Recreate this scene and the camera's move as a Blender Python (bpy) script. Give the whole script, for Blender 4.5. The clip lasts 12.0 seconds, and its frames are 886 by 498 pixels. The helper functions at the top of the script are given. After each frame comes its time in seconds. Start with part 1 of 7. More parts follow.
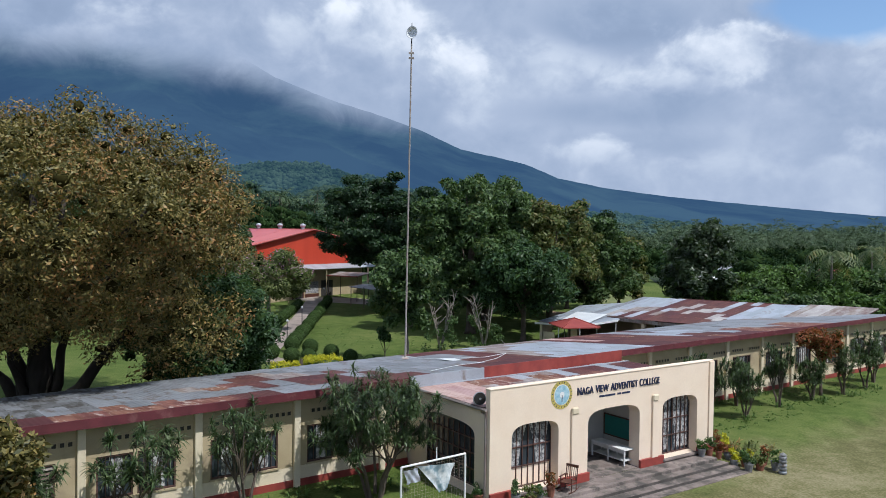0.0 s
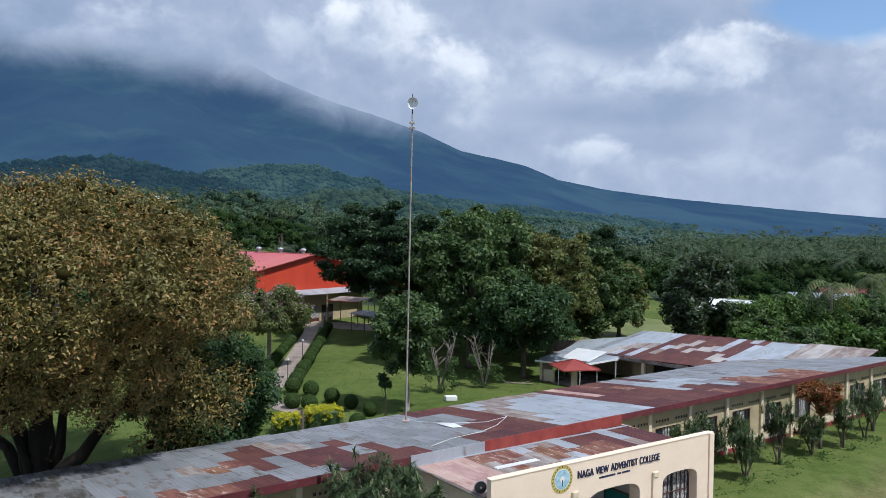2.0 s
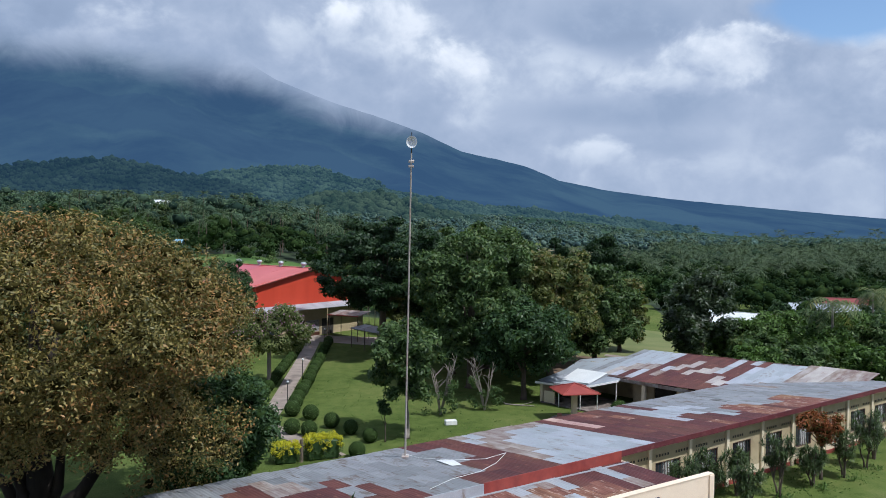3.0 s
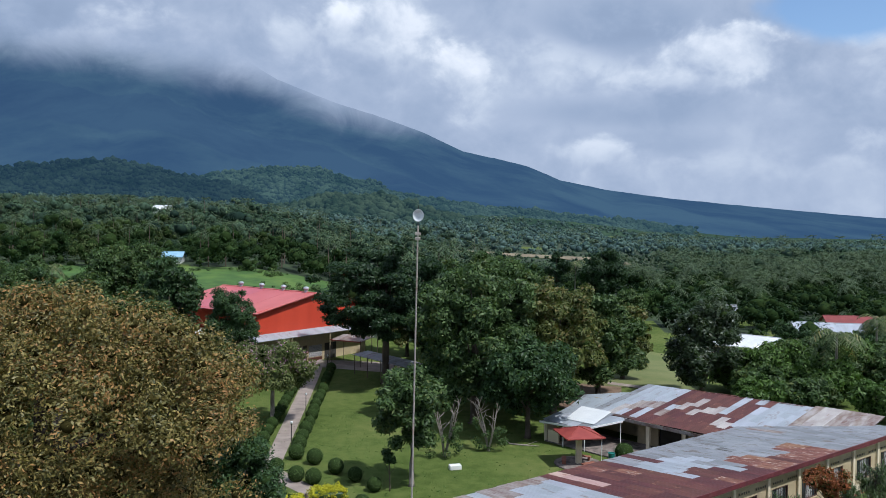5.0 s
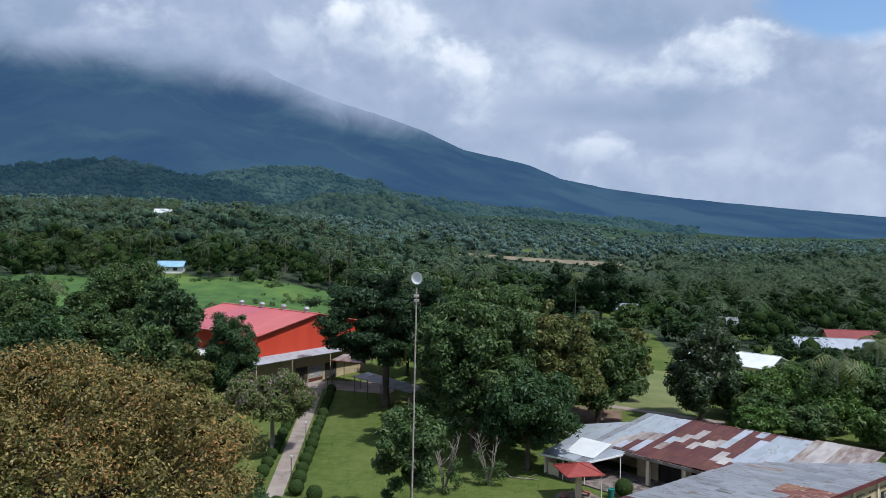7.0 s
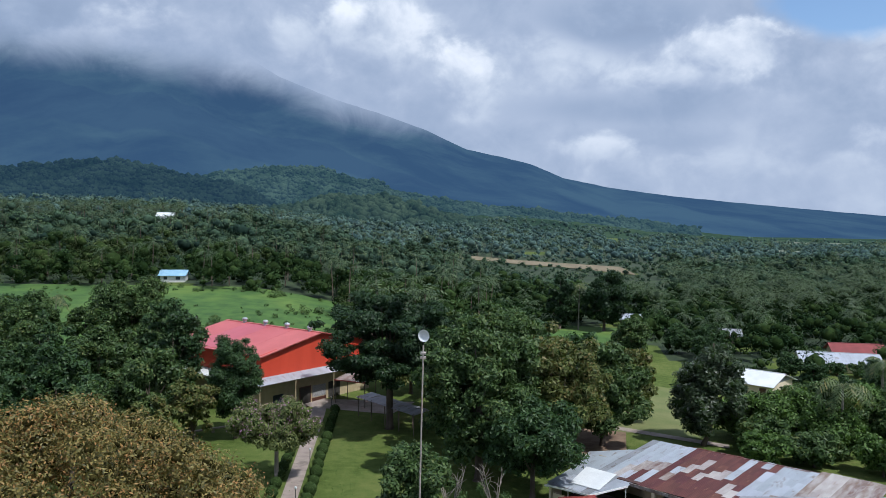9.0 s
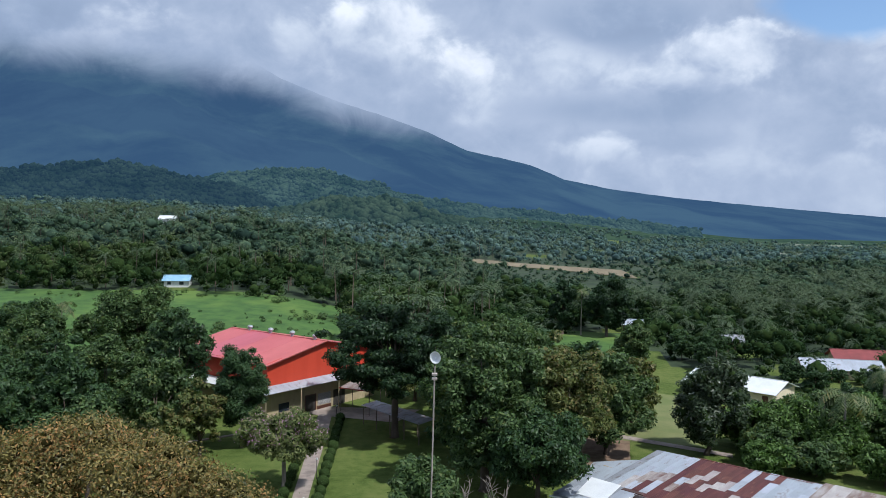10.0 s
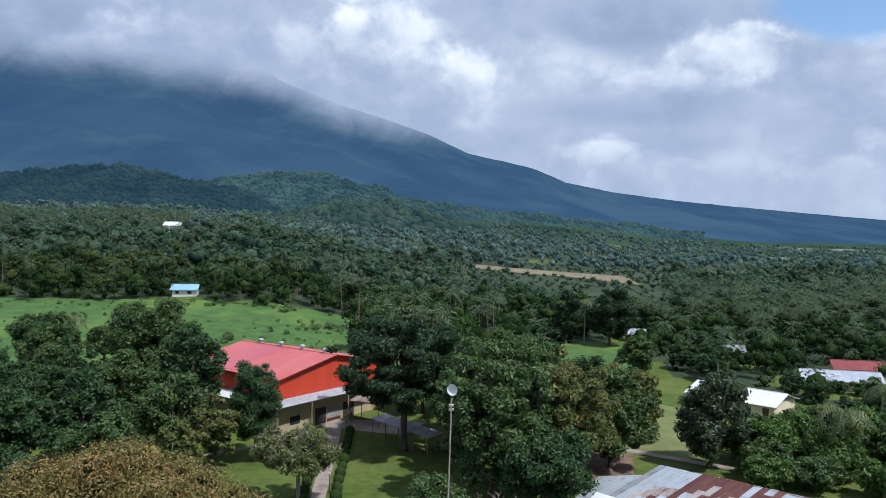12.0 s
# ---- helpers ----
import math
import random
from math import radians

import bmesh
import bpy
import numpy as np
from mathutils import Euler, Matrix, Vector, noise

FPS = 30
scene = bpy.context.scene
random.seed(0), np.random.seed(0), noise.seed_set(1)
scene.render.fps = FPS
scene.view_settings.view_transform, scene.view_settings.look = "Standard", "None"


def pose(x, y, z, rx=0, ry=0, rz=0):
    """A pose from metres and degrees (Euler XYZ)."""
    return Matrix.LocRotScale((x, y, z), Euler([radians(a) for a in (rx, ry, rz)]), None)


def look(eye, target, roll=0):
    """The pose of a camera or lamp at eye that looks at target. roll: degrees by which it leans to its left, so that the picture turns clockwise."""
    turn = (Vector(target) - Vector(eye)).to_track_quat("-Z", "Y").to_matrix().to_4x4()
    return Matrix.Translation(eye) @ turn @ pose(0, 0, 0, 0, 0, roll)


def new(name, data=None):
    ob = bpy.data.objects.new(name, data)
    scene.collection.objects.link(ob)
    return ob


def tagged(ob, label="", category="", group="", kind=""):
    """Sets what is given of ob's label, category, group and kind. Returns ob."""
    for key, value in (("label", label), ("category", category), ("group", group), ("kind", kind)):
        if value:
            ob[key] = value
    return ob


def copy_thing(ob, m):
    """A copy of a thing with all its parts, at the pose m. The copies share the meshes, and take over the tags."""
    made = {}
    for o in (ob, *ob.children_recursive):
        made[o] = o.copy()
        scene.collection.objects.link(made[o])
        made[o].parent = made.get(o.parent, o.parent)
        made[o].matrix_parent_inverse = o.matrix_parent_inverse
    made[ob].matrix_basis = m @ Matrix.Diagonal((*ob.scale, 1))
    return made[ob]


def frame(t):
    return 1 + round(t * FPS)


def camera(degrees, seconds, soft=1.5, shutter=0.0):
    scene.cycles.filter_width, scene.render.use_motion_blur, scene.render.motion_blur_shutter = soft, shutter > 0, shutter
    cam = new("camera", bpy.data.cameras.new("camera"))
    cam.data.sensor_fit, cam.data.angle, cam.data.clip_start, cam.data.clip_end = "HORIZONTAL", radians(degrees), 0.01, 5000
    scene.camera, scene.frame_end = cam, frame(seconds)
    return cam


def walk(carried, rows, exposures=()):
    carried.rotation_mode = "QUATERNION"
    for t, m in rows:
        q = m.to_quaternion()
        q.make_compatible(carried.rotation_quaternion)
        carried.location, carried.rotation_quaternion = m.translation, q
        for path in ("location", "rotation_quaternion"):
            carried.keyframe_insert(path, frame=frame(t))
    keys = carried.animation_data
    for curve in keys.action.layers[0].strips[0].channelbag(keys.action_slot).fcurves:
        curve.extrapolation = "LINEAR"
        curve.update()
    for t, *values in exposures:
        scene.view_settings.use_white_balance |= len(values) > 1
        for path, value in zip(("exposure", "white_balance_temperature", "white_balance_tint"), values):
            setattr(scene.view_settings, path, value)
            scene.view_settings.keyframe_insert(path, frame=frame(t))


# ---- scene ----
cam = camera(60.6, 12.0, soft=0.75)
PATH = [
    (0, (0.193, -0.388, 10.696), (0.174, 1.611, 10.647), 0.77),
    (0.5, (0.168, -0.335, 11.446), (0.149, 1.665, 11.397), 0.77),
    (1, (0.105, -0.287, 12.265), (0.086, 1.712, 12.216), 0.77),
    (1.5, (0.1, -0.357, 13.213), (0.08, 1.642, 13.165), 0.77),
    (2, (0.11, -0.442, 14.245), (0.091, 1.558, 14.198), 0.77),
    (2.5, (0.158, -0.354, 15.281), (0.137, 1.645, 15.235), 0.77),
    (3, (0.185, -0.28, 16.221), (0.163, 1.72, 16.175), 0.77),
    (5, (-0.17, -0.028, 20.017), (-0.194, 1.971, 19.968), 0.77),
    (5.5, (-0.207, -0.116, 20.855), (-0.231, 1.883, 20.806), 0.77),
    (6, (-0.189, -0.038, 21.663), (-0.213, 1.961, 21.613), 0.77),
    (6.5, (-0.098, 0.016, 22.504), (-0.125, 2.016, 22.453), 0.77),
    (7, (-0.089, 0.107, 23.301), (-0.116, 2.106, 23.247), 0.77),
    (9, (-0.389, 0.413, 26.27), (-0.421, 2.412, 26.212), 0.77),
    (9.5, (-0.589, 0.234, 26.8), (-0.623, 2.233, 26.745), 0.77),
    (10, (-0.929, -0.268, 27.417), (-0.963, 1.731, 27.362), 0.77),
    (10.5, (-1.105, -0.919, 27.934), (-1.141, 1.08, 27.883), 0.77),
    (11, (-1.385, -1.528, 28.478), (-1.422, 0.471, 28.427), 0.77),
    (11.5, (-1.574, -2.257, 28.994), (-1.612, -0.258, 28.945), 0.77),
    (12, (-1.708, -2.799, 29.47), (-1.747, -0.8, 29.422), 0.77),
]
walk(cam, [(t, look(eye, target, roll)) for t, eye, target, roll in PATH], exposures=[(0, 0.0, 5880, 9), (9, 0.02, 5880, 9), (12, 0.12, 5880, 9)])

# ---- world, sun ----
SUN_EL, SUN_AZ = 58.0, -38.0            # degrees; azimuth from +x towards +y
sun_dir = Vector((math.cos(radians(SUN_EL)) * math.cos(radians(SUN_AZ)),
                  math.cos(radians(SUN_EL)) * math.sin(radians(SUN_AZ)), math.sin(radians(SUN_EL))))
sun_data = bpy.data.lights.new("sun", "SUN")
sun_data.energy, sun_data.angle, sun_data.color = 4.3, radians(0.6), (1.0, 0.95, 0.87)
sun = new("sun", sun_data)
sun.matrix_world = look(sun_dir * 200, (0, 0, 0))


class Nodes:
    """Small helper to wire shader nodes."""

    def __init__(self, tree):
        self.tree = tree
        tree.nodes.clear()

    def add(self, kind, op=""):
        n = self.tree.nodes.new(kind)
        if op:
            n.operation = op
        return n

    def put(self, socket, value):
        if isinstance(value, bpy.types.NodeSocket):
            self.tree.links.new(value, socket)
        else:
            socket.default_value = value

    def math(self, op, a, b=0.0, clamp=False):
        n = self.add("ShaderNodeMath", op)
        n.use_clamp = clamp
        self.put(n.inputs[0], a)
        self.put(n.inputs[1], b)
        return n.outputs[0]

    def noise(self, vec, scale, detail=4.0, rough=0.55, distort=0.0):
        n = self.add("ShaderNodeTexNoise")
        if vec is not None:
            self.put(n.inputs["Vector"], vec)
        n.inputs["Scale"].default_value = scale
        n.inputs["Detail"].default_value = detail
        n.inputs["Roughness"].default_value = rough
        n.inputs["Distortion"].default_value = distort
        return n.outputs["Fac"]

    def billow(self, vec, scale):
        """Rounded cauliflower heaps on soft noise."""
        v = self.add("ShaderNodeTexVoronoi")
        v.feature = "SMOOTH_F1"
        self.put(v.inputs["Vector"], vec)
        v.inputs["Scale"].default_value = scale * 1.25
        v.inputs["Detail"].default_value = 3.0
        v.inputs["Roughness"].default_value = 0.55
        v.inputs["Smoothness"].default_value = 0.6
        heaps = self.math("SUBTRACT", 0.95, v.outputs["Distance"])
        return self.math("ADD", self.math("MULTIPLY", self.noise(vec, scale * 0.75, 9.0, 0.54), 0.82), self.math("MULTIPLY", heaps, 0.18))

    def ramp(self, fac, stops):
        n = self.add("ShaderNodeValToRGB")
        self.put(n.inputs[0], fac)
        e = n.color_ramp.elements
        while len(e) < len(stops):
            e.new(0.5)
        for el, (pos, col) in zip(e, stops):
            el.position = pos
            el.color = (*col, 1.0) if len(col) == 3 else col
        return n.outputs[0]

    def mix(self, fac, a, b, blend="MIX"):
        n = self.add("ShaderNodeMix")
        n.data_type, n.blend_type = "RGBA", blend
        self.put(n.inputs[0], fac)
        self.put(n.inputs[6], a if isinstance(a, bpy.types.NodeSocket) else (*a, 1.0))
        self.put(n.inputs[7], b if isinstance(b, bpy.types.NodeSocket) else (*b, 1.0))
        return n.outputs[2]

    def smooth(self, x, lo, hi):
        n = self.add("ShaderNodeMapRange")
        n.interpolation_type = "SMOOTHSTEP"
        self.put(n.inputs[0], x)
        n.inputs[1].default_value, n.inputs[2].default_value = lo, hi
        return n.outputs[0]

    def scaled(self, vec, s):
        n = self.add("ShaderNodeMapping")
        self.put(n.inputs["Vector"], vec)
        n.inputs["Scale"].default_value = s
        return n.outputs[0]

    def spot(self, ax, el, cx, cz, rx, rz):
        """A soft round patch at the bearing cx and the elevation cz."""
        dx = self.math("DIVIDE", self.math("SUBTRACT", ax, cx), rx)
        dz = self.math("DIVIDE", self.math("SUBTRACT", el, cz), rz)
        r2 = self.math("ADD", self.math("MULTIPLY", dx, dx), self.math("MULTIPLY", dz, dz))
        return self.math("POWER", 2.718, self.math("MULTIPLY", r2, -1.0))


def cloud_colour(n, direction):
    """The overcast's colour in a direction (a unit vector): used by the sky and by the cloud that hides the summit."""
    sep = n.add("ShaderNodeSeparateXYZ")
    n.put(sep.inputs[0], direction)
    ahead = n.math("MAXIMUM", sep.outputs[1], 0.05)
    ax = n.math("DIVIDE", sep.outputs[0], ahead)
    el = n.math("DIVIDE", sep.outputs[2], ahead)
    vec = n.scaled(direction, (1.0, 1.0, 1.25))
    soft = n.noise(n.scaled(direction, (1.0, 1.0, 2.2)), 3.2, 4.0, 0.5, 0.3)
    ragged = n.math("SUBTRACT", n.math("ADD", n.math("MULTIPLY", n.noise(vec, 13.0, 8.0, 0.56, 0.25), 0.75), n.math("MULTIPLY", n.billow(vec, 22.0), 0.25)), 0.5)
    f = n.math("ADD", n.math("ADD", n.math("MULTIPLY", soft, 0.24), n.math("MULTIPLY", ragged, 0.40)), 0.345)
    # heaps of cloud laid one before the other: lighter towards their tops, ragged at their rims
    for cx, cz, rx, rz, low, high, fade in FAR_HEAPS + NEAR_HEAPS:
        body = n.math("ADD", n.spot(ax, el, cx, cz, rx, rz), n.math("MULTIPLY", ragged, 2.0))
        cover = n.smooth(body, 0.40 - fade * 0.35, 0.40 + fade)
        rise = n.math("ADD", n.math("DIVIDE", n.math("SUBTRACT", el, cz), rz * 2.6), n.math("MULTIPLY", ragged, 2.2))
        tone = n.math("ADD", n.math("MULTIPLY", n.smooth(rise, -0.55, 0.55), high - low), n.math("ADD", n.math("MULTIPLY", ragged, 0.22), low))
        f = n.math("ADD", f, n.math("MULTIPLY", cover, n.math("SUBTRACT", tone, f)))
    col = n.ramp(f, [(0.22, (0.24, 0.30, 0.42)), (0.38, (0.34, 0.41, 0.54)), (0.48, (0.45, 0.51, 0.63)), (0.58, (0.60, 0.65, 0.74)), (0.74, (0.92, 0.93, 0.96))])
    return col, ax, el, f


# bearing, elevation, half widths, tone of foot and top, softness of the rim
FAR_HEAPS = [(-0.574, 0.282, 0.127, 0.056, 0.31, 0.42, 0.5), (-0.298, 0.252, 0.172, 0.045, 0.42, 0.54, 0.6), (-0.444, 0.261, 0.075, 0.045, 0.46, 0.67, 0.45), (-0.507, 0.234, 0.082, 0.026, 0.4, 0.47, 0.6), (-0.119, 0.251, 0.112, 0.075, 0.47, 0.7, 0.45), (-0.149, 0.265, 0.045, 0.034, 0.56, 0.76, 0.4), (-0.209, 0.242, 0.067, 0.037, 0.48, 0.62, 0.5), (-0.082, 0.18, 0.075, 0.041, 0.42, 0.53, 0.5), (0.119, 0.22, 0.112, 0.046, 0.49, 0.64, 0.5), (0.011, 0.2, 0.045, 0.06, 0.47, 0.72, 0.32)]
NEAR_HEAPS = [(0.216, 0.277, 0.127, 0.048, 0.34, 0.43, 0.42), (0.507, 0.207, 0.104, 0.045, 0.45, 0.58, 0.5), (0.35, 0.235, 0.112, 0.045, 0.46, 0.7, 0.4), (0.384, 0.261, 0.052, 0.031, 0.54, 0.78, 0.3), (0.306, 0.197, 0.089, 0.024, 0.49, 0.63, 0.5), (0.216, 0.158, 0.149, 0.022, 0.39, 0.43, 0.6), (0.246, 0.121, 0.119, 0.018, 0.4, 0.45, 0.6), (0.183, 0.104, 0.056, 0.019, 0.48, 0.62, 0.45), (0.555, 0.124, 0.06, 0.028, 0.49, 0.68, 0.42), (0.541, 0.265, 0.048, 0.027, 0.52, 0.7, 0.32), (0.395, 0.079, 0.239, 0.028, 0.47, 0.54, 0.6), (0.507, 0.095, 0.06, 0.018, 0.48, 0.6, 0.5)]
world = bpy.data.worlds.new("world")
scene.world = world
world.use_nodes = True
n = Nodes(world.node_tree)
tc = n.add("ShaderNodeTexCoord")
sky = n.add("ShaderNodeTexSky")
sky.sky_type, sky.sun_disc, sky.sun_elevation, sky.sun_rotation = "NISHITA", False, radians(SUN_EL), radians(90 - SUN_AZ)
col, ax, el, f = cloud_colour(n, tc.outputs["Generated"])
blue = n.mix(1.0, sky.outputs[0], (0.14, 0.145, 0.15), "MULTIPLY")
hole = n.math("ADD", n.math("MULTIPLY", n.spot(ax, el, 0.50, 0.290, 0.13, 0.045), 1.25), n.math("MULTIPLY", n.spot(ax, el, 0.01, 0.248, 0.05, 0.025), 0.6))
hole = n.smooth(n.math("ADD", hole, n.math("MULTIPLY", n.math("SUBTRACT", n.noise(tc.outputs["Generated"], 14.0, 5.0), 0.5), 0.9)), 0.45, 0.95)
bg = n.add("ShaderNodeBackground")
n.put(bg.inputs[0], n.mix(hole, col, blue))
bg.inputs[1].default_value = 1.0
n.put(n.add("ShaderNodeOutputWorld").inputs[0], bg.outputs[0])

# ---- materials ----


def surf(name, c1, c2, scale=2.0, rough=0.8, metal=0.0, bump=0.15, fine=30.0, spread=(0.35, 0.65), rand="", stain=None, stain_scale=0.4, stain_amount=(0.55, 0.7), stretch=None, amount=0.25, coat=0.0):
    """A surface of two tones in noise, with fine grain, an optional stain, and pieces that differ (rand: 'object' or 'island')."""
    m = bpy.data.materials.new(name)
    m.use_nodes = True
    n = Nodes(m.node_tree)
    geo = n.add("ShaderNodeNewGeometry")
    pos = n.add("ShaderNodeTexCoord").outputs["Object"]
    if rand == "object":
        away = n.add("ShaderNodeVectorMath", "ADD")
        n.put(away.inputs[0], pos)
        n.put(away.inputs[1], n.math("MULTIPLY", n.add("ShaderNodeObjectInfo").outputs["Random"], 80.0))
        pos = away.outputs[0]
    if stretch:
        pos = n.scaled(pos, stretch)
    col = n.ramp(n.noise(pos, scale, 5.0), [(spread[0], c1), (spread[1], c2)])
    grain = n.noise(pos, fine, 3.0)
    col = n.mix(0.48 if rand == "object" or fine < 20 else 0.22, col, n.ramp(grain, [(0.3, (0.55, 0.55, 0.55)), (0.7, (1.0, 1.0, 1.0))]), "MULTIPLY")
    if stain:
        col = n.mix(n.smooth(n.noise(pos, stain_scale, 6.0, 0.65), *stain_amount), col, stain)
    if rand:
        r = n.add("ShaderNodeObjectInfo").outputs["Random"] if rand == "object" else geo.outputs["Random Per Island"]
        hsv = n.add("ShaderNodeHueSaturation")
        n.put(hsv.inputs["Value"], n.math("ADD", n.math("MULTIPLY", r, amount * 2), 1.0 - amount))
        n.put(hsv.inputs["Hue"], n.math("ADD", n.math("MULTIPLY", r, 0.03), 0.485))
        n.put(hsv.inputs["Color"], col)
        col = hsv.outputs[0]
    b = n.add("ShaderNodeBsdfPrincipled")
    n.put(b.inputs["Base Color"], col)
    n.put(b.inputs["Roughness"], n.math("ADD", n.math("MULTIPLY", grain, 0.2), rough - 0.1))
    b.inputs["Metallic"].default_value = metal
    b.inputs["Coat Weight"].default_value = coat
    if bump:
        bp = n.add("ShaderNodeBump")
        bp.inputs["Strength"].default_value = bump
        bp.inputs["Distance"].default_value = 0.02
        n.put(bp.inputs["Height"], grain)
        n.put(b.inputs["Normal"], bp.outputs[0])
    n.put(n.add("ShaderNodeOutputMaterial").inputs[0], b.outputs[0])
    return m


def leafy(name, c1, c2, c3=None, share=0.15, translucent=0.32, rough=0.5, patch=0.35, own=0.6, gloss=0.3):
    """Leaves: each its own tint between c1 and c2, some of the colour c3, with light coming through."""
    m = bpy.data.materials.new(name)
    m.use_nodes = True
    n = Nodes(m.node_tree)
    geo = n.add("ShaderNodeNewGeometry")
    r = geo.outputs["Random Per Island"]
    clump = n.noise(n.add("ShaderNodeTexCoord").outputs["Object"], patch, 3.0)
    col = n.ramp(n.math("ADD", n.math("MULTIPLY", r, own), n.math("MULTIPLY", clump, 1.0 - own)), [(0.2 if own > 0.4 else 0.34, c1), (0.75 if own > 0.4 else 0.66, c2)])
    if c3:
        k = n.math("ADD", n.math("MULTIPLY", r, 0.5), n.math("MULTIPLY", clump, 0.9))
        col = n.mix(n.smooth(k, 0.98 - share, 1.10 - share), col, c3)
    b = n.add("ShaderNodeBsdfPrincipled")
    n.put(b.inputs["Base Color"], col)
    b.inputs["Roughness"].default_value = rough
    b.inputs["Specular IOR Level"].default_value = gloss
    tr = n.add("ShaderNodeBsdfTranslucent")
    n.put(tr.inputs[0], n.mix(1.0, col, (1.1, 1.2, 0.6), "MULTIPLY"))
    mx = n.add("ShaderNodeMixShader")
    mx.inputs[0].default_value = translucent
    n.put(mx.inputs[1], b.outputs[0])
    n.put(mx.inputs[2], tr.outputs[0])
    n.put(n.add("ShaderNodeOutputMaterial").inputs[0], mx.outputs[0])
    return m


M = {}
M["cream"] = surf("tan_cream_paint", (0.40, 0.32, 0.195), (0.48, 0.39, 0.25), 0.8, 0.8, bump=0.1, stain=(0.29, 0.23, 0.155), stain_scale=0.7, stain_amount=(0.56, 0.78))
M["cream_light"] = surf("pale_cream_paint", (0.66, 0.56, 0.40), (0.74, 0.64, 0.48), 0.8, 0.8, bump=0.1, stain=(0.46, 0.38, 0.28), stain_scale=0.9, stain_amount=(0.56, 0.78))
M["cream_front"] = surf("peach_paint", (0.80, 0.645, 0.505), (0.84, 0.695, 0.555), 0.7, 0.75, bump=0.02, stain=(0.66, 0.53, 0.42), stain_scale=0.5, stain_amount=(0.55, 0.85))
M["red_paint"] = surf("red_oxide_paint", (0.22, 0.034, 0.028), (0.31, 0.055, 0.040), 1.5, 0.65, stain=(0.20, 0.05, 0.04), stain_scale=1.2)
M["fascia"] = surf("faded_maroon_paint", (0.085, 0.016, 0.021), (0.135, 0.026, 0.033), 1.3, 0.6, stain=(0.17, 0.065, 0.062), stain_scale=1.0)
M["concrete"] = surf("weathered_concrete", (0.165, 0.130, 0.116), (0.30, 0.245, 0.220), 1.3, 0.9, bump=0.4, fine=14.0, stain=(0.070, 0.062, 0.054), stain_scale=1.1, stain_amount=(0.44, 0.62))
M["path"] = surf("path_concrete", (0.25, 0.20, 0.175), (0.33, 0.275, 0.24), 0.8, 0.9, bump=0.3, stain=(0.17, 0.14, 0.12), stain_scale=0.5)
# for flat dark plates that stand in for the unlit insides of openings
M["dark_in"] = surf("dark_interior", (0.030, 0.026, 0.022), (0.05, 0.045, 0.04), 0.8, 0.9, bump=0)
M["room"] = surf("pale_room_paint", (0.44, 0.44, 0.43), (0.52, 0.52, 0.50), 0.8, 0.85, bump=0.05)
M["glass"] = surf("dark_window_glass", (0.020, 0.026, 0.034), (0.045, 0.055, 0.07), 0.5, 0.18, bump=0.02)
M["metal_frame"] = surf("dark_brown_steel", (0.06, 0.03, 0.024), (0.11, 0.055, 0.045), 3, 0.55)
M["white_paint"] = surf("white_paint", (0.70, 0.70, 0.70), (0.80, 0.80, 0.79), 2, 0.5, bump=0.03)
M["curtain"] = surf("patterned_grey_curtain", (0.11, 0.11, 0.12), (0.52, 0.51, 0.50), 11.0, 0.9, bump=0.1, fine=40.0, spread=(0.42, 0.58), stretch=(1, 1, 0.7))
M["torn_cloth"] = surf("faded_blue_white_cloth", (0.16, 0.24, 0.28), (0.62, 0.64, 0.64), 3.0, 0.9, bump=0.1, spread=(0.40, 0.60))
M["wood"] = surf("dark_wood", (0.06, 0.022, 0.015), (0.11, 0.04, 0.025), 4, 0.5, stretch=(1, 1, 6))
M["bark"] = surf("grey_brown_bark", (0.075, 0.055, 0.042), (0.15, 0.115, 0.09), 1.2, 0.95, bump=0.6, fine=9.0, stretch=(1, 1, 0.35))
M["pale_bark"] = surf("pale_grey_bark", (0.20, 0.17, 0.14), (0.34, 0.30, 0.26), 1.6, 0.95, bump=0.5, fine=9.0, stretch=(1, 1, 0.35))
M["sheet_grey"] = surf("galvanised_sheet_weathered", (0.23, 0.24, 0.26), (0.34, 0.355, 0.385), 0.35, 0.55, metal=0.25, bump=0.1, rand="object", stain=(0.14, 0.115, 0.10), stain_scale=1.3, stain_amount=(0.52, 0.68), amount=0.10, stretch=(1.7, 0.5, 1))
M["sheet_light"] = surf("galvanised_sheet_newer", (0.36, 0.39, 0.44), (0.46, 0.50, 0.56), 0.4, 0.5, metal=0.25, bump=0.08, rand="object", stain=(0.22, 0.18, 0.155), stain_scale=1.3, stain_amount=(0.55, 0.72), amount=0.08, stretch=(1.7, 0.5, 1))
M["sheet_white"] = surf("white_sheet", (0.66, 0.68, 0.70), (0.78, 0.80, 0.81), 0.5, 0.5, bump=0.05, rand="object", amount=0.06)
M["sheet_red"] = surf("rusted_maroon_sheet", (0.070, 0.019, 0.018), (0.125, 0.036, 0.032), 0.6, 0.75, bump=0.15, rand="object", stain=(0.19, 0.085, 0.055), stain_scale=1.6, stain_amount=(0.58, 0.72), amount=0.16, stretch=(1.7, 0.5, 1))
M["sheet_rust"] = surf("orange_rusted_sheet", (0.13, 0.045, 0.03), (0.26, 0.12, 0.08), 1.4, 0.85, bump=0.2, rand="object", stain=(0.42, 0.33, 0.28), stain_scale=2.2, stain_amount=(0.54, 0.66), amount=0.14, stretch=(1.7, 0.5, 1))
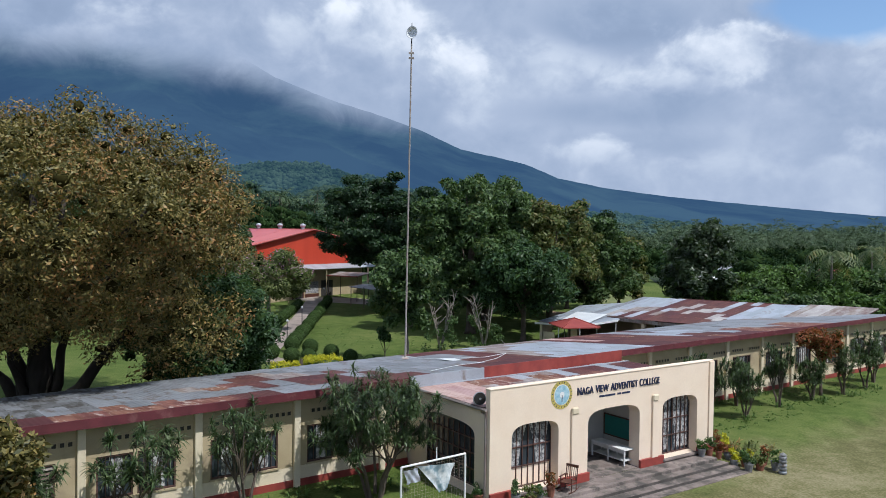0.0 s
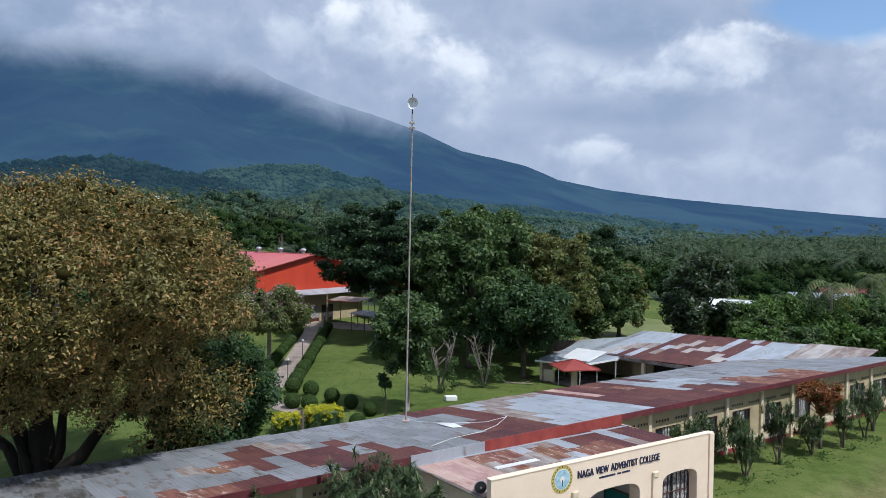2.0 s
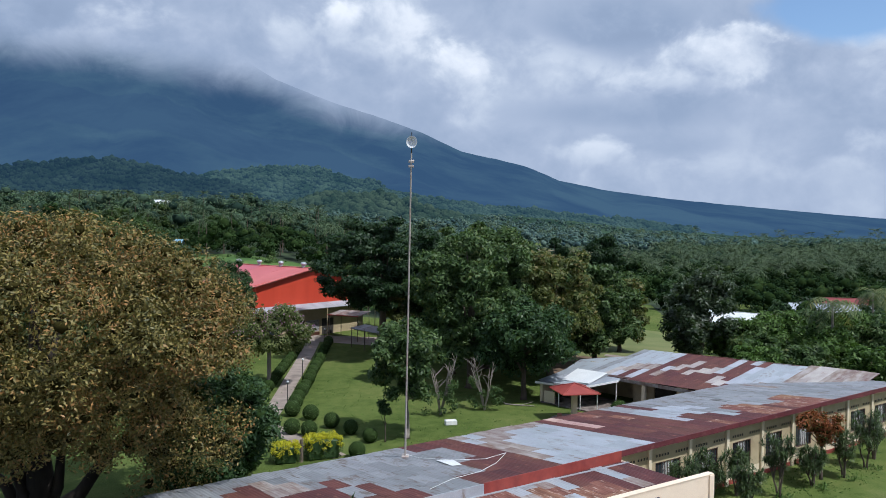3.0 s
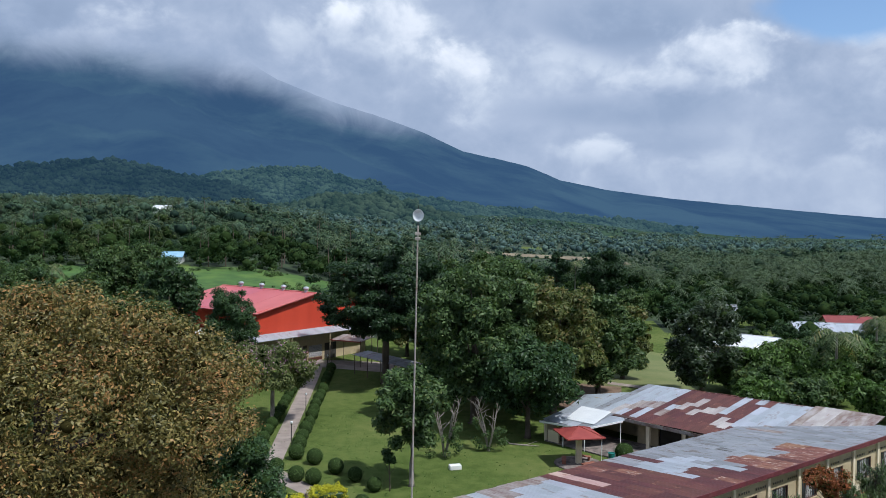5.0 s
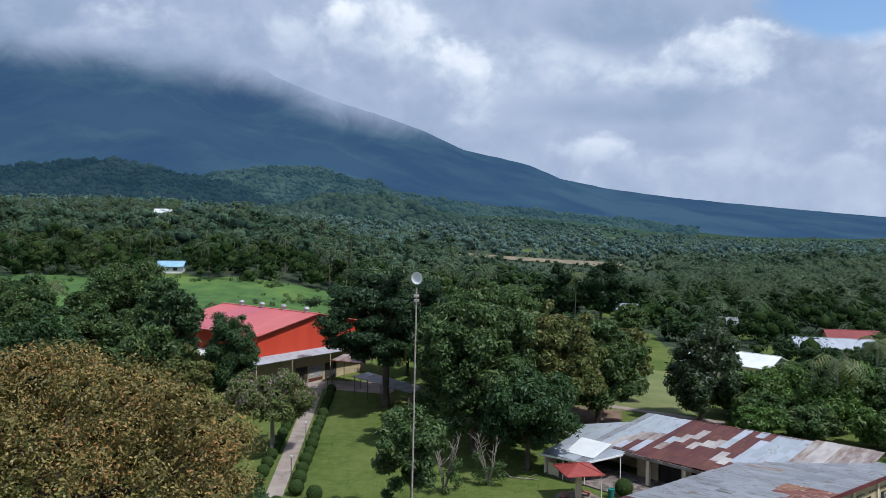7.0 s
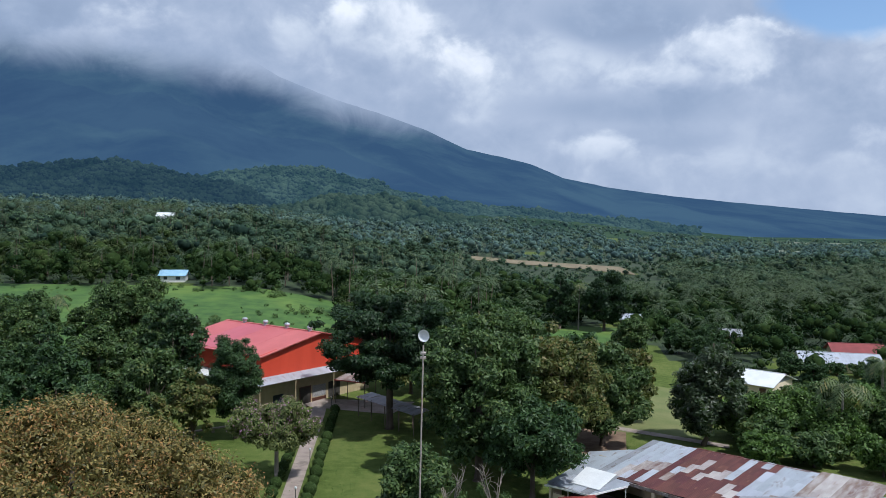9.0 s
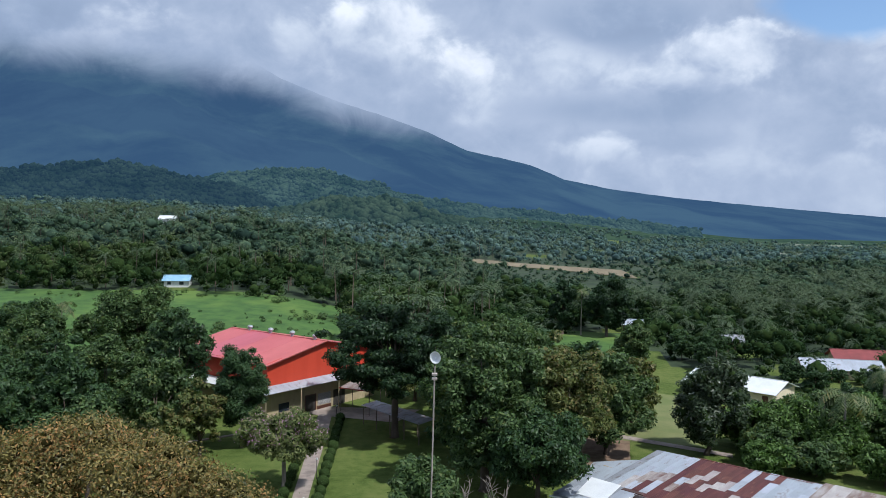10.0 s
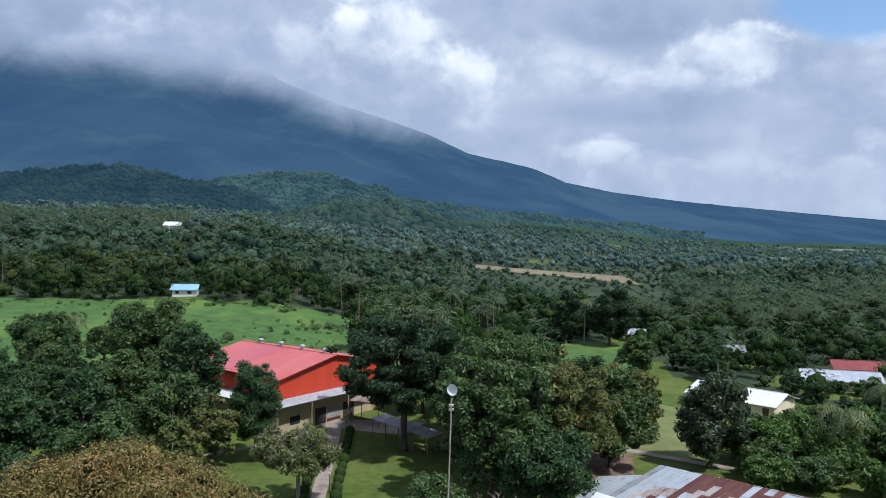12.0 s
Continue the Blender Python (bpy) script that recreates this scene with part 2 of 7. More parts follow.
M["sheet_pink"] = surf("faded_pink_sheet", (0.40, 0.25, 0.23), (0.50, 0.35, 0.32), 1.0, 0.8, bump=0.15, rand="object", stain=(0.28, 0.14, 0.12), stain_scale=1.5, stain_amount=(0.52, 0.7), amount=0.10, stretch=(1.7, 0.5, 1))
M["sheet_pale"] = surf("pale_weathered_sheet", (0.34, 0.30, 0.29), (0.46, 0.43, 0.42), 1.0, 0.7, metal=0.1, bump=0.12, rand="object", stain=(0.22, 0.14, 0.12), stain_scale=1.2, stain_amount=(0.58, 0.74), amount=0.10, stretch=(1.7, 0.5, 1))
M["sheet_streak"] = surf("rust_streaked_grey_sheet", (0.20, 0.14, 0.12), (0.36, 0.33, 0.32), 1.1, 0.75, metal=0.1, bump=0.15, rand="object", stain=(0.14, 0.07, 0.055), stain_scale=0.8, stain_amount=(0.52, 0.7), amount=0.12, stretch=(1.7, 0.5, 1))
M["sheet_dirty"] = surf("litter_stained_grey_sheet", (0.10, 0.10, 0.10), (0.22, 0.23, 0.245), 0.6, 0.8, bump=0.2, rand="object", stain=(0.05, 0.045, 0.04), stain_scale=1.3, stain_amount=(0.46, 0.62), amount=0.12, stretch=(1.7, 0.5, 1))
M["hall_roof"] = surf("rose_red_roof_paint", (0.50, 0.105, 0.110), (0.57, 0.135, 0.14), 0.25, 0.45, bump=0.05, rand="object", amount=0.10)
M["hall_wall"] = surf("orange_red_cladding", (0.50, 0.050, 0.022), (0.58, 0.065, 0.030), 0.4, 0.55, bump=0.05, stretch=(1, 1, 0.2))
M["kiosk_roof"] = surf("brick_red_roof_paint", (0.24, 0.036, 0.030), (0.31, 0.058, 0.044), 0.9, 0.6, bump=0.1)
M["green_board"] = surf("dark_green_board", (0.016, 0.16, 0.145), (0.022, 0.20, 0.18), 1.0, 0.5, bump=0)
M["steel"] = surf("painted_steel_pipe", (0.42, 0.37, 0.34), (0.56, 0.50, 0.46), 1.4, 0.5, metal=0.2, bump=0.05, stain=(0.30, 0.15, 0.10), stain_scale=0.6, stain_amount=(0.5, 0.7))
M["navy"] = surf("navy_letters", (0.012, 0.018, 0.06), (0.02, 0.03, 0.08), 3, 0.5, bump=0)
M["emblem_gold"] = surf("emblem_gold_ring", (0.45, 0.36, 0.08), (0.55, 0.45, 0.13), 5, 0.5, bump=0)
M["emblem_blue"] = surf("emblem_blue_disc", (0.22, 0.42, 0.56), (0.45, 0.62, 0.70), 5, 0.5, bump=0)
M["black"] = surf("black_plastic", (0.012, 0.012, 0.012), (0.02, 0.02, 0.02), 5, 0.5, bump=0)
M["dirt"] = surf("black_grimed_concrete", (0.055, 0.047, 0.043), (0.11, 0.095, 0.085), 1.5, 0.95, bump=0.3)
M["soil"] = surf("bare_brown_soil", (0.14, 0.085, 0.055), (0.22, 0.15, 0.10), 0.8, 0.95, bump=0.5, fine=12)
M["terracotta"] = surf("terracotta_pot", (0.22, 0.08, 0.05), (0.30, 0.12, 0.08), 4, 0.8)
M["grey_pot"] = surf("grey_pot", (0.14, 0.14, 0.14), (0.24, 0.24, 0.24), 4, 0.8)
M["blue_roof"] = surf("pale_blue_roof", (0.22, 0.40, 0.55), (0.32, 0.50, 0.64), 0.6, 0.5, bump=0.05)
M["red_roof"] = surf("dull_red_roof", (0.18, 0.028, 0.028), (0.24, 0.04, 0.04), 0.6, 0.6, bump=0.05)
M["timber"] = surf("weathered_timber", (0.11, 0.085, 0.065), (0.18, 0.14, 0.11), 1.2, 0.9)

M["leaf_autumn"] = leafy("olive_brown_leaves", (0.050, 0.054, 0.014), (0.275, 0.222, 0.070), (0.33, 0.18, 0.066), 0.17, translucent=0.2, patch=0.30)
M["leaf_green"] = leafy("mid_green_leaves", (0.027, 0.058, 0.019), (0.105, 0.166, 0.056), (0.13, 0.155, 0.05), 0.10)
M["leaf_bloom"] = leafy("yellow_green_leaves_on_blossom_tree", (0.060, 0.088, 0.026), (0.200, 0.225, 0.085), None)
M["leaf_dark"] = leafy("dark_green_leaves", (0.018, 0.044, 0.018), (0.066, 0.122, 0.045), None)
M["leaf_olive"] = leafy("olive_leaves", (0.062, 0.086, 0.024), (0.165, 0.185, 0.058), (0.18, 0.15, 0.054), 0.18)
M["leaf_rain"] = leafy("very_dark_fine_leaves", (0.010, 0.028, 0.012), (0.040, 0.078, 0.032), None)
M["leaf_grey"] = leafy("glossy_grey_green_leaves", (0.025, 0.045, 0.022), (0.085, 0.115, 0.065), (0.30, 0.32, 0.28), 0.05, rough=0.35)
M["leaf_bright"] = leafy("light_green_leaves", (0.040, 0.085, 0.018), (0.12, 0.20, 0.05), None)
# middle and far belts: distance haze added into the leaf colours, paler and bluer
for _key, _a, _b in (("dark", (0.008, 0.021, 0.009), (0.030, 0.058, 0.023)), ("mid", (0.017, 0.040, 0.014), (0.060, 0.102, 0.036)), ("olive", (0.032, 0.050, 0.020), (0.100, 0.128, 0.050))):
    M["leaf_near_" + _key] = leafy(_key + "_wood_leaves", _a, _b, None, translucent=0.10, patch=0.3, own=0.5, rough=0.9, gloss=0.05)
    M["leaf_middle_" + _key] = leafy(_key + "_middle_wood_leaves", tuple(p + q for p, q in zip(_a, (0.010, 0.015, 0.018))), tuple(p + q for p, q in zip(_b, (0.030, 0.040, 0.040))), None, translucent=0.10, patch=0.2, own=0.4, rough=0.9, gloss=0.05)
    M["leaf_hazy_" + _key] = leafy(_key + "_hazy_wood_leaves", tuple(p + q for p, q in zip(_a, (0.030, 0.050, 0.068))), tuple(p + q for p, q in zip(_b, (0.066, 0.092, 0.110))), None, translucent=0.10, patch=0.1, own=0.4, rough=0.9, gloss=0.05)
# woodland floor, dark in colour for the shade under the crowns
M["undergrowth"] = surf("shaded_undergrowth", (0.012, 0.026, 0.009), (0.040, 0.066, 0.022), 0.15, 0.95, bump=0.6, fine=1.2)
# the two core tones are dark to stand in for shade inside foliage
M["leaf_core_olive"] = leafy("shade_dark_inner_olive_leaves", (0.018, 0.017, 0.006), (0.048, 0.041, 0.013), None, translucent=0.0, rough=0.95, gloss=0.0)
# a darker tone of the bark
M["dark_bark"] = surf("darker_brown_bark", (0.022, 0.017, 0.013), (0.055, 0.043, 0.034), 1.2, 0.95, bump=0.6, fine=9.0, stretch=(1, 1, 0.35))
M["leaf_core"] = leafy("shade_dark_inner_leaves", (0.013, 0.026, 0.008), (0.036, 0.058, 0.018), None, translucent=0.0, rough=0.95, gloss=0.0)
M["leaf_palm"] = leafy("palm_fronds", (0.042, 0.075, 0.026), (0.145, 0.175, 0.075), (0.22, 0.20, 0.09), 0.12)
# darker copy of leaf_palm: the groves' cloud shade put into the colour
M["leaf_grove"] = leafy("shaded_palm_fronds", (0.020, 0.044, 0.018), (0.085, 0.122, 0.052), None, translucent=0.15)
M["leaf_red"] = leafy("rusty_red_leaves", (0.16, 0.050, 0.020), (0.36, 0.115, 0.038), (0.09, 0.11, 0.03), 0.25)
M["leaf_yellow"] = leafy("yellow_green_leaves", (0.38, 0.37, 0.017), (0.62, 0.57, 0.03), (0.14, 0.22, 0.03), 0.12, patch=1.2)
M["leaf_topiary"] = leafy("clipped_dark_leaves", (0.028, 0.058, 0.016), (0.085, 0.132, 0.038), None)
M["leaf_spike"] = leafy("strap_leaves", (0.028, 0.052, 0.018), (0.105, 0.150, 0.062), (0.20, 0.23, 0.13), 0.12, rough=0.4)
M["petal"] = leafy("mauve_blossom", (0.38, 0.17, 0.34), (0.58, 0.34, 0.52), None)
M["blossom"] = leafy("pale_blossom", (0.42, 0.36, 0.26), (0.62, 0.56, 0.44), None)


def grass_material():
    m = bpy.data.materials.new("mown_grass_and_earth")
    m.use_nodes = True
    n = Nodes(m.node_tree)
    pos = n.add("ShaderNodeNewGeometry").outputs["Position"]
    sep = n.add("ShaderNodeSeparateXYZ")
    n.put(sep.inputs[0], pos)
    big = n.noise(pos, 0.09, 5.0, 0.6)
    mid = n.noise(pos, 0.9, 4.0)
    fine = n.noise(pos, 9.0, 3.0)
    k = n.math("ADD", n.math("MULTIPLY", big, 0.40), n.math("ADD", n.math("MULTIPLY", mid, 0.28), n.math("MULTIPLY", fine, 0.32)))
    lawn = n.ramp(k, [(0.38, (0.045, 0.072, 0.014)), (0.50, (0.088, 0.122, 0.030)), (0.62, (0.140, 0.155, 0.050))])
    dry = n.ramp(k, [(0.38, (0.070, 0.078, 0.026)), (0.50, (0.150, 0.140, 0.062)), (0.62, (0.26, 0.23, 0.135))])
    # the trodden field before the building dries out
    v = n.math("ADD", n.math("MULTIPLY", sep.outputs[0], -0.5948), n.math("MULTIPLY", n.math("SUBTRACT", sep.outputs[1], 34.5), 0.8039))
    front = n.smooth(n.math("ADD", n.math("MULTIPLY", v, -1.0), n.math("MULTIPLY", n.math("SUBTRACT", n.noise(pos, 0.35, 5.0), 0.5), 7.0)), 5.4, 9.0)
    col = n.mix(front, lawn, dry)
    b = n.add("ShaderNodeBsdfPrincipled")
    n.put(b.inputs["Base Color"], col)
    b.inputs["Roughness"].default_value = 0.95
    b.inputs["Specular IOR Level"].default_value = 0.1
    bp = n.add("ShaderNodeBump")
    bp.inputs["Strength"].default_value = 0.6
    bp.inputs["Distance"].default_value = 0.08
    n.put(bp.inputs["Height"], fine)
    n.put(b.inputs["Normal"], bp.outputs[0])
    n.put(n.add("ShaderNodeOutputMaterial").inputs[0], b.outputs[0])
    return m


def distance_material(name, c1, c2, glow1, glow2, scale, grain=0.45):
    """Far slopes: a backdrop; the blue haze of kilometres of air is put in as its own emission."""
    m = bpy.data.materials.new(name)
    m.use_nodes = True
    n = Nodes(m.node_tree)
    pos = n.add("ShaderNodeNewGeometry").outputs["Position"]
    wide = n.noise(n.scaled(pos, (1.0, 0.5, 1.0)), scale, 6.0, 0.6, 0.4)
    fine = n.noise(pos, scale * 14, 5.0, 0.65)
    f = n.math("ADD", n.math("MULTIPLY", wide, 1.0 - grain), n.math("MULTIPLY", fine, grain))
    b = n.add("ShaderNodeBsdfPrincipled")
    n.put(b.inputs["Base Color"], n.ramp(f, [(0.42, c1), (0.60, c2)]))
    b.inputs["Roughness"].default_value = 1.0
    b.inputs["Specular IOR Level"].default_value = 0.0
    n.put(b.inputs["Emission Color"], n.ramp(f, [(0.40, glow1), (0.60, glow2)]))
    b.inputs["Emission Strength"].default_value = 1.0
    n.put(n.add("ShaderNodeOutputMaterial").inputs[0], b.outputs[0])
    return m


M["grass"] = grass_material()
M["mountain"] = distance_material("haze_blue_mountain_forest", (0.001, 0.003, 0.003), (0.008, 0.014, 0.008), (0.041, 0.086, 0.166), (0.053, 0.106, 0.188), 0.0024, 0.10)
# western hill: cloud shade put into a darker copy of the forest colour
M["foothill_cloud_shade"] = distance_material("cloud_shaded_foothill_forest", (0.004, 0.009, 0.005), (0.016, 0.026, 0.014), (0.013, 0.032, 0.058), (0.020, 0.044, 0.072), 0.02)
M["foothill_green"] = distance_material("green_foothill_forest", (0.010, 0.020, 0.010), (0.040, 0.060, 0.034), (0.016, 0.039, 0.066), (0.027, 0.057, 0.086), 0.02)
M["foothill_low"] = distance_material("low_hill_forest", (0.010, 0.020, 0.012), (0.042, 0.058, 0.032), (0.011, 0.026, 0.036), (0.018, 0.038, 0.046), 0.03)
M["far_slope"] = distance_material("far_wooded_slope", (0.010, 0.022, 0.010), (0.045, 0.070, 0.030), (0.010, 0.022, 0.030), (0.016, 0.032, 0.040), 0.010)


def cloud_material():
    m = bpy.data.materials.new("summit_cloud")
    m.use_nodes = True
    n = Nodes(m.node_tree)
    pos = n.add("ShaderNodeNewGeometry").outputs["Position"]
    nrm = n.add("ShaderNodeVectorMath", "NORMALIZE")
    shift = n.add("ShaderNodeVectorMath", "SUBTRACT")
    n.put(shift.inputs[0], pos)
    shift.inputs[1].default_value = (0, 0, 20)
    n.put(nrm.inputs[0], shift.outputs[0])
    col, ax, el, f = cloud_colour(n, nrm.outputs[0])
    # the cloud's ragged lower edge climbs from the shoulder to the left
    wisps = n.math("SUBTRACT", n.noise(n.scaled(nrm.outputs[0], (1, 1, 1.3)), 12.0, 7.0, 0.62, 0.6), 0.5)
    along = n.math("DIVIDE", n.math("ADD", ax, 0.70), 1.0)
    edge = n.ramp(along, [(k, (z, z, z)) for k, z in ((0.0, 0.242), (0.20, 0.234), (0.30, 0.214), (0.41, 0.203), (0.465, 0.183), (0.545, 0.159), (0.63, 0.146), (0.68, 0.140), (0.74, 0.150), (0.80, 0.80))])
    lift = n.math("ADD", n.math("SUBTRACT", el, edge), n.math("MULTIPLY", wisps, 0.050))
    alpha = n.smooth(lift, -0.036, 0.030)
    em = n.add("ShaderNodeEmission")
    n.put(em.inputs[0], col)
    tr = n.add("ShaderNodeBsdfTransparent")
    mx = n.add("ShaderNodeMixShader")
    n.put(mx.inputs[0], alpha)
    n.put(mx.inputs[1], tr.outputs[0])
    n.put(mx.inputs[2], em.outputs[0])
    n.put(n.add("ShaderNodeOutputMaterial").inputs[0], mx.outputs[0])
    return m


M["cloud"] = cloud_material()

# ---- mesh helpers ----


def mesh_object(name, verts, faces, material, smooth=False):
    me = bpy.data.meshes.new(name)
    me.from_pydata(verts, [], faces)
    me.materials.append(material)
    if smooth:
        me.shade_smooth()
    return new(name, me)


def thing(name, m, label, category, group="", kind=""):
    ob = new(name)
    ob.matrix_world = m
    ob.empty_display_size = 0.3
    return tagged(ob, label, category, group, kind)


def part(name, bm, material, parent=None, label="", smooth=False):
    """Links a bmesh as one mesh object, under a thing or a part."""
    me = bpy.data.meshes.new(name)
    bmesh.ops.recalc_face_normals(bm, faces=bm.faces)
    bm.to_mesh(me)
    bm.free()
    me.materials.append(material)
    if smooth:
        me.shade_smooth()
    ob = new(name, me)
    if parent is not None:
        ob.parent = parent
    if label:
        ob["label"] = label
    return ob


def box(bm, x0, x1, y0, y1, z0, z1, bevel=0.0, m=None):
    r = bmesh.ops.create_cube(bm, size=1.0, matrix=Matrix.LocRotScale(((x0 + x1) / 2, (y0 + y1) / 2, (z0 + z1) / 2), None, (x1 - x0, y1 - y0, z1 - z0)))
    if bevel:
        edges = list({e for v in r["verts"] for e in v.link_edges})
        r = bmesh.ops.bevel(bm, geom=edges, offset=bevel, segments=1, affect="EDGES")
    if m is not None:
        bmesh.ops.transform(bm, matrix=m, verts=r["verts"])
    return bm


def boxed(*a, **k):
    return box(bmesh.new(), *a, **k)


def tube(bm, points, radii, sides=6):
    """A swept tube through points with a radius at each."""
    rings = []
    for i, p in enumerate(points):
        p = Vector(p)
        a = Vector(points[min(i + 1, len(points) - 1)]) - Vector(points[max(i - 1, 0)])
        q = a.to_track_quat("Z", "Y")
        rings.append([bm.verts.new(p + q @ Vector((math.cos(2 * math.pi * k / sides), math.sin(2 * math.pi * k / sides), 0)) * radii[i]) for k in range(sides)])
    for a, b in zip(rings, rings[1:]):
        for k in range(sides):
            bm.faces.new((a[k], a[(k + 1) % sides], b[(k + 1) % sides], b[k]))
    bm.faces.new(rings[0][::-1])
    bm.faces.new(rings[-1])
    return bm


def tubed(points, radii, sides=6):
    return tube(bmesh.new(), points, radii, sides)


def lathe(profile, sides=16):
    """A body of revolution from (radius, z) pairs."""
    bm = bmesh.new()
    rings = [[bm.verts.new((r * math.cos(2 * math.pi * k / sides), r * math.sin(2 * math.pi * k / sides), z)) for k in range(sides)] for r, z in profile]
    for a, b in zip(rings, rings[1:]):
        for k in range(sides):
            bm.faces.new((a[k], a[(k + 1) % sides], b[(k + 1) % sides], b[k]))
    bm.faces.new(rings[0][::-1])
    bm.faces.new(rings[-1])
    return bm


def slab(corners, thick):
    """A plate with the given top corners (anticlockwise from above)."""
    bm = bmesh.new()
    top = [bm.verts.new(c) for c in corners]
    low = [bm.verts.new((c[0], c[1], c[2] - thick)) for c in corners]
    bm.faces.new(top)
    bm.faces.new(low[::-1])
    for i in range(len(corners)):
        j = (i + 1) % len(corners)
        bm.faces.new((top[j], top[i], low[i], low[j]))
    return bm


def blob_mesh(name, centres, radii, material, seed, squash=0.8, sub=1, smooth=False):
    """Lumpy rounded masses, one to a clump; dark ones stand for shade inside crowns."""
    rng = np.random.default_rng(seed)
    bm = bmesh.new()
    bmesh.ops.create_icosphere(bm, subdivisions=sub, radius=1.0)
    base = np.array([v.co[:] for v in bm.verts])
    tri = np.array([[v.index for v in f.verts] for f in bm.faces])
    bm.free()
    centres, radii = np.asarray(centres, float), np.asarray(radii, float)
    k, nv = len(centres), len(base)
    v = base[None] * rng.uniform(0.68, 1.16, (k, nv, 1)) * radii[:, None, None] * np.array([1, 1, squash]) + centres[:, None]
    f = (tri[None] + (np.arange(k) * nv)[:, None, None]).reshape(-1)
    me = bpy.data.meshes.new(name)
    me.vertices.add(k * nv)
    me.vertices.foreach_set("co", v.ravel())
    me.loops.add(len(f))
    me.loops.foreach_set("vertex_index", f)
    me.polygons.add(len(f) // 3)
    me.polygons.foreach_set("loop_start", np.arange(0, len(f), 3))
    me.update(calc_edges=True)
    me.materials.append(material)
    if smooth:
        me.shade_smooth()
    return me


# ---- the lie of the land ----


def step(a, b, x):
    t = min(1.0, max(0.0, (x - a) / (b - a)))
    return t * t * (3 - 2 * t)


def land(x, y):
    """The ground's height: level round the school, rising to the mountain on its own side, nearly flat on the other."""
    if y < 92:
        v = -0.5948 * x + 0.8039 * (y - 34.5)
        return -0.42 * (1 - step(-7.4, -5.8, v))
    bear = x / max(y, 1.0)
    hill = 0.078 * (y - 92) * step(92, 125, y)
    plain = 0.017 * (y - 92) * step(92, 150, y) - 1.0 * step(18, 50, x) * step(94, 118, y) * (1 - step(170, 260, y))
    if y > 330:
        top = 20 + 58 * (1 - step(-0.5, 0.45, bear)) + 14 * math.exp(-((bear + 0.144) / 0.05) ** 2) - 10 * math.exp(-((bear + 0.27) / 0.08) ** 2)
        hill = 18.3 + (top - 18.3) * ((y - 330) / 1100.0) ** 1.25
    if y > 400:
        far = 11 + 42 * (1 - step(0.02, 0.42, bear))
        plain = 5.24 + (far - 5.24) * ((y - 400) / 1030.0) ** 1.5
    k = step(-0.30, -0.03, bear)
    return hill * (1 - k) + plain * k + step(150, 500, y) * (5.0 - 3.4 * k) * noise.noise((x / 90, y / 90, 3.1))


def open_land(x, y):
    """True where the woods leave clearings: gardens, meadow, fields, houses."""
    if y < 128:
        return True
    m = noise.noise((x / 18, y / 18, 0)) * 5
    if -170 < x < -18 - (y - 128) * 0.18 + m and 118 < y < 203 + m:                # meadow
        return True
    if -18 < x < 0 and 178 < y < 208 + m:
        return True
    if field_at(x, y, m * 0.6):                                                       # ploughed field
        return True
    if 17 < x < 44 and 140 < y < 190 + m:
        return True
    if 18 < x < 46 and y < 150:
        return True
    if 30 < x < 62 and y < 142:
        return True
    for hx, hy, r in ((-81, 208, 8), (45, 197, 7), (60.5, 173, 8), (73, 146, 12), (80, 156, 9), (-172, 440, 7)):
        if (x - hx) ** 2 + (y - hy) ** 2 < r * r:
            return True
    if 262 < x < 345 and 690 < y < 752 or 470 < x < 610 and 1010 < y < 1190:       # fields on the plain
        return True
    # clearings far out on the plain
    return noise.noise((x / 80 + 9, y / 130, 7)) > 0.28 and x > 0.06 * y and y > 420


def field_at(x, y, m):
    """The pale strip of ploughed land, wider and nearer towards its eastern end."""
    t = (x - 3) / 83
    return -0.02 < t < 1.02 and 478 - 118 * t + m < y < 520 - 108 * t + m


def build_ground():
    ys = [-60, -20] + list(range(0, 20, 2)) + list(range(20, 60)) + list(range(60, 92, 4)) + list(range(92, 140, 4)) + list(range(140, 340, 6)) + list(range(340, 640, 12)) + list(range(640, 1000, 30)) + list(range(1000, 1700, 60))
    cols = 161
    verts, faces = [], []
    for y in ys:
        half = 140 + 0.95 * max(y, 0)
        for i in range(cols):
            t = 2 * i / (cols - 1) - 1
            x = half * (0.45 * t + 0.55 * t ** 3)
            verts.append((x, y, land(x, y)))
    for j in range(len(ys) - 1):
        for i in range(cols - 1):
            a = j * cols + i
            faces.append((a, a + 1, a + cols + 1, a + cols))
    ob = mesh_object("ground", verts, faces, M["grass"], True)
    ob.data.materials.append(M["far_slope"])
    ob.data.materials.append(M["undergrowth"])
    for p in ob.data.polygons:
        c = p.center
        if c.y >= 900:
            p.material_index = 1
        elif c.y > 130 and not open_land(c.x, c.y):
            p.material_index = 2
    tagged(ob, "mown green lawn and rough pasture rising towards the mountain", "ground", kind="structure")


SKYLINE = [(-1.2, 0.08), (-0.95, 0.20), (-0.70, 0.33), (-0.50, 0.31), (-0.385, 0.275), (-0.31, 0.240), (-0.234, 0.195), (-0.159, 0.166), (-0.085, 0.1425), (-0.04, 0.1265), (0.013, 0.1026), (0.042, 0.097),
           (0.094, 0.0857), (0.139, 0.067), (0.213, 0.0531), (0.287, 0.0444), (0.361, 0.0379), (0.456, 0.0303), (0.557, 0.0228), (0.75, 0.015), (1.2, -0.005)]


def skyline(b):
    for (b0, e0), (b1, e1) in zip(SKYLINE, SKYLINE[1:]):
        if b <= b1:
            return e0 + (e1 - e0) * (b - b0) / (b1 - b0)
    return SKYLINE[-1][1]


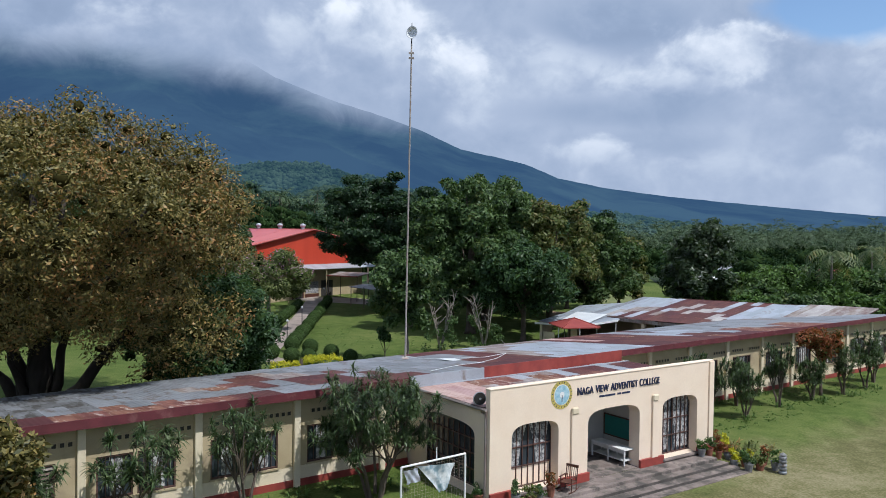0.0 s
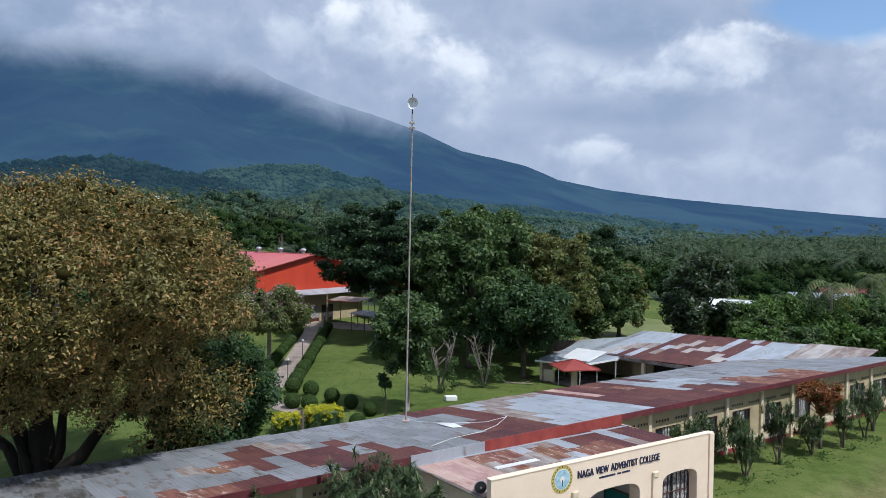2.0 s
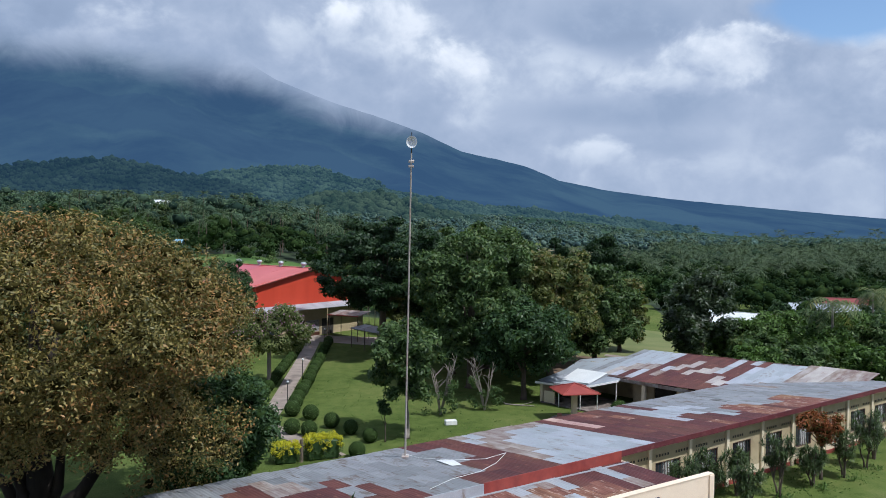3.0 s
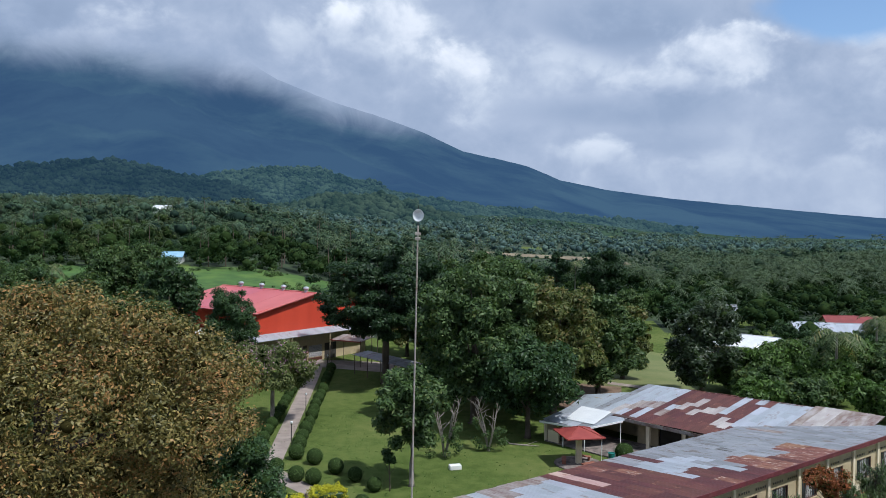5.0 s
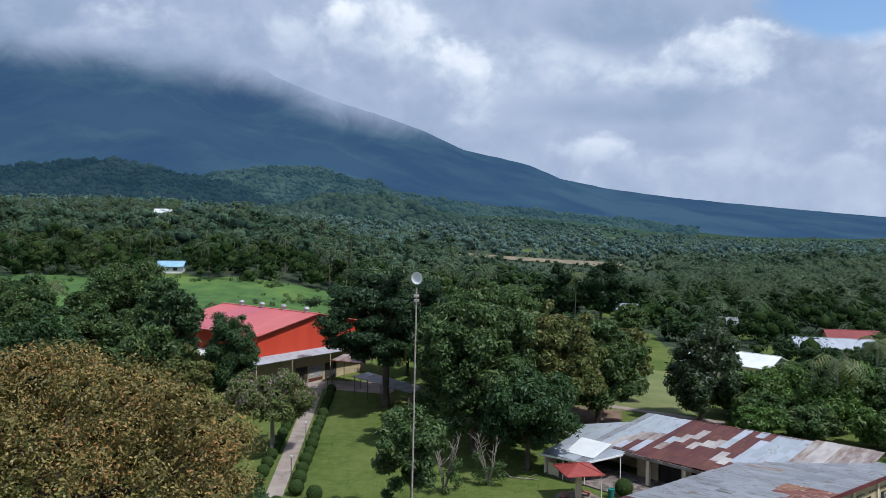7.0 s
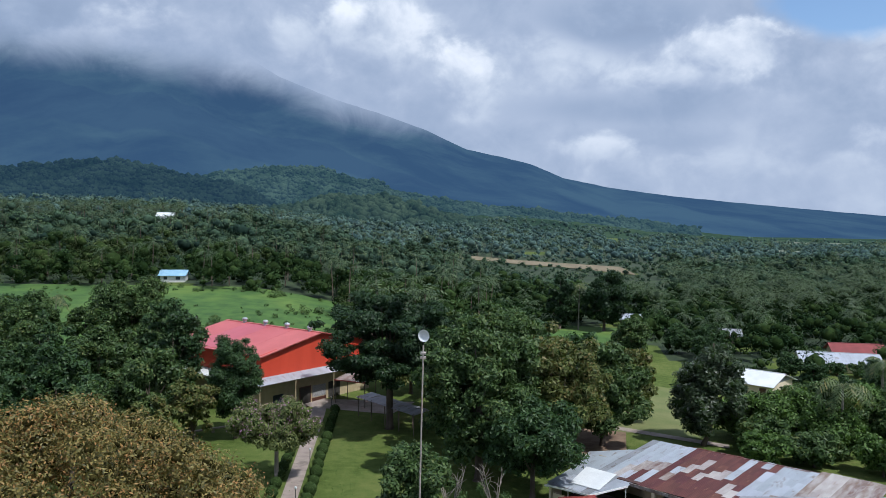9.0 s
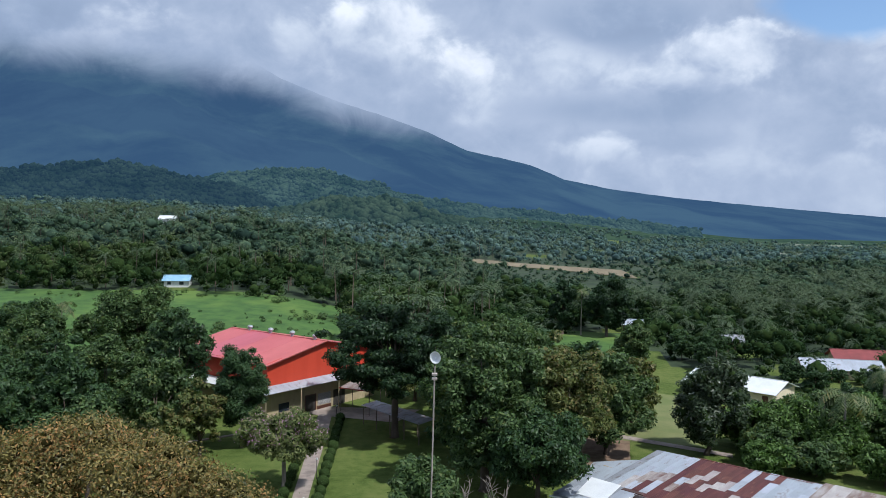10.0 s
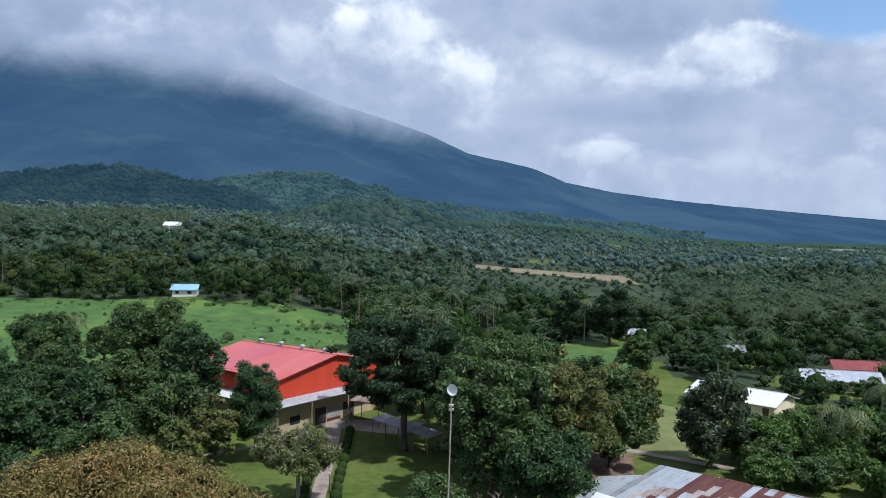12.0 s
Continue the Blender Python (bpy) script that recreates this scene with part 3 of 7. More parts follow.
def build_mountain():
    cols, rows = 260, 48
    verts, faces = [], []
    for j in range(rows):
        k = j / (rows - 1)
        d = 1450 + 2300 * k
        for i in range(cols):
            b = -1.1 + 2.2 * i / (cols - 1)
            low = land(b * 1430, 1430) - 25
            high = 25 + skyline(b) * 3750
            gully = noise.fractal((b * 14 + k, d / 1500, 5), 0.9, 2.1, 5) * 34 * math.sin(math.pi * min(k * 0.97, 1.0)) + noise.fractal((b * 60, d / 90, 1), 0.9, 2.0, 3) * (2 + 3 * k)
            verts.append((b * d, d, low + (high - low) * k ** 1.15 + gully * (0.25 + skyline(b) * 2.2)))
    for j in range(rows - 1):
        for i in range(cols - 1):
            a = j * cols + i
            faces.append((a, a + 1, a + cols + 1, a + cols))
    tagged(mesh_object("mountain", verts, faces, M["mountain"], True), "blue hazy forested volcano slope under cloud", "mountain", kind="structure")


def build_foothill(name, ridge, d0, d1, material, label, seed, crowns):
    """A wooded ridge before the mountain, with a bumpy canopy."""
    def crest(b):
        for (b0, e0), (b1, e1) in zip(ridge, ridge[1:]):
            if b <= b1:
                k = step(b0, b1, b)
                return e0 + (e1 - e0) * k
        return ridge[-1][1]
    cols, rows = 200, 26
    lo, hi = ridge[0][0], ridge[-1][0]
    verts, faces = [], []
    for j in range(rows):
        k = j / (rows - 1)
        d = d0 + (d1 - d0) * k
        for i in range(cols):
            b = lo + (hi - lo) * i / (cols - 1)
            base = land(b * d0, d0) - 12
            top = 21.7 + crest(b) * d1
            lump = noise.fractal((b * 40, d / 60, seed), 0.8, 2.1, 5)
            verts.append((b * d, d, base + (top - base) * math.sin(k * math.pi * 0.5) ** 1.2 + lump * 9.0 * min(1.0, 0.3 + k)))
    for j in range(rows - 1):
        for i in range(cols - 1):
            a = j * cols + i
            faces.append((a, a + 1, a + cols + 1, a + cols))
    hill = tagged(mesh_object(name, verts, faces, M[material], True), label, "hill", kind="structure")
    rng = random.Random(seed)
    cs, rs = [], []
    for q in range(crowns):
        i, j = rng.randrange(cols - 1), rng.randrange(rows - 1)
        a, b = Vector(verts[j * cols + i]), Vector(verts[(j + 1) * cols + i + 1])
        p = a.lerp(b, rng.random())
        cs.append((p.x + rng.uniform(-2, 2), p.y, p.z + 1.0))
        rs.append(rng.uniform(3.0, 7.0) * (1.35 if rng.random() < 0.1 else 1.0))
    cover = new("forest_crowns", blob_mesh("forest_crowns", cs, rs, M[material], seed, 0.9, 1))
    cover.parent = hill


def build_cloud_bank():
    verts, faces = [], []
    for i in range(41):
        b = -1.15 + 1.55 * i / 40
        d = 2000.0
        for e in (0.06, 0.75):
            verts.append((b * d, d, 20 + e * d))
    for i in range(40):
        a = i * 2
        faces.append((a, a + 2, a + 3, a + 1))
    tagged(mesh_object("cloud_backdrop", verts, faces, M["cloud"]), "grey white cloud bank hiding the mountain summit", "cloud", kind="structure")


build_ground()
build_mountain()
# its cloud shade comes from the darker material alone
build_foothill("foothill_west", [(-0.95, 0.05), (-0.60, 0.0726), (-0.525, 0.0795), (-0.45, 0.0841), (-0.405, 0.0772), (-0.352, 0.0640), (-0.30, 0.055), (-0.22, 0.030)], 1150, 1420, "foothill_cloud_shade", "forested foothill with cloud shade put into its dark colour", 2, 2600)
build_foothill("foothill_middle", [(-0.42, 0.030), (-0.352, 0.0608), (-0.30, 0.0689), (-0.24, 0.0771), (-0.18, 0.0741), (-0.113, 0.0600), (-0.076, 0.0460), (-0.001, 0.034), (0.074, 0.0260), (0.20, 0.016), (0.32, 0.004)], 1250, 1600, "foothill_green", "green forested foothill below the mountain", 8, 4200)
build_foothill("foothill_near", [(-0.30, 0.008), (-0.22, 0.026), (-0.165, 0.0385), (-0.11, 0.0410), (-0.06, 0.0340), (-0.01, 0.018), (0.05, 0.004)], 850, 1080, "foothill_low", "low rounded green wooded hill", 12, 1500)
build_cloud_bank()

# ---- the school building: local axes run along its front (x), into it (y) and up ----
YARD = pose(0, 34.5, 0, 0, 0, 36.5)


def corrugated(width, length, ridges, rise=0.013):
    """A roofing sheet: ribs along its length (y), its low corner at the origin."""
    steps = ridges * 2
    verts, faces = [], []
    for i in range(steps + 1):
        x = width * i / steps
        z = rise if i % 2 else 0.0
        verts += [(x, 0, z), (x, length, z)]
    for i in range(steps):
        a = 2 * i
        faces.append((a, a + 2, a + 3, a + 1))
    me = bpy.data.meshes.new("roof_sheet")
    me.from_pydata(verts, [], faces)
    return me


def roof_sheets(parent, x0, x1, low, high, skew, patches, default, rows=2, width=1.2, lift=0.02, rise=0.0, widen=(0.0, 0.0)):
    """Lays long corrugated sheets, in columns from the eave line low=(y, z) to the line high=(y, z); patches colour them.
    rise: how much the roof climbs along x; widen: the depth that it gains per metre from an x on."""
    pitch = math.degrees(math.atan2(high[1] - low[1], high[0] - low[0]))
    slope = (high[1] - low[1]) / (high[0] - low[0])
    meshes = {}
    count = max(1, round((x1 - x0) / width))
    step_x = (x1 - x0) / count
    rng = random.Random(len(patches) * 7 + count)
    for i in range(count):
        cx = x0 + (i + 0.5) * step_x
        depth = (high[0] - low[0]) + widen[1] * (cx - widen[0])
        cuts = [0.0]
        while cuts[-1] < depth - 0.01:
            nxt = cuts[-1] + depth / rows * rng.uniform(0.7, 1.3)
            cuts.append(depth if depth - nxt < 0.45 * depth / rows else nxt)
        du, dv = rng.uniform(-0.35, 0.35), rng.uniform(-0.7, 0.7)
        for r, (ya, yb) in enumerate(zip(cuts, cuts[1:])):
            cy = low[0] + (ya + yb) / 2
            kind = default
            for px0, px1, py0, py1, pk in patches:
                if px0 <= cx + du <= px1 and py0 <= cy + dv <= py1:
                    kind = pk
            size = round((yb - ya) / math.cos(math.radians(pitch)) * 5) / 5 + 0.12
            if (kind, size) not in meshes:
                meshes[kind, size] = corrugated(step_x * 1.05, size, 5)
                meshes[kind, size].materials.append(M[kind])
            ob = new("roof_sheet", meshes[kind, size])
            ob.parent = parent
            z = low[1] + slope * ya + rise * (cx - step_x / 2 - x0)
            ob.matrix_basis = pose(x0 + i * step_x, low[0] + ya, z + lift + 0.010 * (r % 2) + 0.004 * (i % 2) + rng.uniform(0, 0.006), pitch, -math.degrees(math.atan(rise)), rng.uniform(-0.25, 0.25))


def window(parent, u0, u1, z0, z1, v, kind="louvre"):
    """A window set into the front wall at v: recess lining, frame, panes, bars."""
    w = part("window", boxed(u0, u1, v + 0.10, v + 0.13, z0, z1), M["glass"], parent, "dark glazed window")
    fr = bmesh.new()
    for a, b, c, d in ((u0, u1, z0, z0 + 0.06), (u0, u1, z1 - 0.06, z1), (u0, u0 + 0.06, z0 + 0.06, z1 - 0.06), (u1 - 0.06, u1, z0 + 0.06, z1 - 0.06)):
        box(fr, a, b, v + 0.02, v + 0.10, c, d)
    part("window_frame", fr, M["metal_frame"], w)
    part("window_sill", boxed(u0 - 0.05, u1 + 0.05, v - 0.06, v + 0.02, z0 - 0.07, z0), M["cream"], w)
    if kind == "louvre":
        k = 9
        for i in range(k):
            z = z0 + 0.08 + (z1 - z0 - 0.16) * (i + 0.5) / k
            sl = bmesh.new()
            box(sl, u0 + 0.06, u1 - 0.06, -0.06, 0.06, -0.006, 0.006, m=pose(0, v + 0.06, z, 40))
            part("louvre_slat", sl, M["sheet_streak"] if i % 4 == 0 else M["metal_frame"], w)
    else:
        k = max(3, round((u1 - u0) / 0.28))
        for i in range(1, k):
            u = u0 + (u1 - u0) * i / k
            part("window_bar", boxed(u - 0.012, u + 0.012, v + 0.03, v + 0.055, z0 + 0.06, z1 - 0.06), M["metal_frame"], w)
        part("curtain", boxed(u0 + 0.08 + (u1 - u0) * 0.3, u0 + (u1 - u0) * 0.72, v + 0.085, v + 0.098, z0 + 0.08, z1 - 0.08), M["curtain"], w)
    return w


def wall_with_openings(parent, name, u0, u1, v0, v1, z0, z1, holes, material):
    """A straight wall along u with rectangular holes (u0, u1, z0, z1)."""
    bm = bmesh.new()
    holes = sorted(holes)
    at = u0
    for a, b, c, d in holes:
        if a > at:
            box(bm, at, a, v0, v1, z0, z1)
        box(bm, a, b, v0, v1, z0, c)
        box(bm, a, b, v0, v1, d, z1)
        at = b
    box(bm, at, u1, v0, v1, z0, z1)
    bmesh.ops.remove_doubles(bm, verts=bm.verts, dist=0.0005)
    return part(name, bm, material, parent)


school = thing("school_building", YARD, "long cream single-storey school building with patched metal roof", "building")
WALL_V = 0.6


def wing(u0, u1, cols, windows, top):
    holes = [(a, b, c, d) for a, b, c, d, k in windows]
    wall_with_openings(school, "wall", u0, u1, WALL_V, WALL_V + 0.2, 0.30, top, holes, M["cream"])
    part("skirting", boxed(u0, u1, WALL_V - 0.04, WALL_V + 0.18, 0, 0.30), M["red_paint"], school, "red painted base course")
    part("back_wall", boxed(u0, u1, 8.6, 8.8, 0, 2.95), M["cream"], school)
    for c in cols:
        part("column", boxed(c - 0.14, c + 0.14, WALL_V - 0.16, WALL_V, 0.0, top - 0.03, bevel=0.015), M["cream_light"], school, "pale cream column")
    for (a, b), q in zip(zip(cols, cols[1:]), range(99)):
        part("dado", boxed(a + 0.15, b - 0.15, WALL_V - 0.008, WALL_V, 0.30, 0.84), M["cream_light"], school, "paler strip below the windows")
    for a, b, c, d, k in windows:
        window(school, a, b, c, d, WALL_V, k)
    # rows of ventilation blocks high on the wall
    for a, b in zip(cols, cols[1:]):
        for g in (0.12, 0.60):
            for i in range(5):
                u = a + (b - a) * g + 0.15 + i * 0.26
                vb = part("vent_block", boxed(u, u + 0.21, WALL_V - 0.03, WALL_V, 2.98, 3.20), M["cream"], school)
                part("vent_hole", boxed(u + 0.035, u + 0.175, WALL_V - 0.034, WALL_V - 0.03, 3.015, 3.165), M["dark_in"], vb)
    part("floor_slab", boxed(u0, u1, WALL_V + 0.2, 8.6, 0, 0.3), M["concrete"], school)


left_cols = [-27.6, -23.5, -19.4, -15.3, -11.2, -7.12, -3.0]
left_windows = []
for c in left_cols[:-1]:
    kind = "louvre" if c < -15.5 else "bars"
    left_windows += [(c + 0.5, c + 1.75, 0.92, 2.48, kind), (c + 1.9, c + 3.28, 0.92, 2.48, kind)]
wing(-27.6, -1.6, left_cols, left_windows, 3.74)
right_cols = [12.3, 15.3, 19.1, 23.0, 27.0, 30.8, 34.7, 38.6, 42.5, 46.0]
right_windows = [(12.9, 14.6, 0.95, 2.66, "bars"), (15.93, 18.3, 0.95, 2.66, "bars"), (19.7, 22.1, 0.95, 2.66, "bars"), (23.75, 25.8, 0.95, 2.68, "bars"), (27.6, 29.6, 1.1, 2.68, "bars"),
                 (31.4, 33.5, 1.15, 2.72, "bars"), (35.3, 37.2, 1.15, 2.72, "bars"), (39.3, 41.6, 1.15, 2.72, "bars"), (43.2, 45.4, 1.15, 2.72, "bars")]
wing(12.1, 46.2, right_cols, right_windows, 3.94)
part("wall", boxed(-1.6, 12.1, 3.2, 3.4, 0, 3.55), M["room"], school)
part("wall", boxed(-27.8, -27.6, 0.6, 8.8, 0, 2.9), M["cream"], school)
part("wall", boxed(46.2, 46.4, 0.6, 8.8, 0, 3.1), M["cream"], school)

# roof: one low slope that falls from the front eave to the back, climbing a little along its length
SLOPE, CLIMB = -0.098, 0.0045
R0, R1 = -28.2, 46.5


def roof_z(u, v):
    return 4.08 + CLIMB * u + SLOPE * v


def back_v(u):
    return 10.25 + 0.004 * (u + 8)


roof = part("roof", slab([(R0, 0, roof_z(R0, 0)), (R1, 0, roof_z(R1, 0)), (R1, back_v(R1), roof_z(R1, back_v(R1))), (R0, back_v(R0), roof_z(R0, back_v(R0)))], 0.08), M["metal_frame"], school, "low patched corrugated metal roof")


def eave_board(name, a, b, v0, v1, drop, top, material, label=""):
    """A board along the eave that follows its climb, with a slight sag between the rafters."""
    bm = bmesh.new()
    k = max(2, int((b - a) / 1.4))
    rings = []
    rng = random.Random(int(a * 10) + 500)
    for i in range(k + 1):
        u = a + (b - a) * i / k
        d = rng.uniform(-0.018, 0.018)
        z = roof_z(u, 0)
        rings.append([bm.verts.new(p) for p in ((u, v0 + d * 0.5, z - drop + d), (u, v1, z - drop + d), (u, v1, z + top), (u, v0, z + top))])
    for p, q in zip(rings, rings[1:]):
        for i in range(4):
            bm.faces.new((p[i], p[(i + 1) % 4], q[(i + 1) % 4], q[i]))
    bm.faces.new(rings[0])
    bm.faces.new(rings[-1][::-1])
    return part(name, bm, M[material], school, label)


for a, b in ((R0, -1.9), (12.1, R1)):
    eave_board("fascia_board", a, b, -0.07, -0.005, 0.29, 0.03, "fascia", "faded maroon fascia board")
    eave_board("soffit", a, b, 0.0, WALL_V, 0.16, -0.13, "cream")
MAIN = [(-30, -14.5, 2.6, 12, "sheet_dirty"), (-14.6, -11, 7.0, 12, "sheet_dirty"), (-30, -9.0, -1, 1.5, "sheet_rust"), (-30, -16.5, -1, 1.2, "sheet_red"), (-9.9, -7.9, 3.4, 6.2, "sheet_rust"), (-11.5, -9.8, 4.5, 6.5, "sheet_streak"), (-7.9, -4.8, 1.4, 7.2, "sheet_red"), (-6.6, -5.8, 0, 3.2, "sheet_grey"),
        (-5.0, -2.9, 3.4, 5.2, "sheet_red"), (-6.0, -4.8, 5.0, 8.5, "sheet_streak"), (-5.0, -1.9, -0.5, 2.8, "sheet_red"), (-2.8, -1.9, 0.6, 1.6, "sheet_grey"), (-1.5, -0.6, 0, 2.1, "sheet_red"), (-9.5, -8.4, 0, 1.6, "sheet_red"),
        (2.7, 8.2, -0.5, 3.2, "sheet_red"), (3.6, 7.0, 3.0, 11, "sheet_red"), (3.0, 5.6, 3.6, 7.2, "sheet_grey"), (7.0, 9.6, 3.4, 12, "sheet_streak"), (8.2, 15.2, -0.5, 9.0, "sheet_light"), (8.2, 10.0, 2.0, 7.0, "sheet_streak"), (10, 15, 8.2, 12, "sheet_streak"),
        (15.0, 21.6, -0.5, 12.5, "sheet_red"), (15.6, 16.5, 5.0, 10.2, "sheet_pink"), (17.6, 18.5, 3.0, 10.4, "sheet_streak"), (19.4, 20.4, 6.5, 9.0, "sheet_rust"), (21.4, 31.0, 4.8, 13, "sheet_grey"), (21.2, 25.2, 3.6, 8.0, "sheet_light"), (23.0, 24.2, 7.4, 9.6, "sheet_red"), (25.4, 28.0, 5.2, 6.6, "sheet_light"),
        # the sheet_dirty patch from 29.4 to 30.8 stands for dark holes
        (21.4, 27.4, -0.5, 3.6, "sheet_red"), (25.2, 26.4, 1.2, 2.6, "sheet_light"), (22.4, 23.4, 0.6, 2.0, "sheet_rust"), (27.4, 35.5, -0.5, 3.8, "sheet_rust"), (29.0, 31.0, 1.0, 2.4, "sheet_red"), (31.0, 33.0, 2.4, 4.4, "sheet_grey"), (29.4, 30.8, 6.0, 7.0, "sheet_dirty"), (33, 47, 4, 13, "sheet_grey"), (36, 47, -1, 4.2, "sheet_grey"), (38, 39, 6, 9, "sheet_streak")]
roof_sheets(roof, R0, R1, (0.0, roof_z(R0, 0)), (back_v(R0), roof_z(R0, back_v(R0))), 0, MAIN, "sheet_grey", rows=5, width=0.92, rise=CLIMB, widen=(R0, 0.004))
bb = bmesh.new()
bq = [(R0, back_v(R0)), (R1, back_v(R1))]
bv = [bb.verts.new((u, v + d, roof_z(u, v) + h)) for u, v in bq for d in (0.0, 0.05) for h in (-0.16, 0.0)]
for q in ((0, 4, 5, 1), (2, 3, 7, 6), (1, 5, 7, 3), (0, 2, 6, 4), (0, 1, 3, 2), (4, 6, 7, 5)):
    bb.faces.new([bv[i] for i in q])
part("gutter_board", bb, M["sheet_grey"], school)

# ---- entrance porch ----
PORCH_AT = YARD @ pose(5.2, -5.65, 0, 0, 0, -2) @ pose(-5.2, 5.65, 0)
porch = thing("entrance_porch", PORCH_AT, "cream flat-fronted entrance porch with three arched openings", "porch")
P0, P1, PV = -1.71, 12.10, -5.65
PTOP = 4.45


def arch_wall(openings, u0, u1, z0, z1, v0, v1, power=3.3):
    """A wall with round-cornered openings (u0, u1, sill, spring, crown), the reveals included."""
    bm = bmesh.new()
    cuts = sorted({u0, u1} | {round((a + b) / 2 + (b - a) / 2 * math.sin(math.pi * (k / 36 - 0.5)), 4) for a, b, *_ in openings for k in range(37)})

    def arch_height(o, u):
        a, b, sill, spring, crown = o
        t = min(1.0, abs((u - (a + b) / 2) / ((b - a) / 2)))
        return spring + (crown - spring) * max(0.0, 1 - t ** power) ** (1 / power)

    for a, b in zip(cuts, cuts[1:]):
        mid = (a + b) / 2
        o = next((o for o in openings if o[0] < mid < o[1]), None)
        if o is None:
            box(bm, a, b, v0, v1, z0, z1)
            continue
        ha, hb = arch_height(o, a), arch_height(o, b)
        vs = [bm.verts.new(p) for p in ((a, v0, ha), (b, v0, hb), (b, v0, z1), (a, v0, z1), (a, v1, ha), (b, v1, hb), (b, v1, z1), (a, v1, z1))]
        for q in ((0, 1, 2, 3), (5, 4, 7, 6), (1, 0, 4, 5), (3, 2, 6, 7)):
            bm.faces.new([vs[i] for i in q])
        if o[2] > z0:
            box(bm, a, b, v0, v1, z0, o[2])
    bmesh.ops.remove_doubles(bm, verts=bm.verts, dist=0.0005)
    return bm


ARCHES = [(-0.60, 1.92, 0.16, 2.28, 2.90), (3.62, 6.88, 0.0, 2.30, 3.00), (8.43, 10.95, 0.16, 2.36, 2.98)]
part("front_wall", arch_wall(ARCHES, P0, P1, -0.3, 3.42, PV, PV + 0.62), M["cream_front"], porch, "smooth peach-cream rendered front wall")
part("parapet", boxed(P0, P1, PV, PV + 0.28, 3.42, PTOP), M["cream_front"], porch)
part("parapet_cap", boxed(P0 - 0.03, P1 + 0.03, PV - 0.03, PV + 0.31, PTOP, PTOP + 0.06, bevel=0.015), M["cream_front"], porch)
part("side_wall", boxed(P1 - 0.2, P1, PV + 0.62, 0.6, 0, 3.6), M["cream_front"], porch)
sw = arch_wall([(PV + 1.0, PV + 4.6, 0.35, 2.3, 2.85)], PV + 0.62, 0.6, 0, 3.55, 0.0, 0.2)
bmesh.ops.transform(sw, matrix=Matrix(((0, -1, 0, P0 + 0.2), (1, 0, 0, 0), (0, 0, 1, 0), (0, 0, 0, 1))), verts=sw.verts)
part("side_wall", sw, M["cream_front"], porch)
for u in (2.65, 7.72):
    p = part("pilaster", boxed(u - 0.05, u + 0.33, PV - 0.10, PV, 0.0, 3.00, bevel=0.01), M["cream_front"], porch)
    part("pilaster_cap", boxed(u - 0.06, u + 0.31, PV - 0.15, PV, 2.98, 3.27, bevel=0.045), M["cream_light"], p, "pale moulded pilaster cap")
part("corner_pier", boxed(P1 - 0.32, P1 + 0.02, PV - 0.08, PV, -0.3, PTOP, bevel=0.01), M["cream_front"], porch)
# red base round the piers, floor and steps
for a, b in ((P0, -0.60), (1.92, 3.62), (6.88, 8.43), (10.95, P1)):
    part("base_band", boxed(a - 0.02, b + 0.02, PV - 0.125, PV, -0.4 if a < 0 else 0.0, 0.36), M["red_paint"], porch, "red painted base band")
part("porch_floor", boxed(P0 + 0.2, P1 - 0.2, PV + 0.62, 3.2, -0.3, 0.06), M["concrete"], porch, "grey concrete porch floor")
part("threshold", boxed(3.62, 6.88, PV, PV + 0.62, -0.3, 0.03), M["concrete"], porch)
part("terrace", boxed(0.6, 11.3, PV - 0.95, PV, -0.5, 0.0, bevel=0.012), M["concrete"], porch, "worn concrete terrace")
for i in range(3):
    part("step_riser", boxed(0.52 - 0.1 * i, 11.48 + 0.25 * i, PV - 1.424 - 0.47 * i, PV - 1.40 - 0.47 * i, -0.6, -0.155 - 0.13 * i), M["dirt"], porch, "dirt-stained step riser")
    part("step", boxed(0.5 - 0.1 * i, 11.5 + 0.25 * i, PV - 1.42 - 0.47 * i, PV - 0.95 - 0.47 * i, -0.6, -0.13 - 0.13 * i, bevel=0.012), M["concrete"], porch, "worn concrete step")
for a, b in ((-0.60, 1.92), (8.43, 10.95)):
    part("window_sill", boxed(a - 0.05, b + 0.05, PV - 0.16, PV, 0.06, 0.16, bevel=0.01), M["concrete"], porch)
# porch roof, lower than the eave of the main roof
pr = part("porch_roof", slab([(P0 - 0.1, PV + 0.28, 3.72), (P1 - 0.2, PV + 0.28, 3.72), (P1 - 0.2, 0.0, 3.60), (P0 - 0.1, 0.0, 3.60)], 0.06), M["metal_frame"], porch, "patched corrugated porch roof")
PORCH = [(-3, 0.9, -6, 1, "sheet_pink"), (0.4, 3.4, -2.1, 1, "sheet_rust"), (0.4, 3.6, -3.2, -2.1, "sheet_streak"), (1.0, 3.8, -6, -3.0, "sheet_rust"), (3.0, 5.2, -1.8, 1, "sheet_light"), (3.6, 6.0, -0.7, 1, "sheet_grey"), (3.8, 6.2, -3.4, -1.6, "sheet_rust"), (4.4, 6.4, -6, -3.2, "sheet_light"),
         (5.8, 9.6, -2.0, -0.6, "sheet_red"), (6.0, 12.5, -0.7, 1, "sheet_light"), (6.2, 8.6, -6, -1.9, "sheet_rust"), (8.4, 12.5, -6, -0.6, "sheet_red"), (9.4, 10.4, -3.2, -1.8, "sheet_streak")]
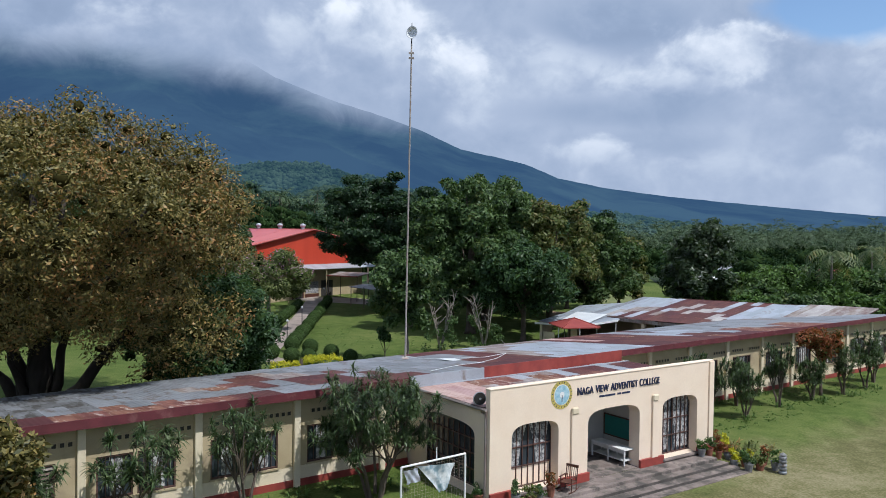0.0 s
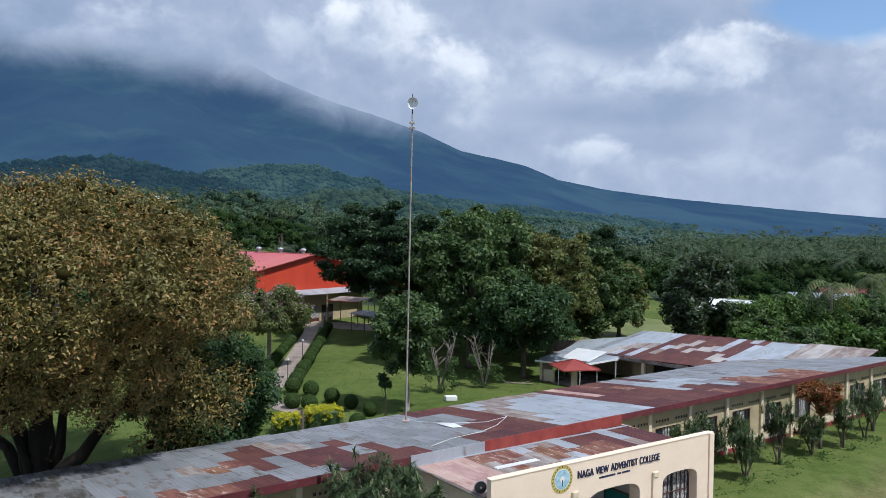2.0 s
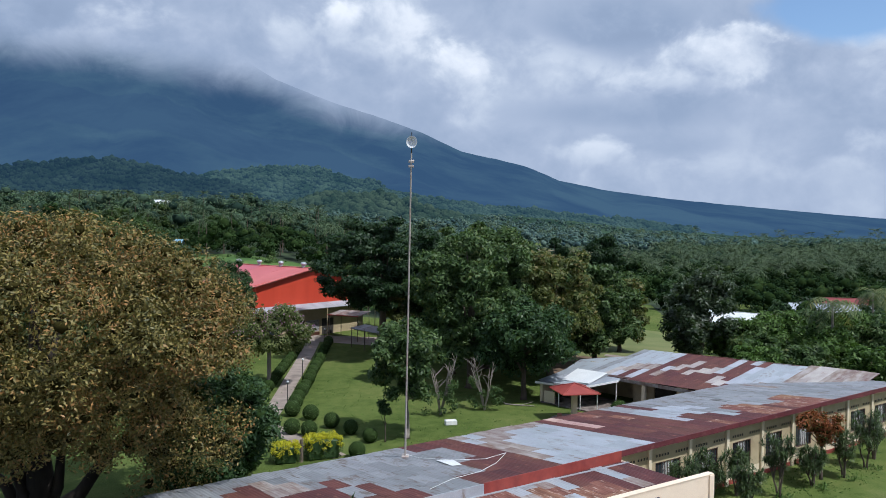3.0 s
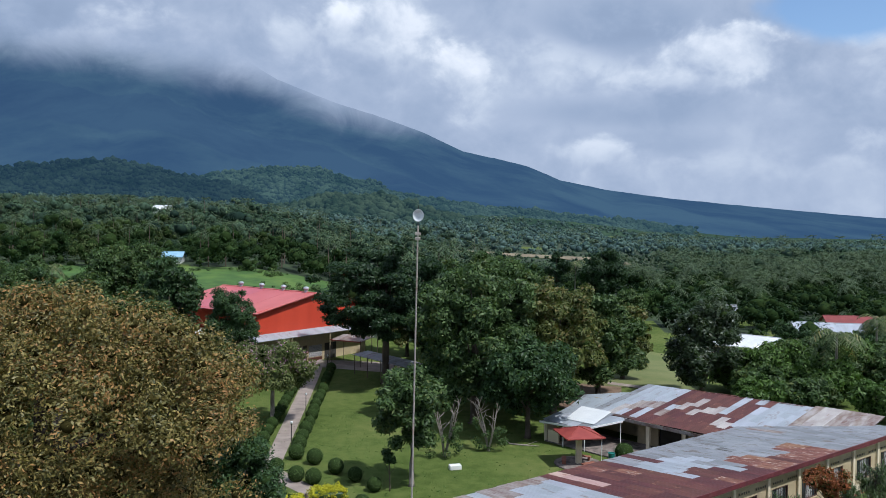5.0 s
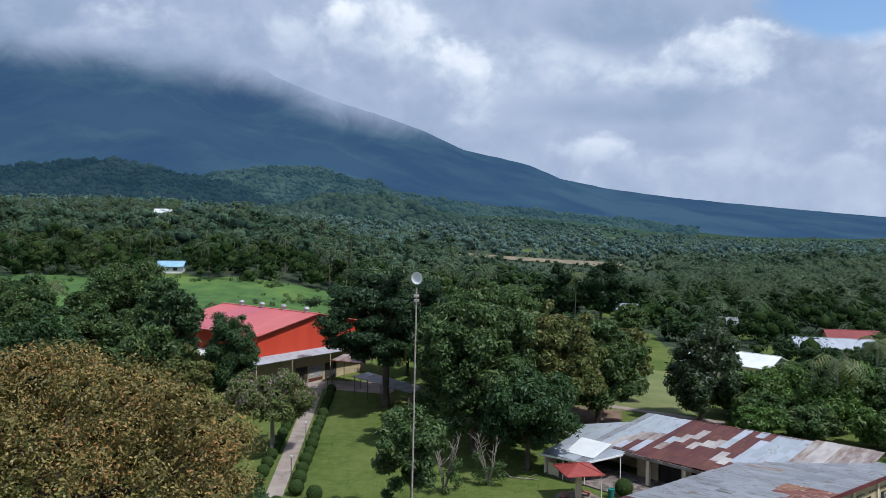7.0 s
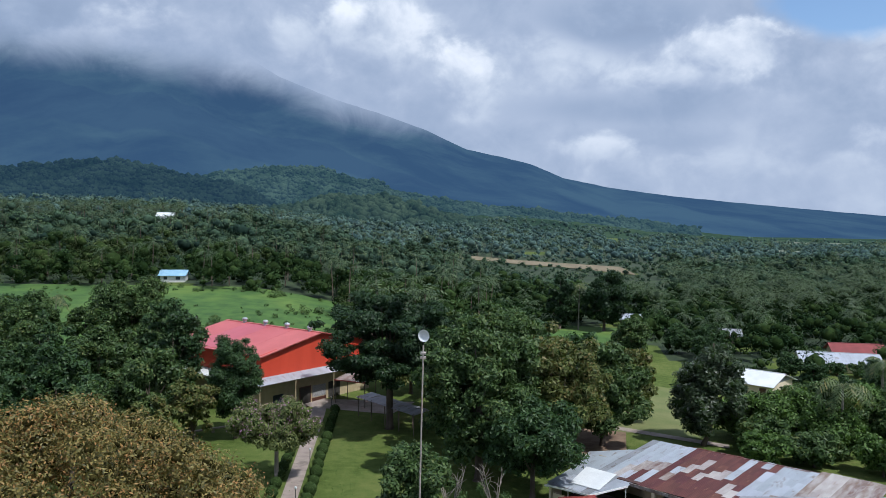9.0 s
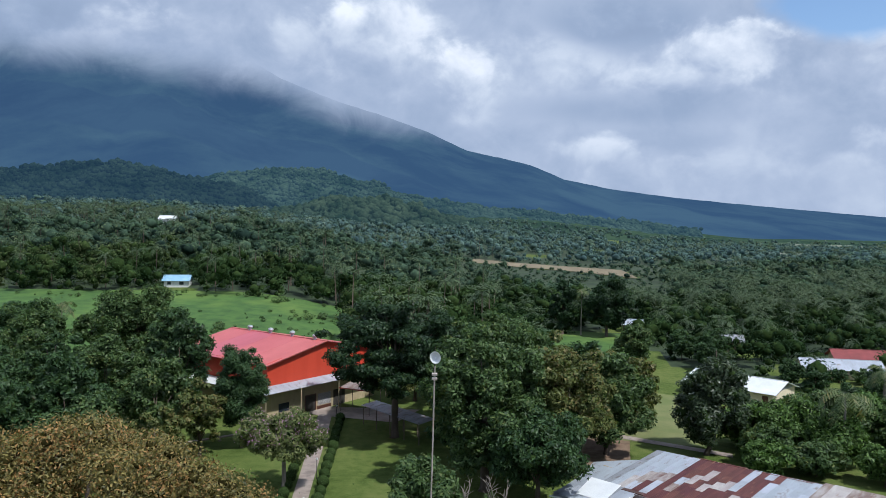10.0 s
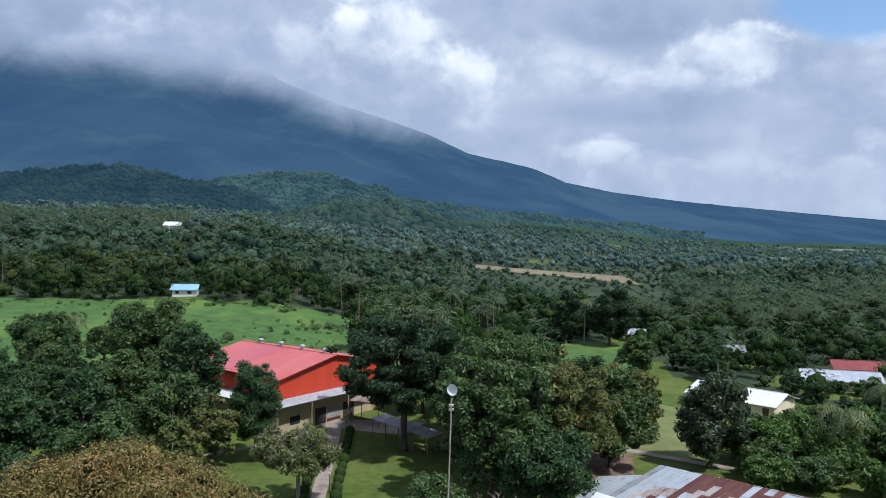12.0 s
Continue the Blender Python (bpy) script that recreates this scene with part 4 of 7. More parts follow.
roof_sheets(pr, P0 - 0.1, P1 - 0.2, (PV + 0.32, 3.72), (-0.05, 3.60), 0, PORCH, "sheet_streak", rows=3, width=0.85)
part("eave_gutter", tubed([(P0 - 0.12, PV + 0.1, 3.66), (P0 - 0.12, 0.0, 3.58)], [0.06, 0.06], 6), M["sheet_streak"], porch)
part("downpipe", tubed([(P0 - 0.12, PV + 0.12, 3.64), (P0 - 0.07, PV + 0.2, 3.35), (P0 - 0.07, PV + 0.2, 0.1)], [0.045, 0.045, 0.045], 6), M["sheet_streak"], porch)
# upstand between porch roof and main eave: grey sheet, then red
part("upstand", boxed(-1.95, 2.3, -0.10, -0.04, 3.30, 4.16), M["sheet_light"], school, "pale grey metal upstand")
part("upstand", boxed(2.3, 12.1, -0.10, -0.04, 3.30, 4.19), M["red_paint"], school, "red painted metal upstand")
part("flashing", boxed(-1.6, 12.0, -0.34, -0.20, 3.635, 3.67), M["sheet_light"], porch, "pale grey flashing strip")
part("white_strip", boxed(0.9, 3.4, -2.75, -2.42, 3.70, 3.725), M["sheet_white"], porch, "bright white roofing strip")
# room behind the arches
part("ceiling", boxed(P0 + 0.2, P1 - 0.2, PV + 0.3, 3.2, 3.35, 3.40), M["room"], porch)
part("inner_wall", boxed(P0 + 0.2, P1 - 0.2, -2.8, -2.62, 0.06, 3.35), M["room"], porch, "pale grey inner wall")

# ---- other buildings ----


def back_wing():
    """The rear wing: a low roof that rises from the verandah eave; a lean-to and a canopy at the garden end.
    Local axes: x along the eave, y up the slope."""
    w = thing("rear_wing", pose(16.2, 70.9, 0, 0, 0, -45.5), "rear classroom wing with rusted and silver sheet roof", "building")

    def z(v, u=0.0):
        return 2.72 + 0.11 * v + 0.02 * u

    def sheet_plate(corners, drop=0.0):
        return slab([(u, v, z(v, u) - drop) for u, v in corners], 0.08)

    far = 11.3
    r = part("roof", sheet_plate([(-3.9, 0.0), (18.6, 0.0), (18.6, far + 0.4), (-3.9, far - 0.6)]), M["metal_frame"], w, "maroon and silver corrugated roof")
    roof_sheets(r, -3.9, 1.0, (0.4, z(0.4, -3.9)), (far - 0.65, z(far - 0.65, -3.9)), 0, REAR_END, "sheet_light", rows=4, width=0.82, rise=0.02)
    roof_sheets(r, 1.0, 12.9, (-0.3, z(-0.3, 1.0)), (far - 0.3, z(far - 0.3, 1.0)), 0, REAR, "sheet_red", rows=5, width=0.79, rise=0.02)
    roof_sheets(r, 12.9, 18.6, (-0.3, z(-0.3, 12.9)), (far + 0.3, z(far + 0.3, 12.9)), 0, REAR, "sheet_streak", rows=2, width=0.82, rise=0.02)
    part("ridge_flashing", slab([(0.6, far - 0.50, z(far - 0.4, 0.6) + 0.08), (12.0, far - 0.42, z(far - 0.4, 12) + 0.08), (12.0, far - 0.28, z(far - 0.4, 12) + 0.06), (0.6, far - 0.36, z(far - 0.4, 0.6) + 0.06)], 0.03), M["sheet_rust"], r, "rusty edge strip")
    c = part("lean_to_roof", sheet_plate([(-6.0, -5.1), (-1.3, -4.5), (0.3, -0.8), (0.3, 0.5), (-6.6, 0.5)], 0.06), M["sheet_light"], w, "silver lean-to roof")
    roof_sheets(c, -6.1, -1.4, (-4.6, z(-4.6) - 0.06), (0.55, z(0.55) - 0.06), 0, LEAN, "sheet_light", rows=2, width=0.88)
    part("end_roof", sheet_plate([(-6.6, 0.5), (-3.9, 0.5), (-3.9, 7.4), (-4.6, 7.0), (-7.6, 4.3)], 0.05), M["sheet_light"], w, "pale silver end roof")
    part("white_sheet", slab([(-4.2, -3.5, z(-3.5) + 0.03), (-1.1, -3.3, z(-3.3) + 0.03), (-1.8, 0.6, z(0.6) + 0.03), (-5.2, 0.5, z(0.5) + 0.03)], 0.02), M["sheet_white"], c, "bright white roof sheet")
    part("fascia_board", boxed(0.2, 12.0, -0.36, -0.30, z(0) - 0.28, z(0) + 0.01), M["sheet_streak"], w, "weathered eave board")
    part("lean_to_fascia", slab([(-6.0, -5.16, z(-5.1) - 0.03), (-1.3, -4.56, z(-4.5) - 0.03), (-1.3, -4.5, z(-4.5) - 0.03), (-6.0, -5.1, z(-5.1) - 0.03)], 0.16), M["white_paint"], w, "white eave trim")
    part("lean_to_side_fascia", slab([(-1.3, -4.56, z(-4.5) - 0.03), (-1.22, -4.56, z(-4.5) - 0.03), (0.38, -0.8, z(-0.8) - 0.03), (0.30, -0.8, z(-0.8) - 0.03)], 0.16), M["white_paint"], w, "white sloping eave trim")
    # walls and openings of the verandah
    for a, b in ((0.6, 2.6), (4.9, 5.9), (8.2, 11.0)):
        part("wall", boxed(a, b, 1.7, 1.9, 0, z(1.7) - 0.12), M["cream"], w)
    part("window_recess", boxed(2.6, 4.9, 1.95, 2.0, 0, z(1.7) - 0.12), M["dark_in"], w, "dark open doorway")
    part("window_recess", boxed(5.9, 8.2, 1.95, 2.0, 0, z(1.7) - 0.12), M["dark_in"], w, "dark open doorway")
    for u in (2.6, 6.2):
        part("verandah_post", boxed(u - 0.17, u + 0.17, -0.2, 0.14, 0, z(0) - 0.1, bevel=0.02), M["cream_light"], w)
    part("end_wall", boxed(0.4, 0.6, 1.7, far - 1.2, 0, z(1.7) - 0.12), M["cream"], w)
    part("outer_wall", boxed(0.6, 18.2, far - 1.4, far - 1.2, 0, 3.7), M["cream"], w)
    part("end_roof_wall", boxed(-6.4, -6.2, 0.6, 4.0, 0, z(0.6) - 0.15), M["cream"], w)
    part("end_roof_wall", boxed(-6.2, 0.4, 4.0, 4.2, 0, z(4.0) - 0.15), M["cream"], w)
    part("floor_slab", boxed(-6.0, 12.0, -4.3, 1.7, 0, 0.12), M["concrete"], w)
    part("low_wall", boxed(-6.15, -5.85, -4.2, -2.6, 0, z(-4.2) - 0.15), M["cream_light"], w)
    part("low_wall", boxed(-5.6, -4.4, -4.3, -4.1, 0.12, 1.2), M["cream_light"], w)
    for u, v in ((-1.4, -4.3), (0.2, -0.9), (-3.6, -4.6), (-6.05, -0.4)):
        part("lean_to_post", tubed([(u, v, 0), (u, v, z(v) - 0.12)], [0.045, 0.045], 6), M["white_paint"], w)


# colours of the sheets: stretches along the eave and up the slope
REAR = [(1.0, 2.0, -1, 3.0, "sheet_red"), (1.6, 3.4, 4.2, 6.8, "sheet_light"), (3.0, 3.9, 5.4, 7.6, "sheet_pale"), (1.8, 2.7, 1.8, 3.6, "sheet_streak"), (4.0, 4.9, 2.2, 4.4, "sheet_pale"), (5.2, 6.1, 4.4, 7.0, "sheet_pale"), (6.2, 7.0, 2.0, 4.6, "sheet_streak"),
        (6.6, 7.6, 4.6, 6.6, "sheet_light"), (7.0, 9.0, 9.2, 12, "sheet_light"), (7.6, 8.6, 1.0, 3.0, "sheet_pale"), (2.2, 3.0, -1, 1.0, "sheet_light"), (5.0, 5.8, -1, 0.8, "sheet_pale"), (8.8, 9.7, 3.0, 6.0, "sheet_light"), (9.2, 10.2, 5.6, 8.8, "sheet_light"),
        (9.8, 12.9, -1, 12, "sheet_light"), (11.4, 12.2, -1, 6.0, "sheet_streak"), (12.9, 14.0, 6, 12, "sheet_streak"), (14.0, 15.0, -1, 12, "sheet_pale"), (16.4, 17.4, -1, 12, "sheet_grey"), (18.4, 20, -1, 12, "sheet_grey")]
REAR_END = [(-2.4, -1.6, 1, 4.0, "sheet_pale"), (-1.6, -0.6, 1.5, 3.8, "sheet_streak"), (-0.8, 0.2, 1, 3.4, "sheet_red"), (0.0, 1.0, 4.0, 6.6, "sheet_streak"), (-3.9, -3.0, 1, 12, "sheet_grey")]
LEAN = [(-2.2, 0.0, -5, 1, "sheet_grey")]
back_wing()


def kiosk():
    k = thing("garden_kiosk", pose(11.0, 65.1, 0, 0, 0, 12), "small open garden kiosk with red hipped roof", "kiosk")
    bm = bmesh.new()
    e, h0, h1 = 1.70, 2.66, 3.28
    ring = [bm.verts.new((sx * e, sy * e, h0)) for sx, sy in ((-1, -1), (1, -1), (1, 1), (-1, 1))]
    ring2 = [bm.verts.new((sx * e, sy * e, h0 - 0.08)) for sx, sy in ((-1, -1), (1, -1), (1, 1), (-1, 1))]
    apex, low = bm.verts.new((0, 0, h1)), bm.verts.new((0, 0, h1 - 0.12))
    for i in range(4):
        j = (i + 1) % 4
        bm.faces.new((ring[i], ring[j], apex))
        bm.faces.new((ring2[j], ring2[i], low))
        bm.faces.new((ring2[i], ring2[j], ring[j], ring[i]))
    r = part("roof", bm, M["kiosk_roof"], k, "red painted hipped metal roof")
    for sx, sy in ((-1, -1), (1, -1), (1, 1), (-1, 1)):
        part("hip_cap", tubed([(sx * e, sy * e, h0 + 0.02), (0, 0, h1 + 0.02)], [0.05, 0.05], 6), M["kiosk_roof"], r)
    part("post", boxed(-0.22, 0.22, -0.22, 0.22, 0, 2.75, bevel=0.02), M["cream_light"], k, "square concrete centre post")
    part("corner_post", tubed([(1.5, -1.4, 0), (1.5, -1.4, 2.68)], [0.04, 0.04], 6), M["white_paint"], k)
    part("paving", lathe([(2.1, 0.0), (2.1, 0.09), (0.01, 0.10)], 20), M["concrete"], k)
    for a in (20, 140, 250):
        b = boxed(-0.7, 0.7, -0.2, 0.2, 0.38, 0.46, bevel=0.01)
        box(b, -0.6, -0.45, -0.15, 0.15, 0.1, 0.38)
        box(b, 0.45, 0.6, -0.15, 0.15, 0.1, 0.38)
        bmesh.ops.transform(b, matrix=pose(0, 0, 0, 0, 0, a) @ pose(0, -1.25, 0), verts=b.verts)
        part("bench", b, M["terracotta"], k, "reddish concrete bench")


kiosk()


def assembly_hall():
    """The red gymnasium: low-pitched red roof, red gable over a silver awning, cream ground floor."""
    gz = 0.3
    # local: x along the gable front, y back along the ridge
    h = thing("assembly_hall", pose(-26.45, 102.3, gz, 0, 0, HALL_TURN), "assembly hall with rose-red metal roof and red gable", "building")
    W, L, E, R = HALL_W, HALL_L, HALL_EAVE, HALL_RIDGE
    for y0, y1 in ((0.0, 0.25), (L - 0.25, L)):
        bm = bmesh.new()
        prof = [(0, 0), (W, 0), (W, E), (W / 2, R), (0, E)]
        f = [bm.verts.new((x, y0, z)) for x, z in prof]
        g = [bm.verts.new((x, y1, z)) for x, z in prof]
        bm.faces.new(f)
        bm.faces.new(g[::-1])
        for i in range(5):
            j = (i + 1) % 5
            bm.faces.new((f[i], f[j], g[j], g[i]))
        part("gable_wall", bm, M["hall_wall"], h, "orange-red clad gable wall")
    part("side_wall", boxed(0, 0.2, 0.25, L - 0.25, 0, E), M["hall_wall"], h)
    part("side_wall", boxed(W - 0.2, W, 0.25, L - 0.25, 0, E), M["hall_wall"], h)
    part("lower_wall", boxed(-0.06, W + 0.06, -0.06, 0.0, 0, 4.9), M["cream"], h, "cream lower wall")
    part("lower_side_wall", boxed(-0.06, 0.0, -0.06, L, 0, 4.9), M["cream"], h)
    for i, (x0, x1, z0, z1) in enumerate(((-0.5, W / 2, E - 0.12, R + 0.06), (W / 2, W + 0.5, R + 0.06, E - 0.12))):
        bays = 4
        for k in range(bays):
            y0, y1 = -0.5 + (L + 1) * k / bays, -0.5 + (L + 1) * (k + 1) / bays - 0.03
            part("roof_panel", slab([(x0, y0, z0), (x1, y0, z1), (x1, y1, z1), (x0, y1, z0)], 0.09), M["hall_roof"], h)
    part("ridge_cap", boxed(W / 2 - 0.25, W / 2 + 0.25, -0.5, L + 0.5, R + 0.05, R + 0.12, bevel=0.03), M["hall_roof"], h)
    part("rake_trim", tubed([(-0.5, -0.52, E - 0.17), (W / 2, -0.52, R), (W + 0.5, -0.52, E - 0.17)], [0.1, 0.1, 0.1], 4), M["red_paint"], h)
    for y in (1.9, 6.9, 11.9, 16.9):
        v = part("roof_vent", lathe([(0.26, R), (0.26, R + 0.35), (0.2, R + 0.4)], 14), M["sheet_light"], h, "silver turbine roof vent")
        v.location = (W / 2 - 0.1, y, 0)
        t = part("vent_turbine", lathe([(0.24, 0.36), (0.40, 0.47), (0.45, 0.62), (0.35, 0.80), (0.10, 0.88), (0.01, 0.89)], 14), M["sheet_light"], v)
        t.location = (0, 0, R)
    # awning round front and side
    part("awning", slab([(-1.9, -1.9, 4.55), (W + 1.5, -1.9, 4.55), (W + 1.5, 0, 5.15), (-1.9, 0, 5.15)], 0.07), M["sheet_light"], h, "silver sheet awning on the front")
    part("side_awning", slab([(-1.9, 0.0, 4.57), (0.0, 0.0, 5.15), (0.0, L, 5.15), (-1.9, L, 4.57)], 0.07), M["sheet_white"], h, "pale sheet awning along the side")
    for x in (-1.7, 4.6, 12, W + 1):
        part("awning_post", tubed([(x, -1.8, 0), (x, -1.8, 4.58)], [0.07, 0.07], 6), M["cream"], h)
    d = part("doorway", boxed(7.0, 8.9, -0.10, -0.06, 0, 2.6), M["dark_in"], h, "dark open doorway")
    part("door_frame", boxed(6.85, 7.0, -0.14, -0.06, 0, 2.75), M["wood"], d)
    part("door_frame", boxed(8.9, 9.05, -0.14, -0.06, 0, 2.75), M["wood"], d)
    part("door_frame", boxed(6.85, 9.05, -0.14, -0.06, 2.6, 2.75), M["wood"], d)
    part("wall_panel", boxed(9.4, 12.0, -0.10, -0.06, 0.9, 2.6), M["curtain"], h, "faded painted wall panel")
    part("wall_panel_base", boxed(9.3, 12.1, -0.10, -0.06, 0.1, 0.8), M["wood"], h)
    part("dark_opening", boxed(12.6, 15.0, -0.09, -0.06, 0, 2.7), M["dark_in"], h)
    part("window", boxed(2.0, 3.9, -0.09, -0.06, 1.2, 2.4), M["glass"], h)


HALL_TURN, HALL_W, HALL_L, HALL_EAVE, HALL_RIDGE = 54.0, 21.5, 21.2, 8.2, 10.25
assembly_hall()


def covered_walk():
    s = thing("entrance_canopy", pose(-14.6, 110.2, land(-14, 110), 0, 0, -24), "small red and silver sheet canopy on posts", "canopy")
    part("roof", slab([(-2.6, -1.8, 3.65), (2.6, -1.8, 3.65), (2.6, 1.8, 4.05), (-2.6, 1.8, 4.05)], 0.06), M["sheet_streak"], s, "rust-streaked canopy roof")
    part("edge_trim", boxed(-2.6, 2.6, -1.86, -1.80, 3.55, 3.70), M["red_paint"], s)
    for x, y in ((-2.4, -1.6), (2.4, -1.6), (-2.4, 1.6), (2.4, 1.6)):
        part("post", tubed([(x, y, 0), (x, y, 3.8)], [0.06, 0.06], 6), M["timber"], s)
    w = thing("covered_walkway", pose(-8.5, 99.9, land(-9, 100), 0, 0, -49), "long low covered walkway with silver sheet roof", "walkway")
    part("roof", slab([(-6.5, -1.3, 2.75), (6.5, -1.3, 2.75), (6.5, 1.3, 3.05), (-6.5, 1.3, 3.05)], 0.06), M["sheet_grey"], w, "weathered silver sheet roof")
    for x in (-6.2, -3.1, 0, 3.1, 6.2):
        for y in (-1.1, 1.1):
            part("post", tubed([(x, y, 0), (x, y, 2.85)], [0.06, 0.06], 6), M["timber"], w)


covered_walk()


def gable_house(name, m, label, wd, ln, eave, ridge, wall, roof_mat, doors=(), windows=(), gable_mat=None):
    """A small house: ridge along x. doors/windows on the front (y = 0): (x0, x1, z0, z1)."""
    h = thing(name, m, label, "house")
    bm = boxed(0, ln, 0, wd, 0, eave)
    part("wall", bm, wall, h)
    for x0 in (0.0, ln - 0.08):
        g = bmesh.new()
        a = [g.verts.new(p) for p in ((x0, 0, eave), (x0, wd, eave), (x0, wd / 2, ridge - 0.05))]
        b = [g.verts.new((v.co.x + 0.08, v.co.y, v.co.z)) for v in a]
        g.faces.new(a)
        g.faces.new(b[::-1])
        for i in range(3):
            g.faces.new((a[i], a[(i + 1) % 3], b[(i + 1) % 3], b[i]))
        part("gable", g, gable_mat or wall, h)
    o = 0.6
    drop = (ridge - eave) / (wd / 2) * o
    part("roof", slab([(-o, -o, eave - drop), (ln + o, -o, eave - drop), (ln + o, wd / 2, ridge), (-o, wd / 2, ridge)], 0.07), roof_mat, h, "")
    part("roof", slab([(-o, wd / 2, ridge), (ln + o, wd / 2, ridge), (ln + o, wd + o, eave - drop), (-o, wd + o, eave - drop)], 0.07), roof_mat, h, "")
    part("ridge_cap", tubed([(-o, wd / 2, ridge + 0.02), (ln + o, wd / 2, ridge + 0.02)], [0.09, 0.09], 6), roof_mat, h)
    for x0, x1, z0, z1 in doors:
        part("door", boxed(x0, x1, -0.05, 0, z0, z1), M["wood"], h, "dark brown door")
    for x0, x1, z0, z1 in windows:
        w = part("window", boxed(x0, x1, -0.04, 0, z0, z1), M["glass"], h)
        part("window_frame", boxed(x0 - 0.06, x1 + 0.06, -0.06, -0.04, z0 - 0.08, z0), M["white_paint"], w)
    return h


gable_house("school_cottage", pose(38.8, 129.5, land(46, 124), 0, 0, -44), "long cream cottage with white sheet roof", 8.8, 14.7, 2.75, 4.05, M["cream_light"], M["sheet_white"],
            doors=[(12.9, 13.9, 0, 2.1), (1.0, 1.9, 0, 2.1)], windows=[(3, 4.6, 1.0, 2.1), (6.2, 7.8, 1.0, 2.1), (9.4, 11.0, 1.0, 2.1)], gable_mat=M["sheet_grey"])
gable_house("silver_roofed_house", pose(65.8, 144.5, land(74, 148), 0, 0, -12), "house with silver sheet roof among trees", 6.0, 13.5, 2.0, 3.3, M["cream_light"], M["sheet_light"],
            windows=[(2, 3.4, 0.9, 1.9), (8, 9.4, 0.9, 1.9)])
gable_house("red_roofed_house", pose(76.6, 154.5, land(80, 158) - 0.3, 0, 0, -8), "house with dull red roof behind trees", 4.4, 9.5, 2.6, 3.8, M["cream"], M["red_roof"])
gable_house("timber_shack", pose(42.5, 196.0, land(44, 198), 0, 0, -20), "weathered timber shack with silver roof", 4.0, 4.5, 2.3, 3.3, M["timber"], M["sheet_light"])
gable_house("field_house", pose(57.0, 172.0, land(60, 172), 0, 0, -8), "low hut with grey sheet roof in trees", 4.0, 7.0, 2.6, 3.6, M["timber"], M["sheet_grey"])
gable_house("blue_roofed_house", pose(-83.6, 213.0, land(-81, 212), 0, 0, 8), "small house with pale blue roof by a meadow", 5.0, 6.6, 2.3, 3.5, M["white_paint"], M["blue_roof"], windows=[(0.9, 1.9, 0.9, 1.8), (4.2, 5.4, 0.9, 1.8)])
gable_house("hillside_house", pose(-176, 443, land(-176, 443) + 4, 0, 0, 5), "distant pale house on the wooded slope", 8.0, 9.0, 4.5, 6.5, M["white_paint"], M["sheet_white"])

# ---- mast on the roof ----
mast = thing("roof_mast", pose(-2.28, 42.6, 3.42, 12.6, 1.0, 0), "tall thin steel pipe mast with a small round dish", "antenna mast")
TOPZ = 17.75
part("pole", tubed([(0, 0, 0), (0.01, 0, 5), (0.03, 0, 10), (0.05, 0, TOPZ - 0.5)], [0.055, 0.05, 0.045, 0.04], 8), M["steel"], mast, "rust-streaked pipe")
part("base_plate", boxed(-0.2, 0.2, -0.2, 0.2, -0.02, 0.04, bevel=0.01), M["steel"], mast)
part("upper_rod", tubed([(0.05, 0, TOPZ - 0.6), (0.05, 0, TOPZ + 0.55)], [0.03, 0.02], 6), M["black"], mast)
for z in (TOPZ - 1.25, TOPZ - 1.0):
    part("clamp", boxed(-0.09, 0.19, -0.07, 0.07, z, z + 0.12, bevel=0.01), M["steel"], mast)
dish = lathe([(0.02, 0.02), (0.16, 0.04), (0.27, 0.10), (0.32, 0.18), (0.30, 0.18), (0.15, 0.08), (0.01, 0.06)], 18)
bmesh.ops.transform(dish, matrix=pose(0.14, -0.08, TOPZ + 0.05, 80, 0, -25), verts=dish.verts)
part("dish", dish, M["sheet_white"], mast, "white round dish")

# ---- plants ----


def leaf_mesh(name, centres, radii, per, size, material, seed, squash=0.8, fill=0.35, out=0.7, loose=0.55):
    """Many small folded leaves spread through the outer part of round clumps."""
    rng = np.random.default_rng(seed)
    centres, radii = np.asarray(centres, float), np.asarray(radii, float)
    which = np.repeat(np.arange(len(centres)), np.maximum(3, (per * radii ** 2 / np.mean(radii ** 2)).astype(int)))
    k = len(which)
    d = rng.normal(size=(k, 3))
    d /= np.linalg.norm(d, axis=1, keepdims=True)
    r = radii[which] * (fill + (1 - fill) * rng.random(k) ** 0.5) * rng.uniform(0.8, 1.12, k)
    p = centres[which] + d * r[:, None] * np.array([1, 1, squash])
    nrm = d * out + rng.normal(size=(k, 3)) * loose + np.array([0, 0, 0.45])
    nrm /= np.linalg.norm(nrm, axis=1, keepdims=True)
    a = np.cross(nrm, rng.normal(size=(k, 3)))
    a /= np.linalg.norm(a, axis=1, keepdims=True) + 1e-9
    b = np.cross(nrm, a)
    s = size * rng.uniform(0.6, 1.35, k)[:, None]
    droop = nrm * s * 0.22
    v = np.stack([p - a * s, p - b * s * 0.42 - droop * 0, p + a * s - droop, p + b * s * 0.42], axis=1).reshape(-1, 3)
    me = bpy.data.meshes.new(name)
    me.vertices.add(4 * k)
    me.vertices.foreach_set("co", v.ravel())
    me.loops.add(4 * k)
    me.loops.foreach_set("vertex_index", np.arange(4 * k))
    me.polygons.add(k)
    me.polygons.foreach_set("loop_start", np.arange(0, 4 * k, 4))
    me.update(calc_edges=True)
    me.materials.append(material)
    return me


